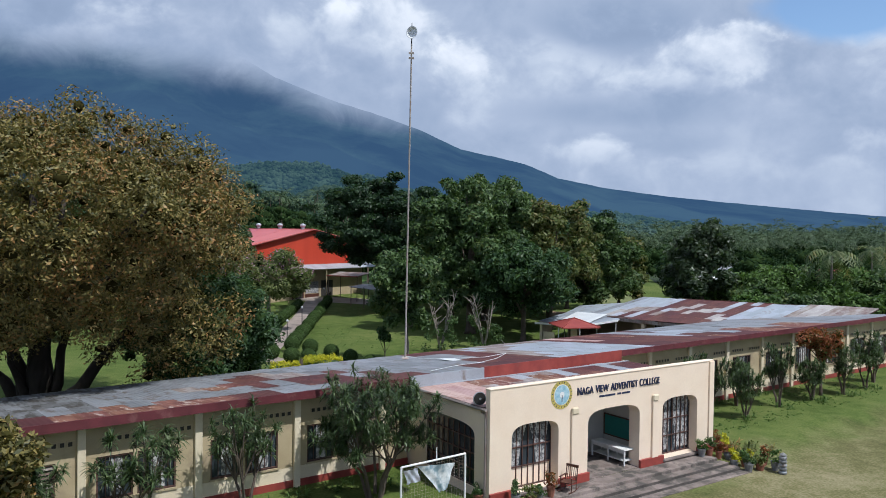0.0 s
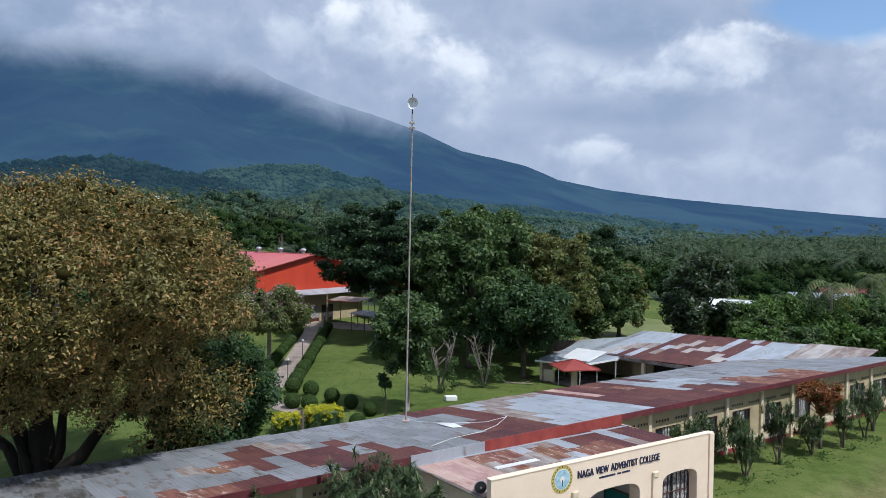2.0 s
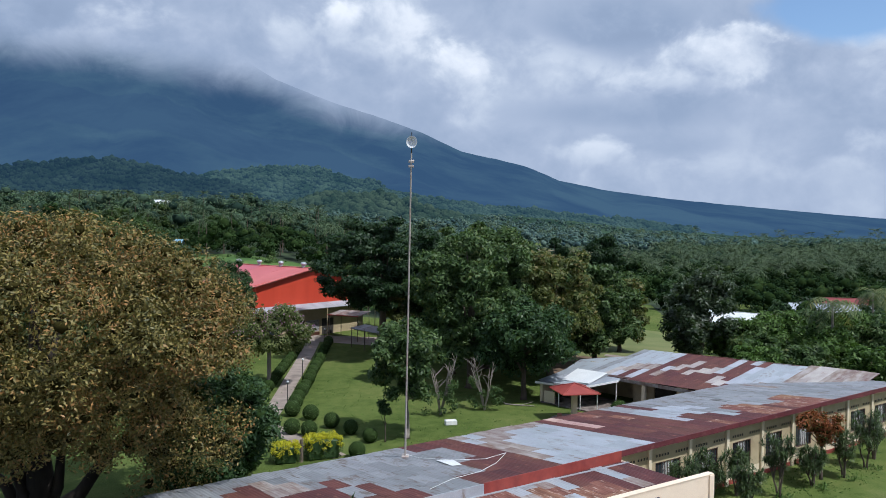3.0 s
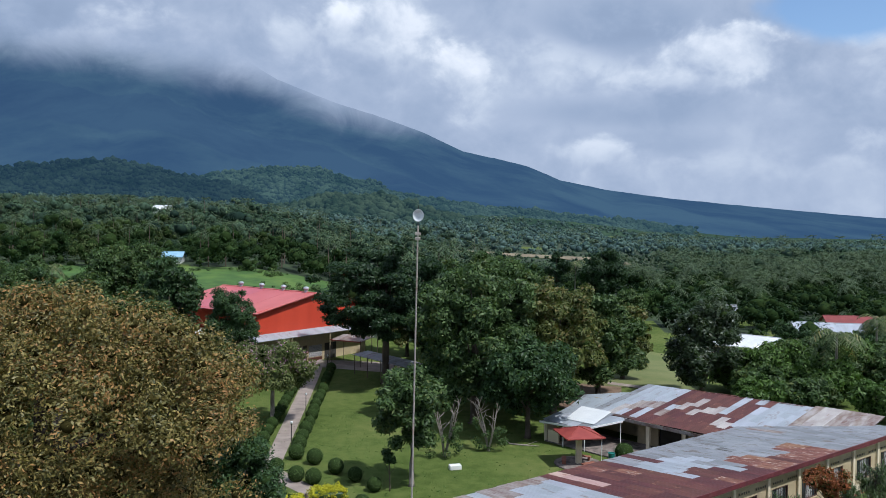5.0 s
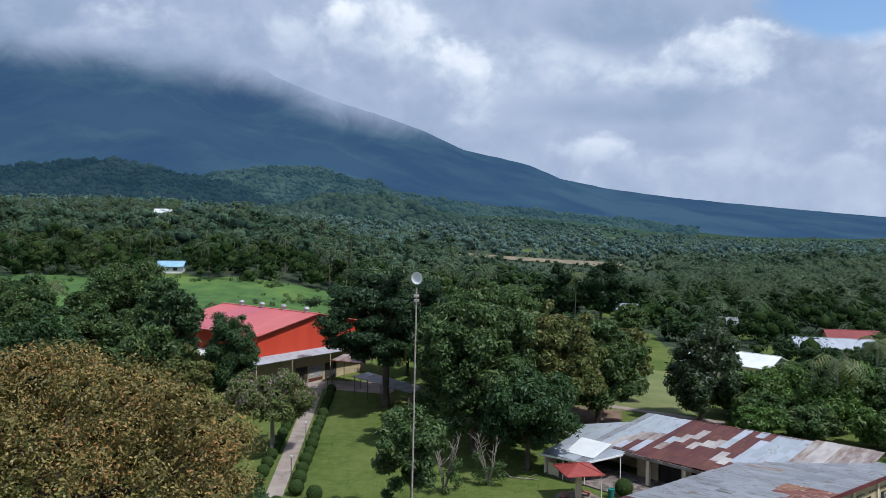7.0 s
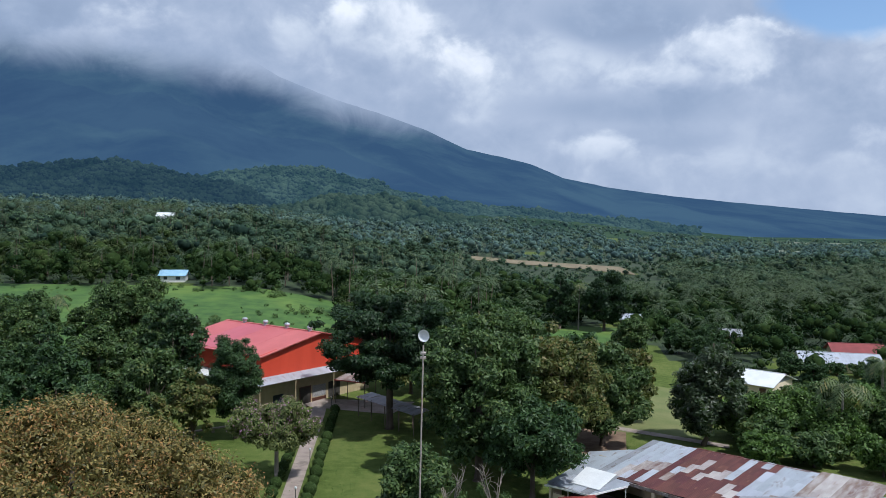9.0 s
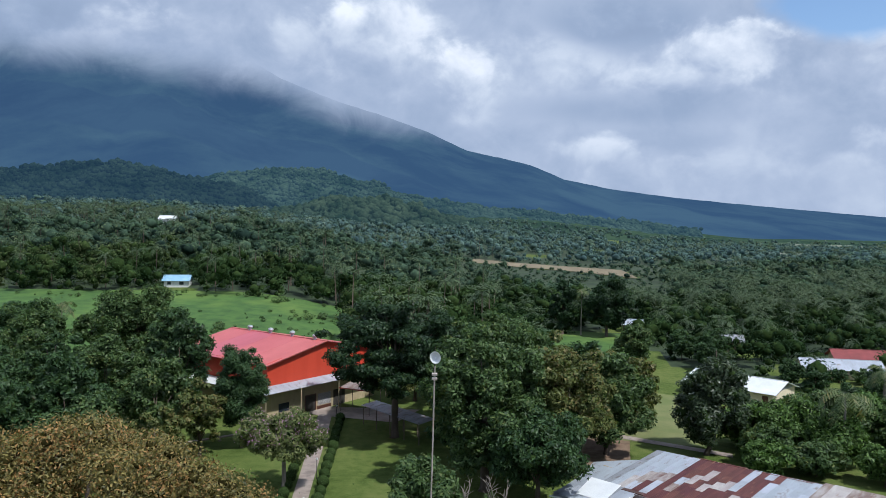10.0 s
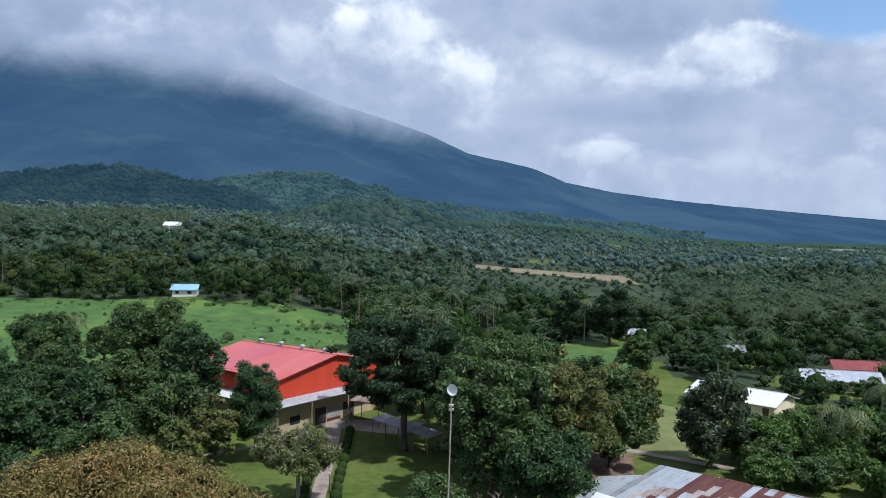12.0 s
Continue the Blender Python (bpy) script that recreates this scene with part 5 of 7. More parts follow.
def crown_clumps(rng, rx, ry, z0, z1, count, size, flat=1.0, hole=0.35):
    """Centres and radii of clumps through a crown: mostly near its surface, uneven."""
    out, rad = [], []
    cz, rz = (z0 + z1) / 2, (z1 - z0) / 2
    while len(out) < count:
        d = Vector((rng.gauss(0, 1), rng.gauss(0, 1), rng.gauss(0, 1))).normalized()
        k = (hole + (1 - hole) * rng.random() ** 0.6) * (0.86 + 0.22 * noise.noise(d * 2.3 + Vector((rx * 3.7, z1, 0))))
        z = cz + d.z * rz * k
        out.append((d.x * rx * k, d.y * ry * k, z))
        rad.append(size * rng.uniform(0.65, 1.3))
    return out, rad


def tree(name, x, y, height, crown, label, leaf, leaves, leaf_size, bottom=0.3, seed=1, trunk_r=0.3, clumps=60, clump=0.24, lean=(0, 0), bark="bark", squash=0.8, limbs=9, flowers=None, group="", shift=(0, 0), hole=0.35, depth=None, boughs=(), skirt=(), core=0.62, taper=0.0, foot=0.0):
    """A tree: tapered trunk with limbs to its larger clumps, and a crown of leaves."""
    rng = random.Random(seed)
    t = thing(name, pose(x, y, land(x, y) - 0.05), label, "tree", group)
    z0, z1 = height * bottom, height
    cs, rs = crown_clumps(rng, crown, depth or crown, z0, z1 - crown * clump * 0.7, clumps, crown * clump, hole=hole)
    # stretch the clumps so that the crown reaches its full height and breadth
    hi, lo = max(c[2] + r * squash for c, r in zip(cs, rs)), min(c[2] - r * squash for c, r in zip(cs, rs))
    wide = sorted(math.hypot(c[0], c[1]) + r for c, r in zip(cs, rs))[int(len(cs) * 0.93)]
    cs = [(a * crown / wide + shift[0], b * crown / wide + shift[1], z0 + (c - lo) * (z1 - z0) / (hi - lo)) for a, b, c in cs]
    cs = [(a * (1 - taper * (c - z0) / (z1 - z0)) + lean[0] * (c - z0) / (z1 - z0), b * (1 - taper * (c - z0) / (z1 - z0)), c) for a, b, c in cs]
    cs = [(shift[0] + (a - shift[0]) * (1 - foot * (1 - (c - z0) / (z1 - z0)) ** 2), shift[1] + (b - shift[1]) * (1 - foot * (1 - (c - z0) / (z1 - z0)) ** 2), c) for a, b, c in cs]
    for c, r in skirt:
        cs.append(c)
        rs.append(r)
    bm = bmesh.new()
    fork = height * min(bottom + 0.08, 0.45)
    top = Vector((lean[0] + shift[0] * 0.6, lean[1] + shift[1] * 0.6, height * 0.72))
    mid = Vector((lean[0] * 0.4, lean[1] * 0.4, fork))
    tube(bm, [(0, 0, 0), (0.02, 0, 0.35), mid * 0.55, mid, mid.lerp(top, 0.5) + Vector((rng.uniform(-0.3, 0.3), rng.uniform(-0.3, 0.3), 0)), top],
         [trunk_r * 1.5, trunk_r * 1.1, trunk_r * 0.92, trunk_r * 0.8, trunk_r * 0.5, trunk_r * 0.18], 9)
    for i in range(limbs):
        c = Vector(cs[(i * 7) % len(cs)])
        s = (mid * rng.uniform(0.75, 1.0)).lerp(top, rng.uniform(0.0, 0.45))
        m1 = s.lerp(c, 0.45) + Vector((rng.uniform(-0.5, 0.5), rng.uniform(-0.5, 0.5), rng.uniform(-0.3, 0.7)))
        r = trunk_r * rng.uniform(0.28, 0.5)
        tube(bm, [s, m1, c], [r, r * 0.6, r * 0.2], 6)
    for pts, r0 in boughs:
        tube(bm, pts, [r0 * (1 - 0.75 * i / (len(pts) - 1)) for i in range(len(pts))], 8)
    part("trunk", bm, M[bark], t, "", True)
    me = leaf_mesh("crown", cs, rs, leaves / clumps, leaf_size, M[leaf], seed, squash)
    c = new("crown", me)
    c.parent = t
    # solid dark cores that read as the shade between the leaves
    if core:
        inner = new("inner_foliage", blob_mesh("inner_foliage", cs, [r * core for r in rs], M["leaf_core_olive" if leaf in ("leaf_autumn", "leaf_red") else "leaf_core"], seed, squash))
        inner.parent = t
    if flowers:
        mat, k = flowers
        up = [(p, r) for p, r in zip(cs, rs) if p[2] > (z0 + z1) / 2 - 0.5]
        f = new("blossom", leaf_mesh("blossom", [p for p, r in up], [r * 1.05 for p, r in up], k / max(1, len(up)), leaf_size * 0.7, M[mat], seed + 5, squash, 0.9))
        f.parent = t
    return t


# the broad browning tree behind the left-hand classrooms, and the darker one beside it
SKIRT = [((4.0 + 1.05 * i + 0.5 * math.sin(i * 7.3), -1.5 + 1.8 * math.sin(i * 3.1), 4.4 + 1.1 * math.sin(i * 2.3) - 0.12 * i), 1.25) for i in range(7)] + [((6.0 + 0.7 * i, -2.2 + math.cos(i * 2.0), 5.9 + 0.8 * math.cos(i * 1.7)), 1.4) for i in range(8)] + [((-7.5 + 1.1 * i, -3.2 + 1.2 * math.sin(i * 2.7), 5.3 + 0.7 * math.sin(i * 1.9)), 1.3) for i in range(9)]
tree("shade_tree", -21.8, 40.0, 17.4, 11.6, "broad shade tree with olive and browning leaves", "leaf_autumn", 230000, 0.100, shift=(1.0, -3.0), bottom=0.22, seed=3, trunk_r=0.75, clumps=800, clump=0.098, limbs=16, hole=0.55, skirt=SKIRT, core=0.27, foot=0.18, bark="dark_bark",
     boughs=[([(0.3, 0, 0.2), (1.3, 0, 1.3), (2.3, -0.2, 2.0), (3.2, -0.3, 3.3), (4.4, -0.6, 4.6), (6.5, -1, 6.6), (8.0, -1, 7.6)], 0.50), ([(-0.4, 0, 0.2), (-0.9, 0.1, 1.6), (-1.2, 0.3, 3.0), (-2.3, 0.4, 5.0), (-3.0, 0.3, 7.0), (-4.4, 0, 9.0)], 0.45),
             ([(0.1, 0.2, 0.3), (0.9, 0.2, 2.2), (1.0, 0.3, 4.0), (1.7, 0.5, 6.5), (1.9, 0.4, 8.0)], 0.36), ([(-0.2, -0.3, 0.2), (-0.5, -0.5, 1.8), (-1.2, -0.6, 3.4), (-0.9, -1.6, 7.0)], 0.36),
             ([(-0.9, 0.2, 0.2), (-2.0, 0.3, 2.2), (-3.6, 0.2, 3.6), (-6.2, 0.3, 6.0)], 0.4)])
tree("dark_garden_tree", -14.4, 44.8, 8.4, 4.7, "dark leafy garden tree with bare twigs showing", "leaf_dark", 30000, 0.13, bottom=0.03, seed=5, trunk_r=0.3, clumps=130, clump=0.18, limbs=16)
# the wood in the middle of the grounds
tree("rain_tree", -8.6, 98.0, 18.2, 9.8, "wide flat-crowned dark rain tree", "leaf_rain", 52000, 0.24, bottom=0.32, seed=7, trunk_r=0.5, clumps=140, clump=0.16, squash=0.48, limbs=22)
tree("big_leafy_tree", 2.4, 78.5, 16.4, 7.0, "large dense green broadleaf tree", "leaf_green", 46000, 0.24, bottom=0.14, seed=9, trunk_r=0.5, clumps=150, clump=0.17)
tree("feathery_tree", 4.5, 90.0, 17.8, 8.0, "tall dark tree behind the lawn trees", "leaf_green", 32000, 0.26, bottom=0.3, seed=10, trunk_r=0.5, clumps=110, clump=0.17, squash=0.6)
tree("olive_crowned_tree", 11.2, 83.0, 14.6, 6.2, "broadleaf tree with dull olive foliage", "leaf_olive", 26000, 0.24, bottom=0.2, seed=11, trunk_r=0.4, clumps=110, clump=0.18)
tree("lawn_tree", -3.1, 58.7, 9.8, 3.5, "rounded tree with lighter leaves on the lawn", "leaf_green", 13000, 0.19, bottom=0.26, seed=13, trunk_r=0.2, clumps=60, clump=0.24, bark="pale_bark")
tree("dark_lawn_tree", 7.4, 73.2, 10.2, 5.5, "dark spreading tree over the lawn edge", "leaf_dark", 18000, 0.22, bottom=0.2, seed=15, trunk_r=0.28, clumps=80, clump=0.22)
tree("wood_edge_tree", 17.8, 92.0, 13.0, 5.6, "dull green tree at the edge of the wood", "leaf_green", 22000, 0.25, bottom=0.12, seed=17, trunk_r=0.35, clumps=90, clump=0.2)
tree("large_leaved_tree", 30.3, 92.8, 13.2, 6.4, "glossy grey-green large-leaved tree", "leaf_grey", 17000, 0.25, bottom=0.08, seed=19, trunk_r=0.3, clumps=110, clump=0.18, taper=0.6, lean=(1.9, 0))
tree("dense_round_tree", -27.0, 92.5, 13.0, 3.5, "dense upright dark green tree", "leaf_dark", 30000, 0.16, bottom=0.16, seed=21, trunk_r=0.3, clumps=100, clump=0.26)
tree("flowering_tree", -18.4, 77.2, 9.0, 4.8, "slender tree with mauve blossom", "leaf_bloom", 17000, 0.16, bottom=0.34, seed=23, trunk_r=0.24, clumps=80, clump=0.18, flowers=("petal", 1300), hole=0.3, bark="pale_bark", core=0.5)
tree("young_tree", -4.7, 57.5, 3.4, 0.8, "small clipped tree on the lawn", "leaf_dark", 900, 0.1, bottom=0.6, seed=25, trunk_r=0.05, clumps=10, clump=0.4, limbs=3)
for x, y, h, r, leaf, seed in ((-1.0, 104, 15.5, 6.0, "leaf_dark", 91), (10.0, 100, 14.5, 5.6, "leaf_olive", 92), (16.5, 105, 12.5, 5.0, "leaf_dark", 93), (23.5, 104, 10.5, 4.2, "leaf_olive", 94), (1.5, 116, 13.5, 6.0, "leaf_green", 95), (-7.0, 118, 13.0, 5.5, "leaf_olive", 96), (11.5, 116, 12.5, 5.5, "leaf_dark", 97), (19, 116, 10, 4.5, "leaf_green", 98), (0.5, 86, 12, 4.5, "leaf_dark", 99)):
    tree("wood_tree", x, y, h, r, "dense %s tree in the wood" % ("dark green" if leaf == "leaf_dark" else "dull olive" if leaf == "leaf_olive" else "green"), leaf, int(370 * r * r), 0.29, bottom=0.12, seed=seed, trunk_r=0.3, clumps=int(13 * r), clump=0.22, group="trees of the wood", limbs=8)

# more trees round the grounds: a few kinds, repeated
for k, (x, y, h, r, leaf, seed) in enumerate([
        (-69, 121, 13.5, 5.2, "leaf_green", 48), (-76, 130, 11.5, 5.0, "leaf_dark", 49), (-66, 134, 8.5, 3.6, "leaf_green", 50), (-72, 108, 11.5, 4.6, "leaf_dark", 29),
        (-54, 125, 15.5, 7.4, "leaf_green", 31), (-39, 103.5, 16.2, 4.8, "leaf_dark", 32), (-56, 103, 14.2, 3.6, "leaf_dark", 33), (-47, 99, 13.2, 5.4, "leaf_green", 34), (-47, 88, 12.4, 5.6, "leaf_dark", 35),
        (-37, 91, 11.4, 5.0, "leaf_green", 36), (-31.0, 88.5, 9.4, 3.2, "leaf_olive", 37), (-40, 78, 9.8, 4.8, "leaf_green", 38), (-54, 84, 11.0, 5.0, "leaf_dark", 39), (-33, 80, 8.0, 3.4, "leaf_olive", 40),
        (-44, 112, 13.5, 5.2, "leaf_green", 41), (-62, 100, 11.0, 4.6, "leaf_dark", 42), (-48, 70, 8.0, 4.4, "leaf_dark", 43), (-37, 68, 7.0, 3.8, "leaf_green", 44), (-64, 112, 11, 4.8, "leaf_green", 45), (-55, 73, 9, 4.4, "leaf_dark", 46), (-62, 88, 11, 4.8, "leaf_green", 47)]):
    tree("garden_tree", x, y, h, r, "leafy %s green tree beyond the lawn" % ("dark" if leaf == "leaf_dark" else "olive" if leaf == "leaf_olive" else "mid"), leaf, int(470 * r * r), 0.26, bottom=0.10, seed=seed, trunk_r=0.2, clumps=int(16 * r), clump=0.22, group="trees beside the hall", limbs=7)
for k, (x, y, h, r, leaf, seed) in enumerate([
        (39.5, 93.5, 7.4, 3.6, "leaf_bright", 51), (43, 97, 7.0, 3.2, "leaf_green", 52), (47.5, 99, 7.2, 3.2, "leaf_green", 53), (52.5, 98.5, 7.0, 3.4, "leaf_bright", 54), (57, 97, 7.5, 3.6, "leaf_green", 55), (44, 89, 6.6, 3.2, "leaf_bright", 56),
        (54, 94, 6.8, 3.2, "leaf_green", 57), (55, 89, 6.4, 3.2, "leaf_bright", 58), (36, 88.5, 5.6, 2.8, "leaf_green", 59), (61, 104, 7.5, 3.6, "leaf_dark", 60), (63, 94, 7.0, 3.4, "leaf_green", 61), (40, 85, 4.4, 2.6, "leaf_green", 62),
        (46, 82, 4.8, 2.6, "leaf_bright", 63), (52, 82, 5.4, 2.8, "leaf_green", 64), (58, 82, 6.0, 3.2, "leaf_bright", 65), (24.5, 128, 7.2, 3.4, "leaf_olive", 66), (60, 116, 5.5, 2.8, "leaf_dark", 67), (66, 121, 5.6, 3.0, "leaf_dark", 68),
        (60, 137, 5.4, 2.6, "leaf_dark", 69), (62.5, 133, 4.6, 2.6, "leaf_dark", 70), (47, 160, 6.8, 3.4, "leaf_dark", 71), (31.5, 140, 4.2, 2.4, "leaf_green", 72), (49, 150, 7.0, 3.2, "leaf_dark", 73), (52, 155, 8.0, 3.6, "leaf_dark", 74), (74, 134, 5.0, 2.6, "leaf_dark", 75), (36, 97, 5.6, 3.0, "leaf_bright", 76), (39, 103, 5.2, 2.8, "leaf_green", 77), (46, 105, 5.0, 2.8, "leaf_bright", 78), (34, 84, 4.6, 2.4, "leaf_bright", 79), (49, 77, 5.0, 2.6, "leaf_green", 80), (66.5, 141, 3.0, 2.0, "leaf_dark", 84), (70.5, 141, 2.6, 1.9, "leaf_dark", 85), (74, 139.5, 3.2, 2.1, "leaf_green", 86), (63, 143, 3.6, 2.0, "leaf_dark", 87), (44, 113, 2.6, 1.7, "leaf_green", 88), (52, 112, 3.0, 2.0, "leaf_dark", 89)]):
    r *= 1.3 if y < 100 else 1.0
    tree("boundary_tree", x, y, h, r, "bushy %s green tree along the boundary" % ("dark" if leaf == "leaf_dark" else "light" if leaf == "leaf_bright" else "mid"), leaf, int(470 * r * r), 0.25, bottom=0.08, seed=seed, trunk_r=0.12, clumps=int(16 * r), clump=0.25, group="boundary trees", limbs=6)
tree("tall_dark_tree", 36.5, 187.0, 15.6, 6.6, "tall very dark tree standing above the wood", "leaf_rain", 16000, 0.34, bottom=0.1, seed=81, trunk_r=0.4, clumps=70, clump=0.24)
tree("tall_dark_tree", 25.6, 187.0, 14.0, 3.6, "tall very dark tree standing above the wood", "leaf_rain", 8000, 0.34, bottom=0.1, seed=82, trunk_r=0.4, clumps=50, clump=0.26)
tree("clearing_tree", 35.0, 152.0, 8.6, 4.4, "rounded green tree before a clearing", "leaf_green", 9000, 0.26, bottom=0.1, seed=83, trunk_r=0.2, clumps=60, clump=0.24)


def palm_mesh(height, fronds, length, seed, leaflets=9):
    """Verts and quads of a coconut palm: trunk points and drooping fronds with split leaflets."""
    rng = random.Random(seed)
    v, f = [], []
    bend = (rng.uniform(-0.8, 0.8), rng.uniform(-0.8, 0.8))
    top = Vector((bend[0], bend[1], height))
    for i in range(fronds):
        a = 2 * math.pi * (i + rng.uniform(-0.3, 0.3)) / fronds
        up = rng.uniform(-0.25, 0.95)
        prev = top.copy()
        d = Vector((math.cos(a) * math.cos(up), math.sin(a) * math.cos(up), math.sin(up)))
        side = Vector((-math.sin(a), math.cos(a), 0))
        seg = length / leaflets
        for k in range(leaflets):
            cur = prev + d * seg
            w = length * 0.17 * math.sin(math.pi * (k + 0.8) / (leaflets + 0.8))
            for s in (-1, 1):
                tip = prev.lerp(cur, 0.75) + side * s * w - Vector((0, 0, w * rng.uniform(0.35, 0.8)))
                b = len(v)
                v += [tuple(prev), tuple(prev.lerp(cur, 0.55)), tuple(tip + d * 0.14), tuple(tip)]
                f.append((b, b + 1, b + 2, b + 3))
            prev = cur
            d = (d - Vector((0, 0, 0.22))).normalized()
    return v, f, top


def palm(x, y, height, length, seed, label):
    t = thing("coconut_palm", pose(x, y, land(x, y)), label, "palm tree", "coconut palms")
    v, f, top = palm_mesh(height, 17, length, seed, 12)
    part("trunk", tubed([(0, 0, 0), (top.x * 0.25, top.y * 0.25, height * 0.4), tuple(top)], [0.22, 0.15, 0.12], 8), M["pale_bark"], t)
    c = mesh_object("fronds", v, f, M["leaf_palm"])
    c.parent = t


palm(45.4, 89.6, 8.3, 4.4, 4, "coconut palm with long drooping yellow-green fronds")
palm(30.2, 187.0, 11.0, 4.0, 5, "slim coconut palm beside dark trees")
palm(-73.0, 136.0, 9.0, 3.4, 6, "lone coconut palm on the meadow")
palm(58.0, 104.0, 9.0, 3.6, 7, "coconut palm among boundary trees")

# ---- far woods, one sheet of many small crowns each ----


def woods(name, y0, y1, spacing, lobes, quads, size, height, seed, label, tone):
    """A belt of woodland: rounded crowns of several lobes, each lobe an inner mass under a skin of leaves."""
    rng = random.Random(seed)
    kinds = {"dark": ([], []), "mid": ([], []), "olive": ([], [])}
    y = y0
    while y < y1:
        half = y * 0.66 + 22
        x = -half
        while x < half:
            px, py = x + rng.uniform(-0.5, 0.5) * spacing, y + rng.uniform(-0.5, 0.5) * spacing
            x += spacing
            if open_land(px, py):
                continue
            h = height * (0.55 + 0.75 * rng.random() ** 1.4 + 0.5 * noise.noise((px / 45, py / 45, 2)))
            if px > 0.08 * py:
                h *= 0.72
            elif rng.random() < 0.08:
                h *= 1.35
            if 0.0 < px / py < 0.27 and 270 < py < 480:
                h *= 0.38
            z = land(px, py)
            r = min(spacing * rng.uniform(0.40, 0.62), h * 0.7)
            # near right gets more dark crowns, for cloud shade put into the leaf mix
            pick = rng.random() + 0.8 * noise.noise((px / 30, py / 30, 6)) - (0.5 if px > 0.03 * py and py < 330 else 0.0)
            cs, rs = kinds["dark" if pick < 0.32 else "mid" if pick < 0.74 else "olive"]
            cs.append((px, py, z + h - r * 0.8))
            rs.append(r * 0.85)
            for q in range(lobes):
                a = rng.uniform(0, 6.28)
                cs.append((px + math.cos(a) * r * 0.75, py + math.sin(a) * r * 0.75, z + h - r * rng.uniform(0.55, 2.0)))
                rs.append(r * rng.uniform(0.34, 0.62))
        y += spacing
    for key, (cs, rs) in kinds.items():
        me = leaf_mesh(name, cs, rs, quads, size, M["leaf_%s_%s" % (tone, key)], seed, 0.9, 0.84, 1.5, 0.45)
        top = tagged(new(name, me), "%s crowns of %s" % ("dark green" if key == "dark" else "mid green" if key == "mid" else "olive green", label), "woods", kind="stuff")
        # darker cores put in for the shade deep in the crowns
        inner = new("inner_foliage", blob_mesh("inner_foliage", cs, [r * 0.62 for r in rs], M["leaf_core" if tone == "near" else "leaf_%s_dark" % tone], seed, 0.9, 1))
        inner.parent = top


woods("near_woods", 128, 260, 6.8, 6, 44, 0.35, 8.5, 101, "the woodland beyond the school grounds", "near")
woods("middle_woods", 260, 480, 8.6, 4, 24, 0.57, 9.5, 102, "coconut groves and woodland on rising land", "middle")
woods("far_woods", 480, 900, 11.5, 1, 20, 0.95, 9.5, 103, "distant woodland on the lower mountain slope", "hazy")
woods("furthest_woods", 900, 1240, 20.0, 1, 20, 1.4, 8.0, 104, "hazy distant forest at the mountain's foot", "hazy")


def far_palms():
    rng = random.Random(77)
    v, f, trunk = [], [], []
    protos = [palm_mesh(h, 13, 4.4, s, 6) for h, s in ((10, 1), (12, 2), (13, 3), (11, 4), (14, 5))]
    made = 0
    while made < 1000:
        k = rng.random()
        if k < 0.25:                       # the palm grove on the western hillside
            y, x = rng.uniform(420, 760), 0
            x = rng.uniform(-0.62, -0.36) * y
        elif k < 0.5:                      # and the one below the ploughed field
            y = rng.uniform(190, 300)
            x = rng.uniform(0.20, 0.58) * y
        else:
            y = 130 + 560 * rng.random() ** 1.3
            x = rng.uniform(-0.66, 0.66) * y
        if open_land(x, y) or (0 < x / y < 0.27 and 230 < y < 480):
            continue
        pv, pf, top = rng.choice(protos)
        b, z = len(v), land(x, y)
        a = rng.uniform(0, 6.28)
        c, s = math.cos(a), math.sin(a)
        k = rng.uniform(0.8, 1.1) * (0.70 if x > 0.05 * y and y < 420 else 0.95)
        v += [(x + k * (p[0] * c - p[1] * s), y + k * (p[0] * s + p[1] * c), z + k * p[2]) for p in pv]
        f += [tuple(i + b for i in q) for q in pf]
        b = len(v)
        tx, ty, tz = x + k * (top.x * c - top.y * s), y + k * (top.x * s + top.y * c), z + k * top.z
        for ox, oy in ((0.2, 0.0), (-0.1, 0.17), (-0.1, -0.17)):
            v += [(x + ox, y + oy, z), (tx + ox * 0.6, ty + oy * 0.6, tz)]
        for i in range(3 if x < 0.05 * y else 0):
            j = (i + 1) % 3
            trunk.append(len(f))
            f.append((b + 2 * i, b + 2 * j, b + 2 * j + 1, b + 2 * i + 1))
        made += 1
    ob = mesh_object("coconut_groves", v, f, M["leaf_grove"])
    ob.data.materials.append(M["bark"])
    for i in trunk:
        ob.data.polygons[i].material_index = 1
    tagged(ob, "scattered coconut palms standing above the woods", "palms", kind="stuff")


far_palms()


def patch(name, corners, material, label, category, lift=0.05, n_side=14):
    """A piece of ground cover laid over the land between four corners (x, y)."""
    verts, faces = [], []
    (ax, ay), (bx, by), (cx, cy), (dx, dy) = corners
    for j in range(n_side + 1):
        for i in range(n_side + 1):
            s, t = i / n_side, j / n_side
            x = (ax * (1 - s) + bx * s) * (1 - t) + (dx * (1 - s) + cx * s) * t
            y = (ay * (1 - s) + by * s) * (1 - t) + (dy * (1 - s) + cy * s) * t
            verts.append((x, y, land(x, y) + lift))
    k = n_side + 1
    for j in range(n_side):
        for i in range(n_side):
            a = j * k + i
            faces.append((a, a + 1, a + k + 1, a + k))
    return tagged(mesh_object(name, verts, faces, M[material], True), label, category, kind="structure")


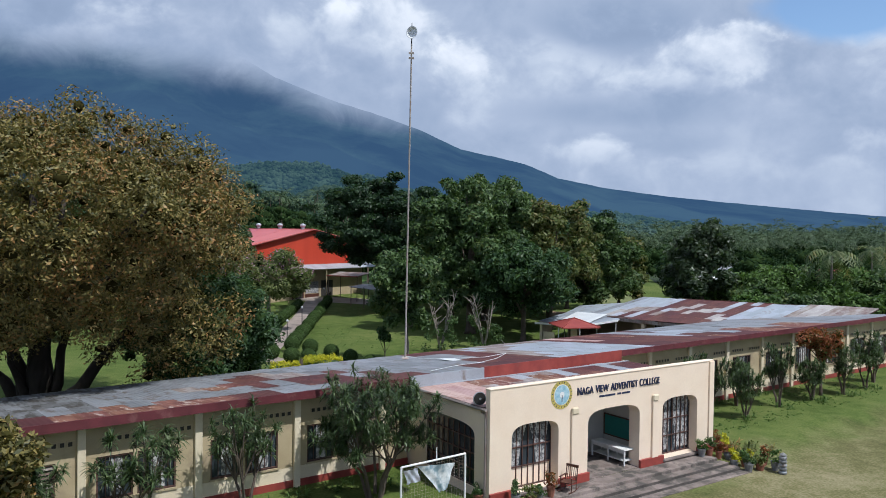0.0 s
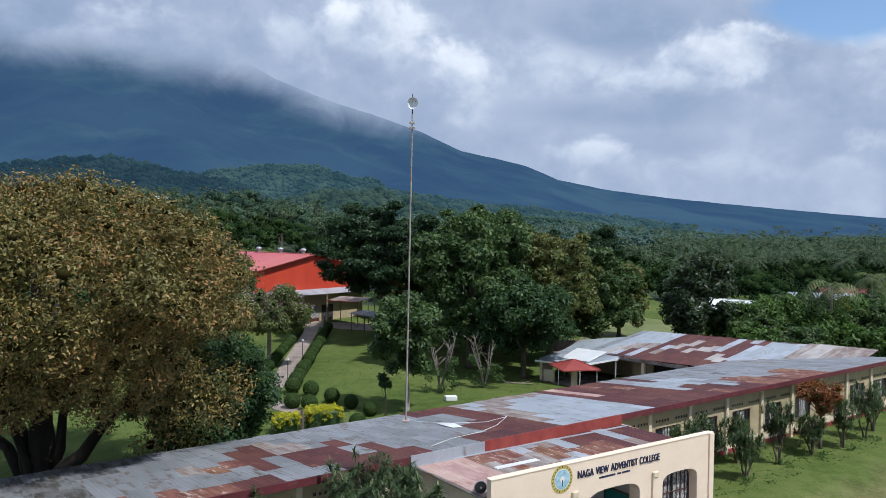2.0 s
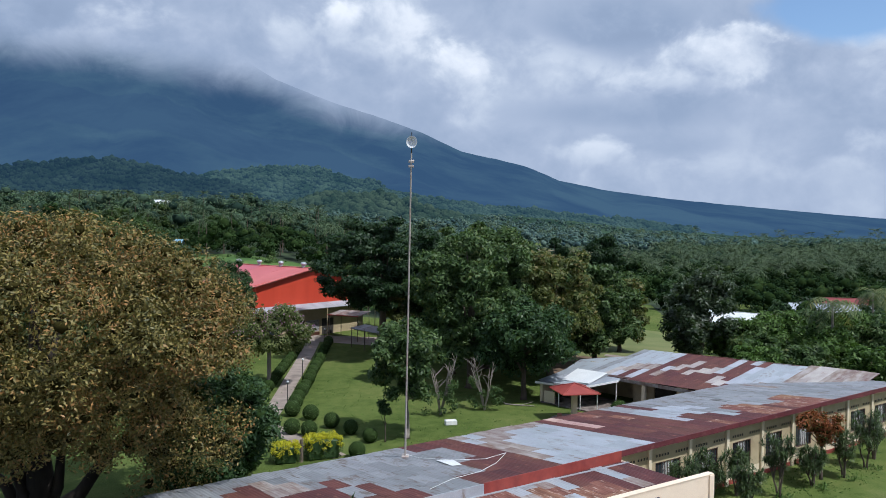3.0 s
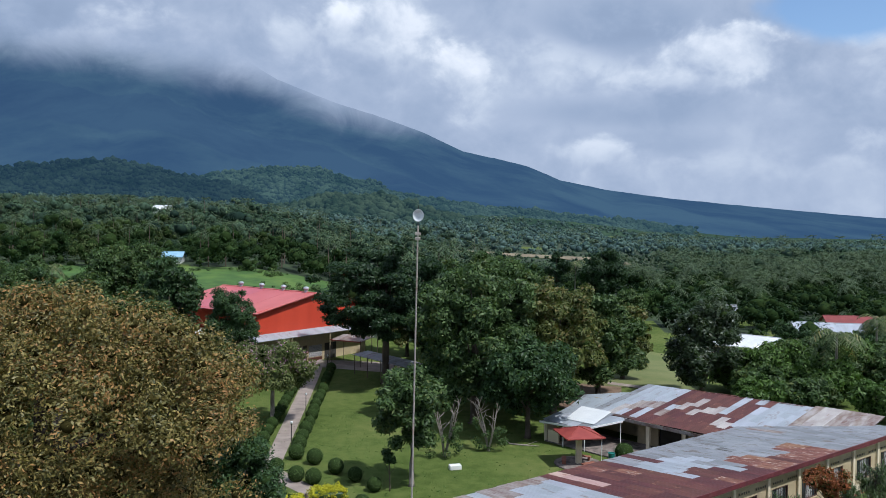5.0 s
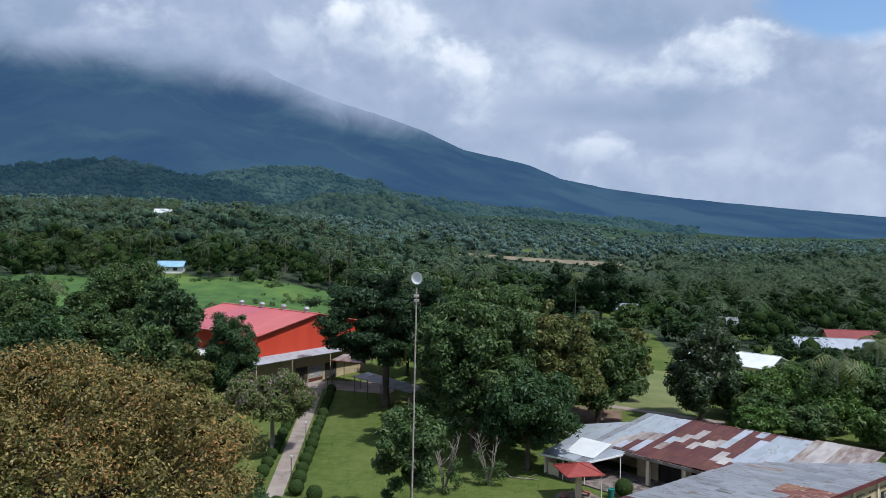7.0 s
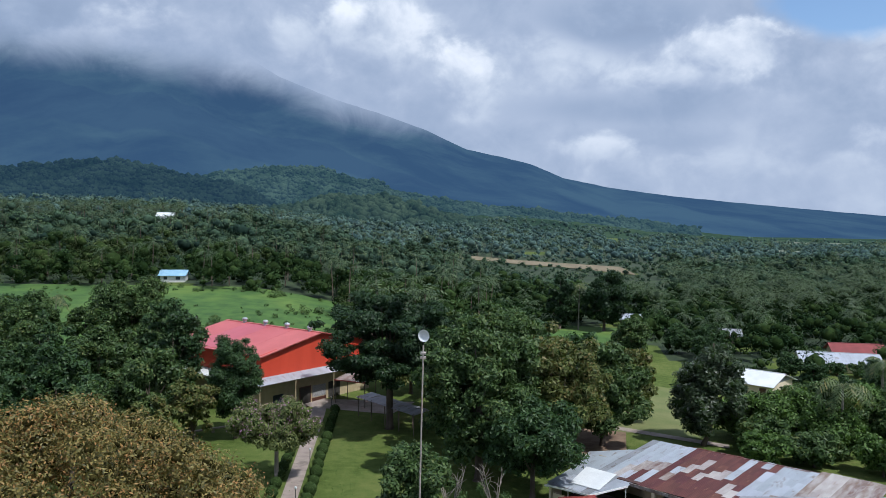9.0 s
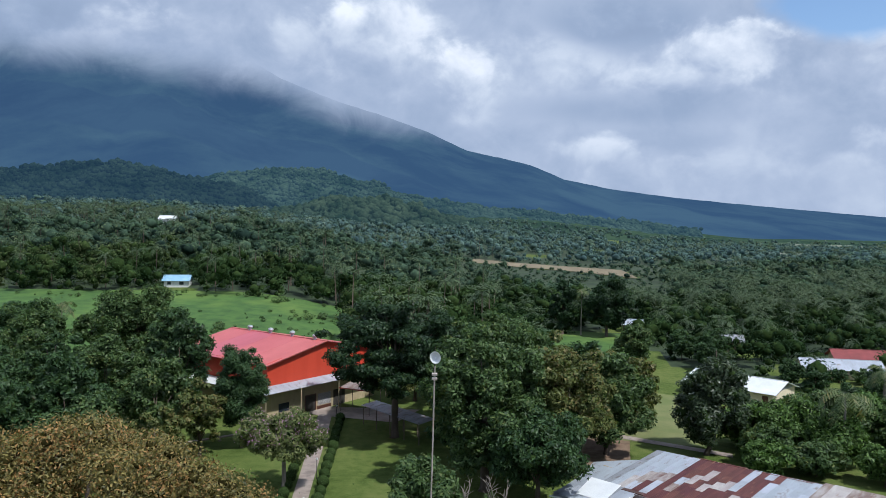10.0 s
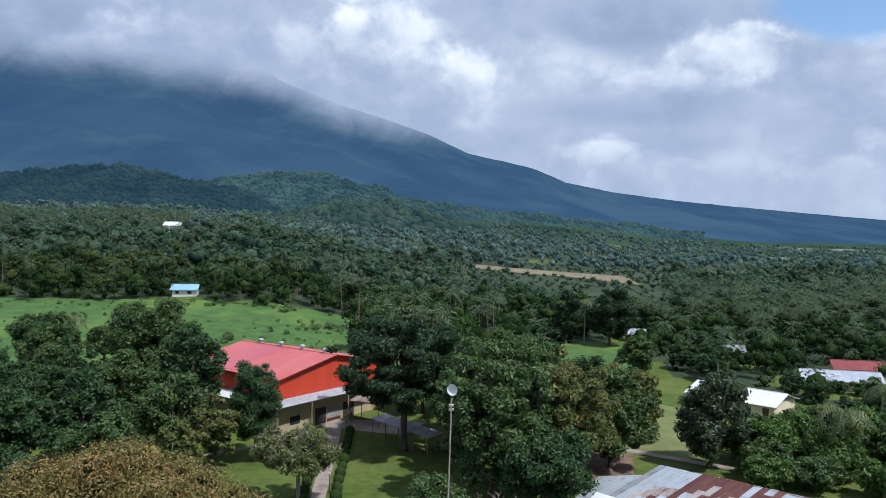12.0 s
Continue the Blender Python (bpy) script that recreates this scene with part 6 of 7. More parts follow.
M["ploughed"] = surf("ploughed_field", (0.17, 0.135, 0.08), (0.23, 0.185, 0.115), 0.12, 0.95, bump=0.3, stretch=(1, 0.2, 1))
M["meadow"] = surf("lush_meadow_grass", (0.034, 0.090, 0.014), (0.072, 0.150, 0.024), 0.30, 0.95, bump=1.0, fine=1.6, stain=(0.10, 0.165, 0.026), stain_scale=0.03, stain_amount=(0.48, 0.66))
M["lawn_dry"] = surf("sunny_short_grass", (0.12, 0.15, 0.042), (0.18, 0.19, 0.07), 0.2, 0.95, bump=0.4, fine=8.0)
patch("field", [(3, 478), (86, 360), (88, 410), (1, 521)], "ploughed", "pale brown ploughed field between woods", "field", 0.4)
# pale field colour with distance haze mixed into it
M["far_field"] = surf("hazy_pale_field", (0.13, 0.16, 0.11), (0.20, 0.22, 0.15), 0.02, 0.95, bump=0.0, fine=0.4)
patch("far_field", [(268, 694), (342, 698), (338, 750), (264, 744)], "far_field", "pale hazy field on the plain", "field", 0.6)
patch("far_field", [(475, 1020), (600, 1040), (606, 1185), (480, 1170)], "far_field", "pale hazy field on the plain", "field", 0.6)
patch("meadow", [(-150, 116), (-16, 128), (-6, 207), (-190, 207)], "meadow", "lush green meadow below the woods", "meadow", 0.15, 30)
patch("clearing", [(18, 150), (36, 150), (43, 192), (20, 194)], "meadow", "green clearing with long grass", "meadow", 0.15)
patch("school_green", [(17, 99), (31, 96), (43, 124), (26, 131)], "lawn_dry", "sunlit mown green beside the cottage", "lawn", 0.05)
patch("bare_ground", [(12, 86), (19, 84), (22, 98), (14, 101)], "soil", "bare brown earth under the trees", "soil", 0.06)
patch("dirt_track", [(20.5, 99.5), (33, 91.5), (33.5, 93), (21, 101.2)], "path", "pale earth track across the green", "track", 0.10)
patch("garden_path", [(-15.9, 63.3), (-14.35, 63.0), (-18.7, 111.0), (-20.7, 111.0)], "path", "pinkish concrete garden path to the hall", "path", 0.06, 30)
patch("cross_path", [(-16.5, 62.0), (-8.0, 53.0), (-7.2, 54.0), (-15.2, 63.4)], "path", "narrow concrete path across the garden", "path", 0.05)
patch("hall_forecourt", [(-23.5, 108.0), (-9.0, 105.0), (-6.0, 112.5), (-21.8, 111.5)], "path", "pale concrete forecourt before the hall", "paving", 0.08)


def meadow_tufts():
    """Tussocks and low shrubs scattered over the meadow."""
    rng = random.Random(9)
    cs, rs = [], []
    while len(cs) < 420:
        x, y = rng.uniform(-150, -8), rng.uniform(122, 205)
        if not open_land(x, y) or noise.noise((x / 22, y / 14, 4)) + rng.uniform(-0.5, 0.5) < 0.1 or (x > -45 and y < 140):
            continue
        r = rng.uniform(0.25, 0.8) * (2.0 if rng.random() < 0.06 else 1.0)
        cs.append((x, y, land(x, y) + 0.15 + r * 0.5))
        rs.append(r)
    top = tagged(new("meadow_tussocks", leaf_mesh("meadow_tussocks", cs, rs, 40, 0.22, M["leaf_green"], 9, 0.7, 0.5)), "tussocks and low shrubs scattered over the meadow", "shrubs", kind="stuff")


meadow_tufts()

# ---- entrance porch: windows, sign, what stands there ----


def porch_window(u0, u1, sill, spring, crown, lower_panel):
    """A tall barred window set back in an arch, curtains behind."""
    v = PV + 0.46
    w = part("window", boxed(u0, u1, v + 0.06, v + 0.09, sill, crown), M["glass"], porch, "tall barred window with patterned curtains")
    bars = round((u1 - u0) / 0.30)
    for i in range(bars + 1):
        u = u0 + (u1 - u0) * i / bars
        part("window_bar", boxed(u - 0.018, u + 0.018, v, v + 0.04, sill, crown), M["metal_frame"], w)
    for z in (sill + 0.02, sill + 0.85, sill + 1.65):
        part("window_rail", boxed(u0, u1, v - 0.01, v + 0.05, z, z + 0.05), M["metal_frame"], w)
    rng = random.Random(int(u0 * 100))
    # two gathered curtains
    for a, b, tie in ((u0 + 0.08, u0 + (u1 - u0) * 0.48, 0.35), (u0 + (u1 - u0) * 0.52, u1 - 0.08, 0.65)):
        bm = bmesh.new()
        cols, rows = 16, 7
        grid = []
        for j in range(rows + 1):
            t = j / rows
            z = crown - 0.15 - t * (crown - sill - (1.0 if lower_panel else 0.35))
            pinch = 1.0 - (0.55 if lower_panel else 0.12) * math.sin(math.pi * 0.5 * t)
            mid = a + (b - a) * (0.5 + (tie - 0.5) * 0.6 * t)
            grid.append([bm.verts.new((mid + ((a + b) / 2 - mid) * 0 + (a + (b - a) * i / cols - (a + b) / 2) * pinch, v + 0.045 + 0.02 * math.sin(i * 2.1), z)) for i in range(cols + 1)])
        for j in range(rows):
            for i in range(cols):
                bm.faces.new((grid[j][i], grid[j][i + 1], grid[j + 1][i + 1], grid[j + 1][i]))
        part("curtain", bm, M["curtain"], w, "patterned grey and white curtain", True)
    if lower_panel:
        part("lower_panel", boxed(u0 + 0.05, u1 - 0.05, v + 0.045, v + 0.06, sill, sill + 0.85), M["cream_front"], w, "pale lower panel")


porch_window(-0.60, 1.92, 0.16, 2.42, 2.92, True)
porch_window(8.43, 10.95, 0.16, 2.50, 3.00, False)
# barred window in the porch's side
sw = part("side_window", boxed(P0 + 0.12, P0 + 0.15, PV + 1.0, PV + 4.6, 0.35, 2.85), M["glass"], porch, "wide barred side window")
for i in range(10):
    y = PV + 1.0 + 3.6 * i / 9
    part("window_bar", boxed(P0 + 0.06, P0 + 0.10, y - 0.02, y + 0.02, 0.35, 2.7), M["metal_frame"], sw)
for z in (0.36, 1.0, 1.65, 2.25):
    part("window_rail", boxed(P0 + 0.05, P0 + 0.11, PV + 1.0, PV + 4.6, z, z + 0.05), M["metal_frame"], sw)

part("lobby_wall", boxed(7.5, 7.65, PV + 0.3, -2.8, 0.06, 3.35), M["room"], porch, "pale grey lobby side wall")
board = thing("green_chalkboard", PORCH_AT, "dark green notice board on the lobby wall", "notice board")
part("panel", boxed(7.46, 7.495, -4.62, -2.95, 0.92, 1.84), M["green_board"], board)
for a, b, c, d in ((-4.68, -2.89, 0.86, 0.92), (-4.68, -2.89, 1.84, 1.90), (-4.68, -4.62, 0.92, 1.84), (-2.95, -2.89, 0.92, 1.84)):
    part("border", boxed(7.445, 7.495, a, b, c, d), M["wood"], board)
small = thing("small_green_board", PORCH_AT, "small green board near the doorway", "notice board")
part("panel", boxed(7.47, 7.495, -5.25, -4.82, 1.15, 1.80), M["green_board"], small)
part("border", boxed(7.475, 7.49, -5.29, -4.78, 1.11, 1.84), M["wood"], small)
table = thing("white_counter", PORCH_AT, "long white painted counter in the entrance", "counter")
part("top", boxed(6.3, 7.0, -5.3, -3.2, 0.74, 0.80, bevel=0.01), M["white_paint"], table)
part("shelf", boxed(6.36, 6.94, -5.22, -3.28, 0.24, 0.28), M["white_paint"], table)
part("apron", boxed(6.34, 6.37, -5.23, -3.27, 0.60, 0.74), M["white_paint"], table)
for u, v in ((6.34, -5.26), (6.96, -5.26), (6.34, -4.25), (6.96, -4.25), (6.34, -3.24), (6.96, -3.24)):
    part("leg", boxed(u - 0.03, u + 0.03, v - 0.03, v + 0.03, 0.06, 0.74), M["white_paint"], table)

# the name in raised letters, the line below as plain bars, the round emblem
sign = thing("name_sign", PORCH_AT, "raised navy capital letters on the porch front", "sign")


def letter_mesh(ch):
    cu = bpy.data.curves.new("letter", "FONT")
    cu.body, cu.extrude, cu.size = ch, 0.03, 1.0
    ob = bpy.data.objects.new("letter", cu)
    scene.collection.objects.link(ob)
    bpy.context.view_layer.update()
    me = bpy.data.meshes.new_from_object(ob.evaluated_get(bpy.context.evaluated_depsgraph_get()))
    bpy.data.objects.remove(ob)
    me.materials.append(M["navy"])
    xs = [v.co.x for v in me.vertices]
    return me, min(xs), max(xs)


WORDS = "NAGA VIEW ADVENTIST COLLEGE"
glyphs, at = [], 0.0
for i, ch in enumerate(WORDS):
    if ch == " ":
        at += 0.33
        continue
    big = 1.0 if i == 0 or WORDS[i - 1] == " " else 0.94
    me, lo, hi = letter_mesh(ch)
    glyphs.append((me, at - lo * big * 1.0, big))
    at += (hi - lo) * big + 0.09
k = 5.22 / at
for me, x, big in glyphs:
    g = new("letter", me)
    g.parent = sign
    g.matrix_basis = pose(2.95 + x * k, PV - 0.02, 3.755, 90) @ Matrix.Diagonal((k * big, 0.47 * big, 1, 1))
for a, b in ((4.25, 5.25), (5.37, 5.62), (5.68, 6.2)):
    part("small_text_bar", boxed(a, b, PV - 0.012, PV, 3.52, 3.60), M["navy"], sign, "thin line of small lettering")
emblem = thing("round_emblem", PORCH_AT, "round emblem with yellow ring and blue centre", "emblem")
for nm, r, mat, dz, lab in (("ring", 0.60, "emblem_gold", 0.0, "yellow ring"), ("inner_line", 0.44, "white_paint", 0.006, ""), ("disc", 0.41, "emblem_blue", 0.012, "blue centre disc"), ("figure", 0.13, "white_paint", 0.018, "")):
    bm = lathe([(r, 0.0), (r, 0.012), (0.005, 0.013)], 36)
    bmesh.ops.transform(bm, matrix=pose(2.05, PV - 0.002 - dz, 3.88, 90), verts=bm.verts)
    part(nm, bm, M[mat], emblem, lab)
part("stem", boxed(2.03, 2.07, PV - 0.036, PV - 0.02, 3.58, 3.86), M["navy"], emblem)
for i in range(22):
    a = 2 * math.pi * i / 22
    part("ring_mark", boxed(-0.014, 0.014, -0.02, -0.014, -0.04, 0.04, m=pose(2.05 + 0.52 * math.sin(a), PV, 3.88 + 0.52 * math.cos(a), 0, math.degrees(a), 0)), M["navy"], emblem)

horn = thing("horn_loudspeaker", PORCH_AT @ pose(-1.72, -4.75, 3.69), "grey horn loudspeaker on the porch roof", "loudspeaker")
hb = lathe([(0.27, 0.0), (0.28, 0.02), (0.20, 0.14), (0.12, 0.24), (0.08, 0.34), (0.08, 0.46), (0.01, 0.47)], 20)
bmesh.ops.transform(hb, matrix=pose(0, -0.22, 0.32, -90, 0, -20), verts=hb.verts)
part("horn", hb, M["sheet_grey"], horn)
hm = lathe([(0.245, -0.005), (0.245, 0.005), (0.005, 0.006)], 20)
bmesh.ops.transform(hm, matrix=pose(0, -0.225, 0.32, -90, 0, -20) @ pose(0, 0, -0.002), verts=hm.verts)
part("mouth", hm, M["black"], horn, "dark horn mouth")
hc = lathe([(0.05, -0.02), (0.05, 0.0), (0.01, 0.01)], 10)
bmesh.ops.transform(hc, matrix=pose(0, -0.25, 0.32, -90, 0, -20), verts=hc.verts)
part("centre_cap", hc, M["sheet_grey"], horn)
part("bracket", boxed(-0.05, 0.05, -0.02, 0.1, 0.0, 0.2, bevel=0.01), M["steel"], horn)

chair = thing("rocking_chair", PORCH_AT @ pose(1.95, -6.25, 0.0, 0, 0, -70), "dark red-brown wooden rocking chair on the terrace", "chair")
part("seat", boxed(-0.27, 0.27, -0.26, 0.26, 0.38, 0.42, bevel=0.01), M["wood"], chair)
for x in (-0.25, 0.25):
    part("back_post", tubed([(x, 0.24, 0.40), (x, 0.36, 1.02)], [0.025, 0.02], 6), M["wood"], chair)
    part("arm_rest", boxed(x - 0.035, x + 0.035, -0.28, 0.28, 0.62, 0.65, bevel=0.008), M["wood"], chair)
    for y in (-0.22, 0.22):
        part("leg", tubed([(x, y, 0.06), (x, y, 0.62)], [0.022, 0.022], 6), M["wood"], chair)
    part("rocker", tubed([(x, -0.45, 0.10), (x, -0.2, 0.035), (x, 0.1, 0.025), (x, 0.5, 0.11)], [0.022, 0.022, 0.022, 0.022], 6), M["wood"], chair)
for i in range(5):
    x = -0.18 + 0.09 * i
    part("back_slat", tubed([(x, 0.25, 0.42), (x, 0.35, 0.95)], [0.014, 0.014], 5), M["wood"], chair)
part("top_rail", boxed(-0.28, 0.28, 0.33, 0.38, 0.93, 1.04, bevel=0.01), M["wood"], chair)

# ---- clipped bushes, hedges, lamps of the garden ----


def bush(x, y, r, seed, label, name="clipped_bush", group="clipped bushes along the path"):
    b = thing(name, pose(x, y, land(x, y)), label, "bush", group)
    # dark ball under the leaf skin, in place of inner shade
    core = bmesh.new()
    bmesh.ops.create_icosphere(core, subdivisions=3, radius=r * 0.93, matrix=Matrix.Translation((0, 0, r * 0.88)))
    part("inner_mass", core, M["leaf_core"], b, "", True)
    part("stem", tubed([(0, 0, 0), (0, 0, r * 0.5)], [0.06, 0.05], 6), M["bark"], b)
    c = new("foliage", leaf_mesh("foliage", [(0, 0, r * 0.92)], [r], int(1500 * r * r) + 200, 0.05, M["leaf_topiary"], seed, 0.92, 0.93, 0.9, 0.4))
    c.parent = b
    return b


first = bush(-13.75, 68.0, 0.72, 201, "dark green clipped round bush beside the path")
for i in range(1, 15):
    y = 68.0 + 2.62 * i
    x = -13.75 - 0.083 * (y - 68.2) + 0.05 * math.sin(i * 5)
    copy_thing(first, pose(x, y, land(x, y), 0, 0, i * 47) @ Matrix.Scale(0.94 + 0.07 * math.sin(i * 3.7), 4))
for i in range(14):
    y = 67.2 + 2.6 * i
    x = -17.3 - 0.083 * (y - 67.5)
    copy_thing(first, pose(x, y, land(x, y), 0, 0, i * 61) @ Matrix.Scale(0.9, 4))
second = bush(-11.62, 63.9, 0.74, 202, "dark green clipped ball bush on the lawn", group="ball bushes on the lawn")
for x, y, k in ((-9.45, 61.5, 0.95), (-7.64, 59.7, 0.86), (-5.86, 57.4, 0.84), (-12.26, 59.35, 0.95), (-10.8, 58.8, 0.95), (-14.3, 61.3, 0.95), (-6.35, 53.4, 0.88), (-13.2, 50.2, 0.88), (-13.45, 65.2, 1.0)):
    copy_thing(second, pose(x, y, 0, 0, 0, x * 50) @ Matrix.Scale(k, 4))


def block_hedge(x, y, wd, dp, ht, rz, seed):
    h = thing("yellow_hedge", pose(x, y, 0, 0, 0, rz), "bright yellow-green clipped block hedge", "hedge", "yellow hedges")
    rng = random.Random(seed)
    part("inner_mass", boxed(-wd / 2 + 0.15, wd / 2 - 0.15, -dp / 2 + 0.15, dp / 2 - 0.15, 0, ht - 0.15, bevel=0.1), M["leaf_dark"], h)
    low, top = [], []
    for i in range(int(wd * 26)):
        px, py = rng.uniform(-wd / 2, wd / 2), rng.uniform(-dp / 2, dp / 2)
        side = rng.random()
        if side < 0.55:
            py = -dp / 2 if rng.random() < 0.7 else dp / 2
        elif side < 0.75:
            px = -wd / 2 if rng.random() < 0.5 else wd / 2
        low.append((px, py, rng.uniform(0.15, ht - 0.1)))
        top.append((rng.uniform(-wd / 2, wd / 2), rng.uniform(-dp / 2, dp / 2), ht - rng.uniform(0.0, 0.12)))
    part_leaves = new("lower_foliage", leaf_mesh("lower_foliage", low, [0.18] * len(low), 16, 0.07, M["leaf_topiary"], seed, 1.0, 0.3))
    part_leaves.parent = h
    upper = [p for p in low if p[2] > ht * 0.55] + top
    part_top = new("yellow_foliage", leaf_mesh("yellow_foliage", upper, [0.2] * len(upper), 30, 0.075, M["leaf_yellow"], seed + 1, 1.0, 0.5))
    part_top.parent = h


block_hedge(-11.2, 52.1, 1.75, 1.4, 1.3, 18, 301)
block_hedge(-8.85, 53.4, 2.5, 1.6, 1.5, 24, 302)
post = thing("garden_post", pose(-10.1, 52.2, 0), "weathered brown post between two hedges", "post")
part("shaft", tubed([(0, 0, 0), (0.02, 0, 0.9), (0, 0, 1.6)], [0.16, 0.13, 0.11], 8), M["timber"], post)


def path_lamp(x, y):
    l = thing("garden_lamp", pose(x, y, land(x, y)), "slim dark garden lamp post with white globe", "lamp", "garden lamps")
    part("post", tubed([(0, 0, 0), (0, 0, 0.3), (0, 0, 2.1)], [0.07, 0.04, 0.035], 8), M["black"], l)
    part("globe", lathe([(0.05, 2.08), (0.10, 2.13), (0.125, 2.21), (0.10, 2.29), (0.02, 2.33)], 14), M["sheet_white"], l, "white glass globe")


for x, y in ((-15.7, 81.1), (-14.7, 69.0), (-17.3, 104.9)):
    path_lamp(x, y)


# ---- strap-leaved shrubs along the walls ----


def rosette_leaves(heads, seed, length=0.41, per=34):
    """Arching strap leaves round each head (x, y, z, size)."""
    rng = random.Random(seed)
    v, f = [], []
    for hx, hy, hz, s in heads:
        for i in range(per):
            a = rng.uniform(0, 2 * math.pi)
            up = rng.uniform(-0.5, 1.35)
            d = Vector((math.cos(a) * math.cos(up), math.sin(a) * math.cos(up), math.sin(up)))
            side = d.cross(Vector((0, 0, 1))).normalized() * 0.024 * s * 1.1
            L = length * s * rng.uniform(0.7, 1.2)
            p0 = Vector((hx, hy, hz)) + Vector((0, 0, rng.uniform(-0.14, 0.14) * s))
            p1 = p0 + d * L * 0.55
            p2 = p1 + (d + Vector((0, 0, -0.65))).normalized() * L * 0.5
            b = len(v)
            v += [tuple(p0 - side * 0.5), tuple(p0 + side * 0.5), tuple(p1 + side), tuple(p1 - side), tuple(p2)]
            f += [(b, b + 1, b + 2, b + 3), (b + 3, b + 2, b + 4)]
    return v, f


def strap_shrub(u, v, height, spread, stems, seed, label, heads_per=4, leaf="leaf_spike", group="strap-leaved shrubs"):
    rng = random.Random(seed)
    t = thing("strap_leaved_shrub", YARD @ pose(u, v, 0), label, "shrub", group)
    heads = []
    bm = bmesh.new()
    # a few leaning trunks that fork into many thin stems
    count = max(3, stems // 6)
    forks = []
    for i in range(count):
        a = 6.283 * (i + rng.uniform(-0.3, 0.3)) / count
        r = spread * rng.uniform(0.25, 0.5)
        f = Vector((math.cos(a) * r, math.sin(a) * r, height * rng.uniform(0.2, 0.36)))
        tube(bm, [(f.x * 0.3, f.y * 0.3, 0), (f.x * 0.55, f.y * 0.5, f.z * 0.55), f], [0.075, 0.06, 0.05], 6)
        forks.append(f)
    for i in range(stems):
        f = forks[i % count]
        a = math.atan2(f.y, f.x) + rng.gauss(0, 0.75)
        r = spread * rng.uniform(0.1, 1.0) ** 0.7
        h = height * rng.uniform(0.45, 1.0)
        tip = Vector((math.cos(a) * r, math.sin(a) * r, h))
        mid = f.lerp(tip, 0.5) + Vector((rng.uniform(-0.15, 0.15), rng.uniform(-0.15, 0.15), 0.1))
        tube(bm, [f, mid, tip], [0.034, 0.026, 0.018], 5)
        heads.append((*tip, rng.uniform(0.85, 1.2)))
        for q in range(heads_per - 1):
            k = rng.uniform(0.35, 0.95)
            p = mid.lerp(tip, k) + Vector((rng.uniform(-0.4, 0.4), rng.uniform(-0.4, 0.4), rng.uniform(-0.25, 0.2)))
            tube(bm, [mid.lerp(tip, k * 0.8), p], [0.022, 0.015], 4)
            heads.append((*p, rng.uniform(0.75, 1.1)))
    part("branching_stem", bm, M["bark"], t)
    lv, lf = rosette_leaves(heads, seed + 1)
    c = mesh_object("foliage", lv, lf, M[leaf])
    c.parent = t
    return t


SPIKY = "tall strap-leaved shrub with many rosettes against the wall"
strap_shrub(-13.9, -1.0, 3.9, 1.5, 17, 401, SPIKY, 3)
strap_shrub(-9.9, -1.1, 4.1, 1.5, 19, 402, SPIKY, 3)
strap_shrub(-5.0, -2.3, 4.8, 2.6, 46, 403, "large dense strap-leaved shrub beside the porch", 6)
strap_shrub(-17.6, -2.0, 3.6, 1.3, 18, 404, SPIKY, 5)
for i, (u, v, h) in enumerate(((15.6, -1.6, 3.6), (18.6, -1.3, 3.7), (19.6, -3.0, 3.0), (24.0, -2.5, 3.7), (27.8, -2.6, 2.5), (31.3, -2.9, 3.2), (34.8, -2.7, 3.9), (22.0, -0.9, 2.8), (37.5, -2.0, 3.4))):
    strap_shrub(u, v, h, 0.85, 15, 410 + i, "strap-leaved shrub on the grass before the classrooms", 4)
rt = tree("red_leaved_tree", 0, 0, 4.6, 1.7, "small tree with rusty red leaves by the classrooms", "leaf_red", 5200, 0.10, bottom=0.5, seed=430, trunk_r=0.10, clumps=40, clump=0.26, limbs=10)
rt.matrix_world = YARD @ pose(29.6, -2.2, 0)
lb = tree("leafy_shrub", 0, 0, 5.6, 2.1, "leafy olive shrub near the wall", "leaf_autumn", 9000, 0.12, bottom=0.06, seed=431, trunk_r=0.08, clumps=40, clump=0.28, limbs=10)
lb.matrix_world = YARD @ pose(-18.6, -3.2, 0)


def ground_plants(u, v, r, seed, leaf, label):
    t = thing("ground_plants", YARD @ pose(u, v, 0), label, "plants", "low plants")
    rng = random.Random(seed)
    heads = [(rng.uniform(-r, r), rng.uniform(-r, r) * 0.6, 0.08, rng.uniform(0.6, 1.0)) for i in range(int(8 * r) + 3)]
    lv, lf = rosette_leaves(heads, seed, 0.36, 14)
    c = mesh_object("foliage", lv, lf, M[leaf])
    c.parent = t


for i, (u, v) in enumerate(((19.4, -3.2), (24.2, -2.9), (28.0, -3.1), (31.4, -3.3), (34.9, -3.1), (21.5, 0.1), (26.5, 0.1), (-13.5, -0.4), (-8.0, -0.6), (-5.5, -0.6), (-3.2, -1.4))):
    ground_plants(u, v, 0.8, 440 + i, "leaf_bright", "low bright green leafy plants on the grass")
for i, (u, v) in enumerate(((12.4, -7.2), (12.9, -6.3), (13.3, -5.4), (13.0, -4.6), (13.9, -7.0), (14.3, -7.8), (13.4, -8.1), (12.6, -5.2), (14.6, -6.6), (13.8, -6.0))):
    ground_plants(u, v, 0.5, 520 + i, ("leaf_olive", "leaf_autumn", "leaf_bright", "leaf_yellow")[i % 4], "overgrown leafy plants with dry leaves beside the steps")


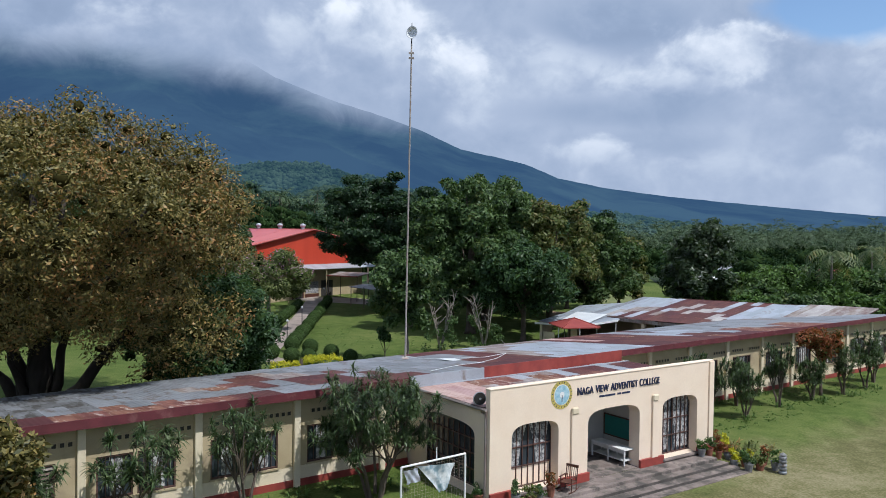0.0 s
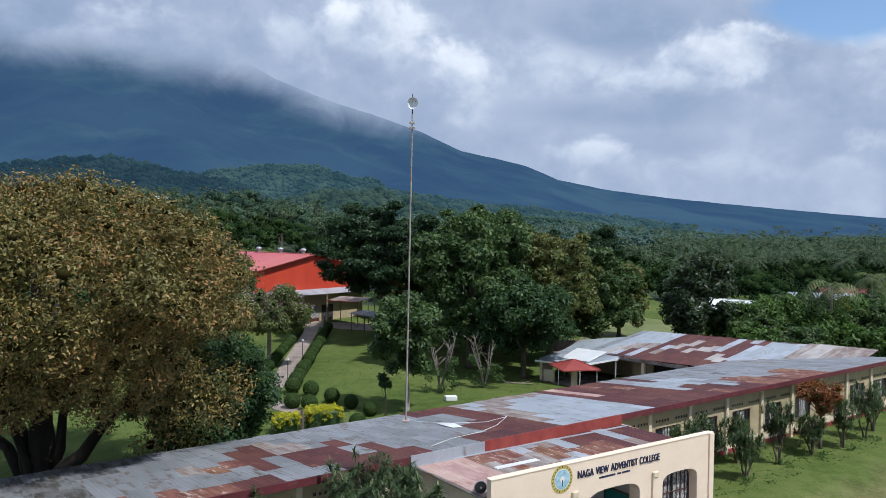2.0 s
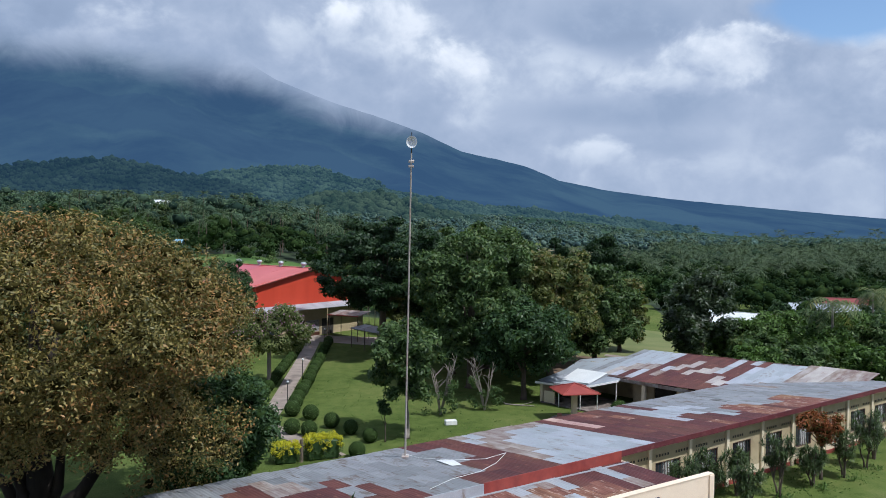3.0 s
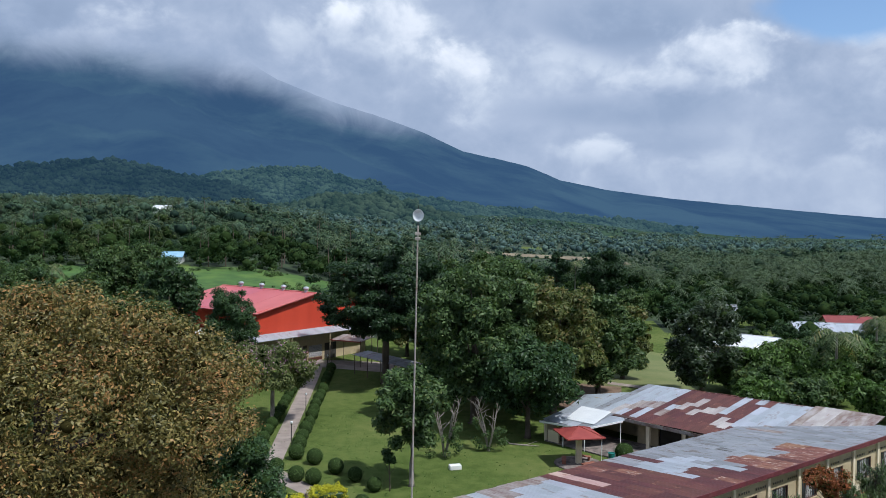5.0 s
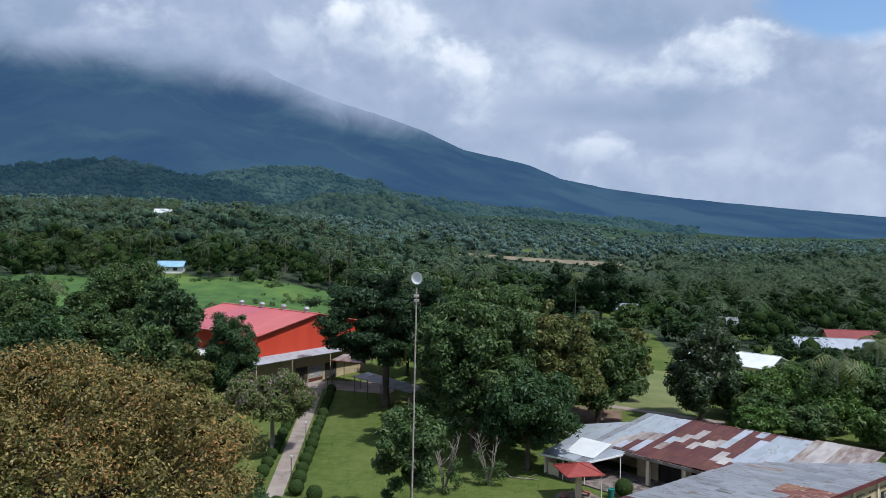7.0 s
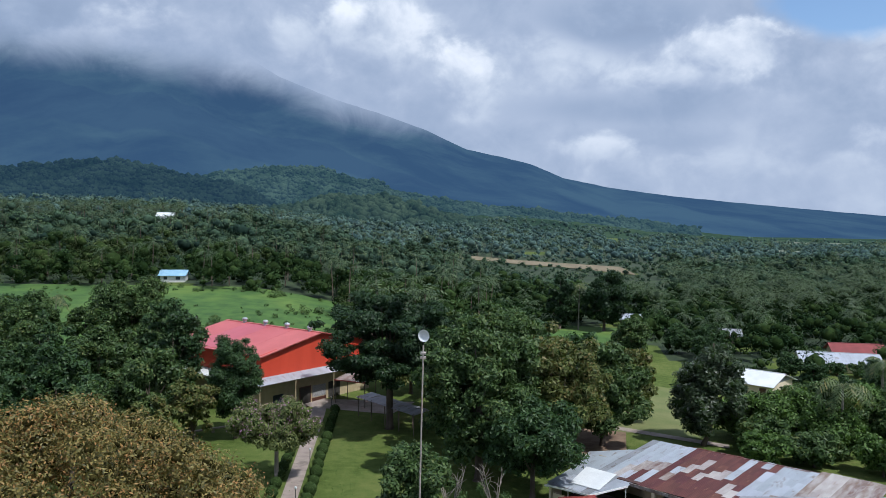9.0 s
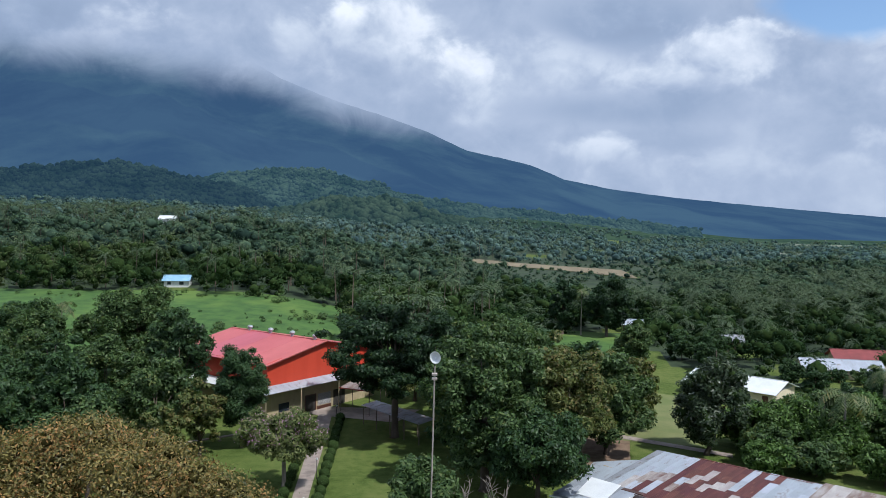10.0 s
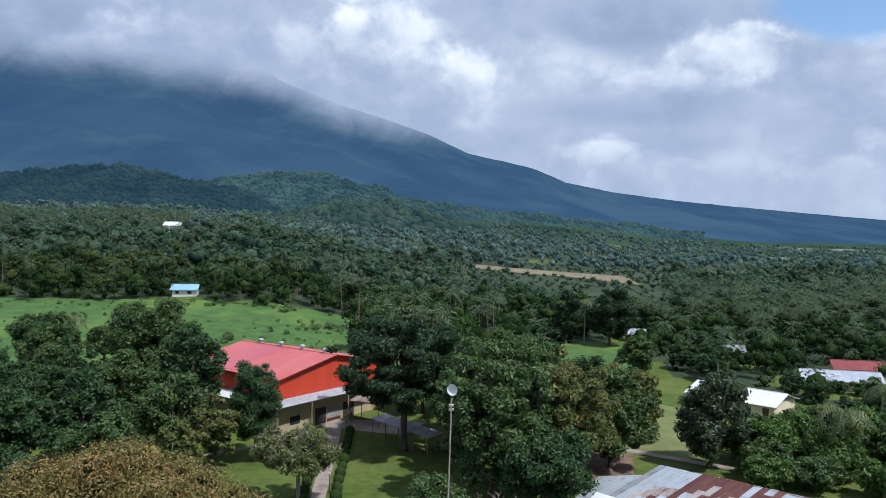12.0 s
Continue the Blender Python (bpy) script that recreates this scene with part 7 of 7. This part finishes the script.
def potted(u, v, z, r, h, leaf, pot, seed, label):
    t = thing("potted_plant", PORCH_AT @ pose(u, v, z), label, "potted plant", "potted plants by the steps")
    part("pot", lathe([(r * 0.7, 0), (r, h * 0.4), (r * 1.08, h * 0.42), (r * 1.08, h * 0.48), (r * 0.9, h * 0.48), (r * 0.88, h * 0.42), (0.01, h * 0.40)], 14), M[pot], t)
    rng = random.Random(seed)
    cs = [(rng.uniform(-r, r), rng.uniform(-r, r), h * rng.uniform(0.5, 1.0)) for i in range(9)]
    c = new("foliage", leaf_mesh("foliage", cs, [0.14] * 9, 26, 0.07, M[leaf], seed, 1.0, 0.2))
    c.parent = t


rng = random.Random(9)
for i, (u, v, leaf, pot) in enumerate(((10.9, -6.0, "leaf_bright", "grey_pot"), (11.35, -6.1, "leaf_green", "terracotta"), (11.8, -6.3, "leaf_red", "terracotta"), (12.3, -6.5, "leaf_red", "grey_pot"), (11.9, -7.1, "leaf_yellow", "grey_pot"),
                                       (12.4, -7.3, "leaf_bright", "terracotta"), (12.0, -7.8, "leaf_green", "grey_pot"), (12.6, -8.0, "leaf_olive", "terracotta"), (13.1, -7.0, "leaf_yellow", "grey_pot"), (13.5, -7.6, "leaf_red", "terracotta"),
                                       (13.2, -8.4, "leaf_bright", "grey_pot"), (12.7, -6.0, "leaf_yellow", "terracotta"), (13.0, -5.3, "leaf_red", "terracotta"), (12.8, -4.6, "leaf_bright", "grey_pot"),
                                       (0.3, -6.3, "leaf_green", "grey_pot"), (-0.3, -6.4, "leaf_olive", "terracotta"), (-0.9, -6.3, "leaf_green", "grey_pot"), (0.9, -6.35, "leaf_red", "terracotta"), (-1.9, -5.2, "leaf_green", "terracotta"))):
    p = PORCH_AT @ Vector((u, v, 0))
    z = 0.0 if 0.6 < u < 11.3 and v > PV - 0.95 else land(p.x, p.y)
    potted(u, v, z, rng.uniform(0.16, 0.24), rng.uniform(0.6, 1.0), leaf, pot, 460 + i, "bushy %s plant in a %s pot" % ({"leaf_red": "reddish", "leaf_yellow": "yellow", "leaf_bright": "light green", "leaf_green": "green", "leaf_olive": "olive"}[leaf], "grey" if pot == "grey_pot" else "terracotta"))
pp = PORCH_AT @ Vector((13.0, -8.9, 0))
lantern = thing("stacked_stone_lantern", pose(pp.x, pp.y, land(pp.x, pp.y)) @ Matrix.Scale(0.85, 4), "grey and white banded stacked garden ornament", "ornament")
for i in range(5):
    z = 0.2 * i
    part("tier", lathe([(0.16, z), (0.22, z + 0.05), (0.22, z + 0.12), (0.15, z + 0.2)], 14), M["grey_pot"] if i % 2 else M["sheet_grey"], lantern)
part("finial", lathe([(0.14, 1.0), (0.2, 1.05), (0.05, 1.16), (0.01, 1.18)], 14), M["grey_pot"], lantern)

# frame with torn net and sheet, before the shrubs
g = thing("net_goal", PORCH_AT @ pose(-4.8, -6.4, -0.1, 0, 0, 4), "white pipe goal frame with ragged net and cloth", "goal frame")
G0, G1, GT = -1.45, 1.45, 2.5
part("left_post", tubed([(G0, 0, -0.2), (G0, 0, GT)], [0.04, 0.04], 8), M["white_paint"], g)
part("right_post", tubed([(G1, 0, -0.2), (G1, 0, GT)], [0.04, 0.04], 8), M["white_paint"], g)
part("crossbar", tubed([(G0, 0, GT), (G1, 0, GT)], [0.04, 0.04], 8), M["white_paint"], g)
part("top_spike", tubed([(0.1, 0, GT), (0.1, 0, GT + 0.45)], [0.025, 0.02], 6), M["white_paint"], g)
net = bmesh.new()
for i in range(25):
    x = G0 + (G1 - G0) * i / 24
    tube(net, [(x, 0.03, 0.0), (x, 0.03, GT)], [0.0026, 0.0026], 3)
for j in range(20):
    z = GT * j / 20
    tube(net, [(G0, 0.03, z), (G1, 0.03, z)], [0.0026, 0.0026], 3)
part("net", net, M["steel"], g, "grey string net")
for pts, mat in ((((-0.8, GT - 0.05), (0.95, GT - 0.25), (0.45, GT - 1.15), (0.2, GT - 1.2)), "torn_cloth"), (((-1.4, GT - 0.1), (-0.75, GT - 0.15), (-0.7, GT - 0.6), (-1.25, GT - 0.65)), "sheet_light")):
    bm = bmesh.new()
    (ax, az), (bx, bz), (cx, cz), (dx, dz) = pts
    grid = []
    for j in range(9):
        row = []
        for i in range(13):
            s, t = i / 12, j / 8
            x = (ax * (1 - s) + bx * s) * (1 - t) + (dx * (1 - s) + cx * s) * t
            z = (az * (1 - s) + bz * s) * (1 - t) + (dz * (1 - s) + cz * s) * t
            row.append(bm.verts.new((x, -0.06 - 0.05 * math.sin(5 * s + 3 * t) - 0.03 * math.sin(13 * s - 7 * t), z)))
        grid.append(row)
    for j in range(8):
        for i in range(12):
            bm.faces.new((grid[j][i], grid[j][i + 1], grid[j + 1][i + 1], grid[j + 1][i]))
    part("cloth", bm, M[mat], g, "crumpled pale cloth", True)

low_wall = thing("low_garden_wall", pose(-36.5, 90.1, land(-32, 93), 0, 0, 38.5), "low pale concrete wall on posts beside trees", "wall")
part("capping", boxed(0, 10.6, -0.22, 0.22, 0.42, 0.58, bevel=0.02), M["path"], low_wall)
for i in range(5):
    part("pier", boxed(0.2 + 2.4 * i, 0.5 + 2.4 * i, -0.14, 0.14, -0.5, 0.42), M["path"], low_wall)

# ---- odds and ends on roof and lawn ----
cable = thing("roof_cable", YARD, "pale loose cable lying across the roof", "cable")
RUN = [(3.0, 8.0, 0.15), (3.3, 6.95, 0.03), (4.24, 5.1, 0.03), (5.7, 3.95, 0.03), (7.25, 4.05, 0.10), (5.5, 2.8, 0.03), (3.7, 1.95, 0.03), (1.75, 1.77, 0.03), (-0.1, 1.0, 0.03)]
part("cable_run", tubed([(u, v, roof_z(u, v) + 0.04 + h) for u, v, h in RUN], [0.016] * len(RUN), 5), M["sheet_white"], cable)
loose = thing("loose_roof_sheet", YARD @ pose(3.8, 4.7, roof_z(3.8, 4.7) + 0.07, -5.6, 0, 0), "small bright white loose sheet on the roof", "roof sheet")
part("sheet", slab([(-0.35, -0.7, 0.0), (0.2, -0.8, 0.0), (0.5, 0.4, 0.02), (-0.2, 1.0, 0.01)], 0.01), M["sheet_white"], loose)
bl = thing("white_block", pose(0.33, 63.1, 0, 0, 0, 15), "small white painted block on the lawn", "block")
part("block", boxed(-0.5, 0.5, -0.3, 0.3, 0, 0.4, bevel=0.04), M["white_paint"], bl)
log = thing("fallen_branch", pose(6.2, 70.6, 0), "pale dead branch lying on the lawn", "branch")
part("limb", tubed([(-1.2, 0.6, 0.5), (-0.7, 0.2, 0.08), (0.6, -0.2, 0.07), (2.0, -0.4, 0.06)], [0.03, 0.06, 0.07, 0.03], 6), M["pale_bark"], log)
part("twig", tubed([(0.6, -0.2, 0.07), (1.3, 0.3, 0.12), (1.9, 0.4, 0.3)], [0.03, 0.025, 0.015], 5), M["pale_bark"], log)


bin_thing = thing("waste_bin", pose(14.0, 65.9, 0), "round green plastic waste bin beside the kiosk", "bin")
part("body", lathe([(0.24, 0.0), (0.30, 0.75), (0.32, 0.76), (0.32, 0.80), (0.28, 0.80), (0.26, 0.72), (0.01, 0.70)], 16), M["green_board"], bin_thing)
rs = bush(15.2, 66.4, 0.85, 611, "bushy plant with dark red leaves beside the verandah", "red_shrub", "")
rs.children[-1].data.materials[0] = M["leaf_red"]
plank = thing("loose_plank", YARD @ pose(14.6, 10.2, 0), "pale weathered plank on a stand behind the roof", "plank")
part("board", boxed(-0.9, 0.9, -0.15, 0.15, 2.6, 2.68, bevel=0.01), M["timber"], plank)
part("stand", boxed(-0.6, 0.6, -0.08, 0.08, 0, 2.6), M["timber"], plank)


def bare_shrub(x, y, h, seed, label):
    rng = random.Random(seed)
    t = thing("bare_stemmed_tree", pose(x, y, land(x, y)), label, "tree", "bare stemmed trees")
    for i in range(6):
        a = rng.uniform(0, 6.28)
        tip = Vector((math.cos(a) * rng.uniform(0.8, 1.8), math.sin(a) * 1.0, h * rng.uniform(0.7, 1.0)))
        bm = tubed([(0, 0, 0), tuple(tip * 0.45 + Vector((0.1, 0, 0))), tuple(tip)], [0.09, 0.06, 0.02], 6)
        for q in range(4):
            s = tip * rng.uniform(0.5, 0.9)
            e = s + Vector((rng.uniform(-0.9, 0.9), rng.uniform(-0.5, 0.5), rng.uniform(0.3, 1.1)))
            tube(bm, [s, s.lerp(e, 0.5) + Vector((0.1, 0, 0.1)), e], [0.035, 0.025, 0.01], 5)
        part("stem", bm, M["pale_bark"], t)
    cs = [(rng.uniform(-1.6, 1.6), rng.uniform(-1, 1), rng.uniform(0.3, h * 0.55)) for i in range(14)]
    c = new("foliage", leaf_mesh("foliage", cs, [0.5] * 14, 60, 0.13, M["leaf_green"], seed, 0.8, 0.3))
    c.parent = t


bare_shrub(-0.6, 66.5, 5.4, 501, "cluster of thin bare pale stems on the lawn")
bare_shrub(3.4, 68.5, 5.6, 502, "pale leafless branching tree before dark trees")
stake = thing("utility_pole", pose(45.2, 133.0, land(45, 133)), "thin leaning timber pole behind the cottage", "pole")
part("shaft", tubed([(0, 0, 0), (-0.2, 0, 7.0)], [0.12, 0.09], 8), M["timber"], stake)


def grass_tufts():
    """Short tufts over the mown grass before the classrooms and round the garden."""
    rng = random.Random(31)
    cs, rs = [], []
    while len(cs) < 1800:
        if rng.random() < 0.4:
            p = YARD @ Vector((rng.uniform(12.5, 40), rng.uniform(-4.5, 0.2), 0))
        else:
            p = Vector((rng.uniform(-22, 12), rng.uniform(50, 82), 0))
        if noise.noise((p.x / 2.5, p.y / 2.5, 1)) + rng.uniform(-0.5, 0.5) < 0.05:
            continue
        r = rng.uniform(0.05, 0.13)
        cs.append((p.x, p.y, land(p.x, p.y) + r * 0.3))
        rs.append(r)
    tagged(new("grass_tufts", leaf_mesh("grass_tufts", cs, rs, 7, 0.05, M["leaf_bright"], 5, 0.5, 0.3)), "short green grass tufts in the mown lawn", "grass", kind="stuff")


grass_tufts()
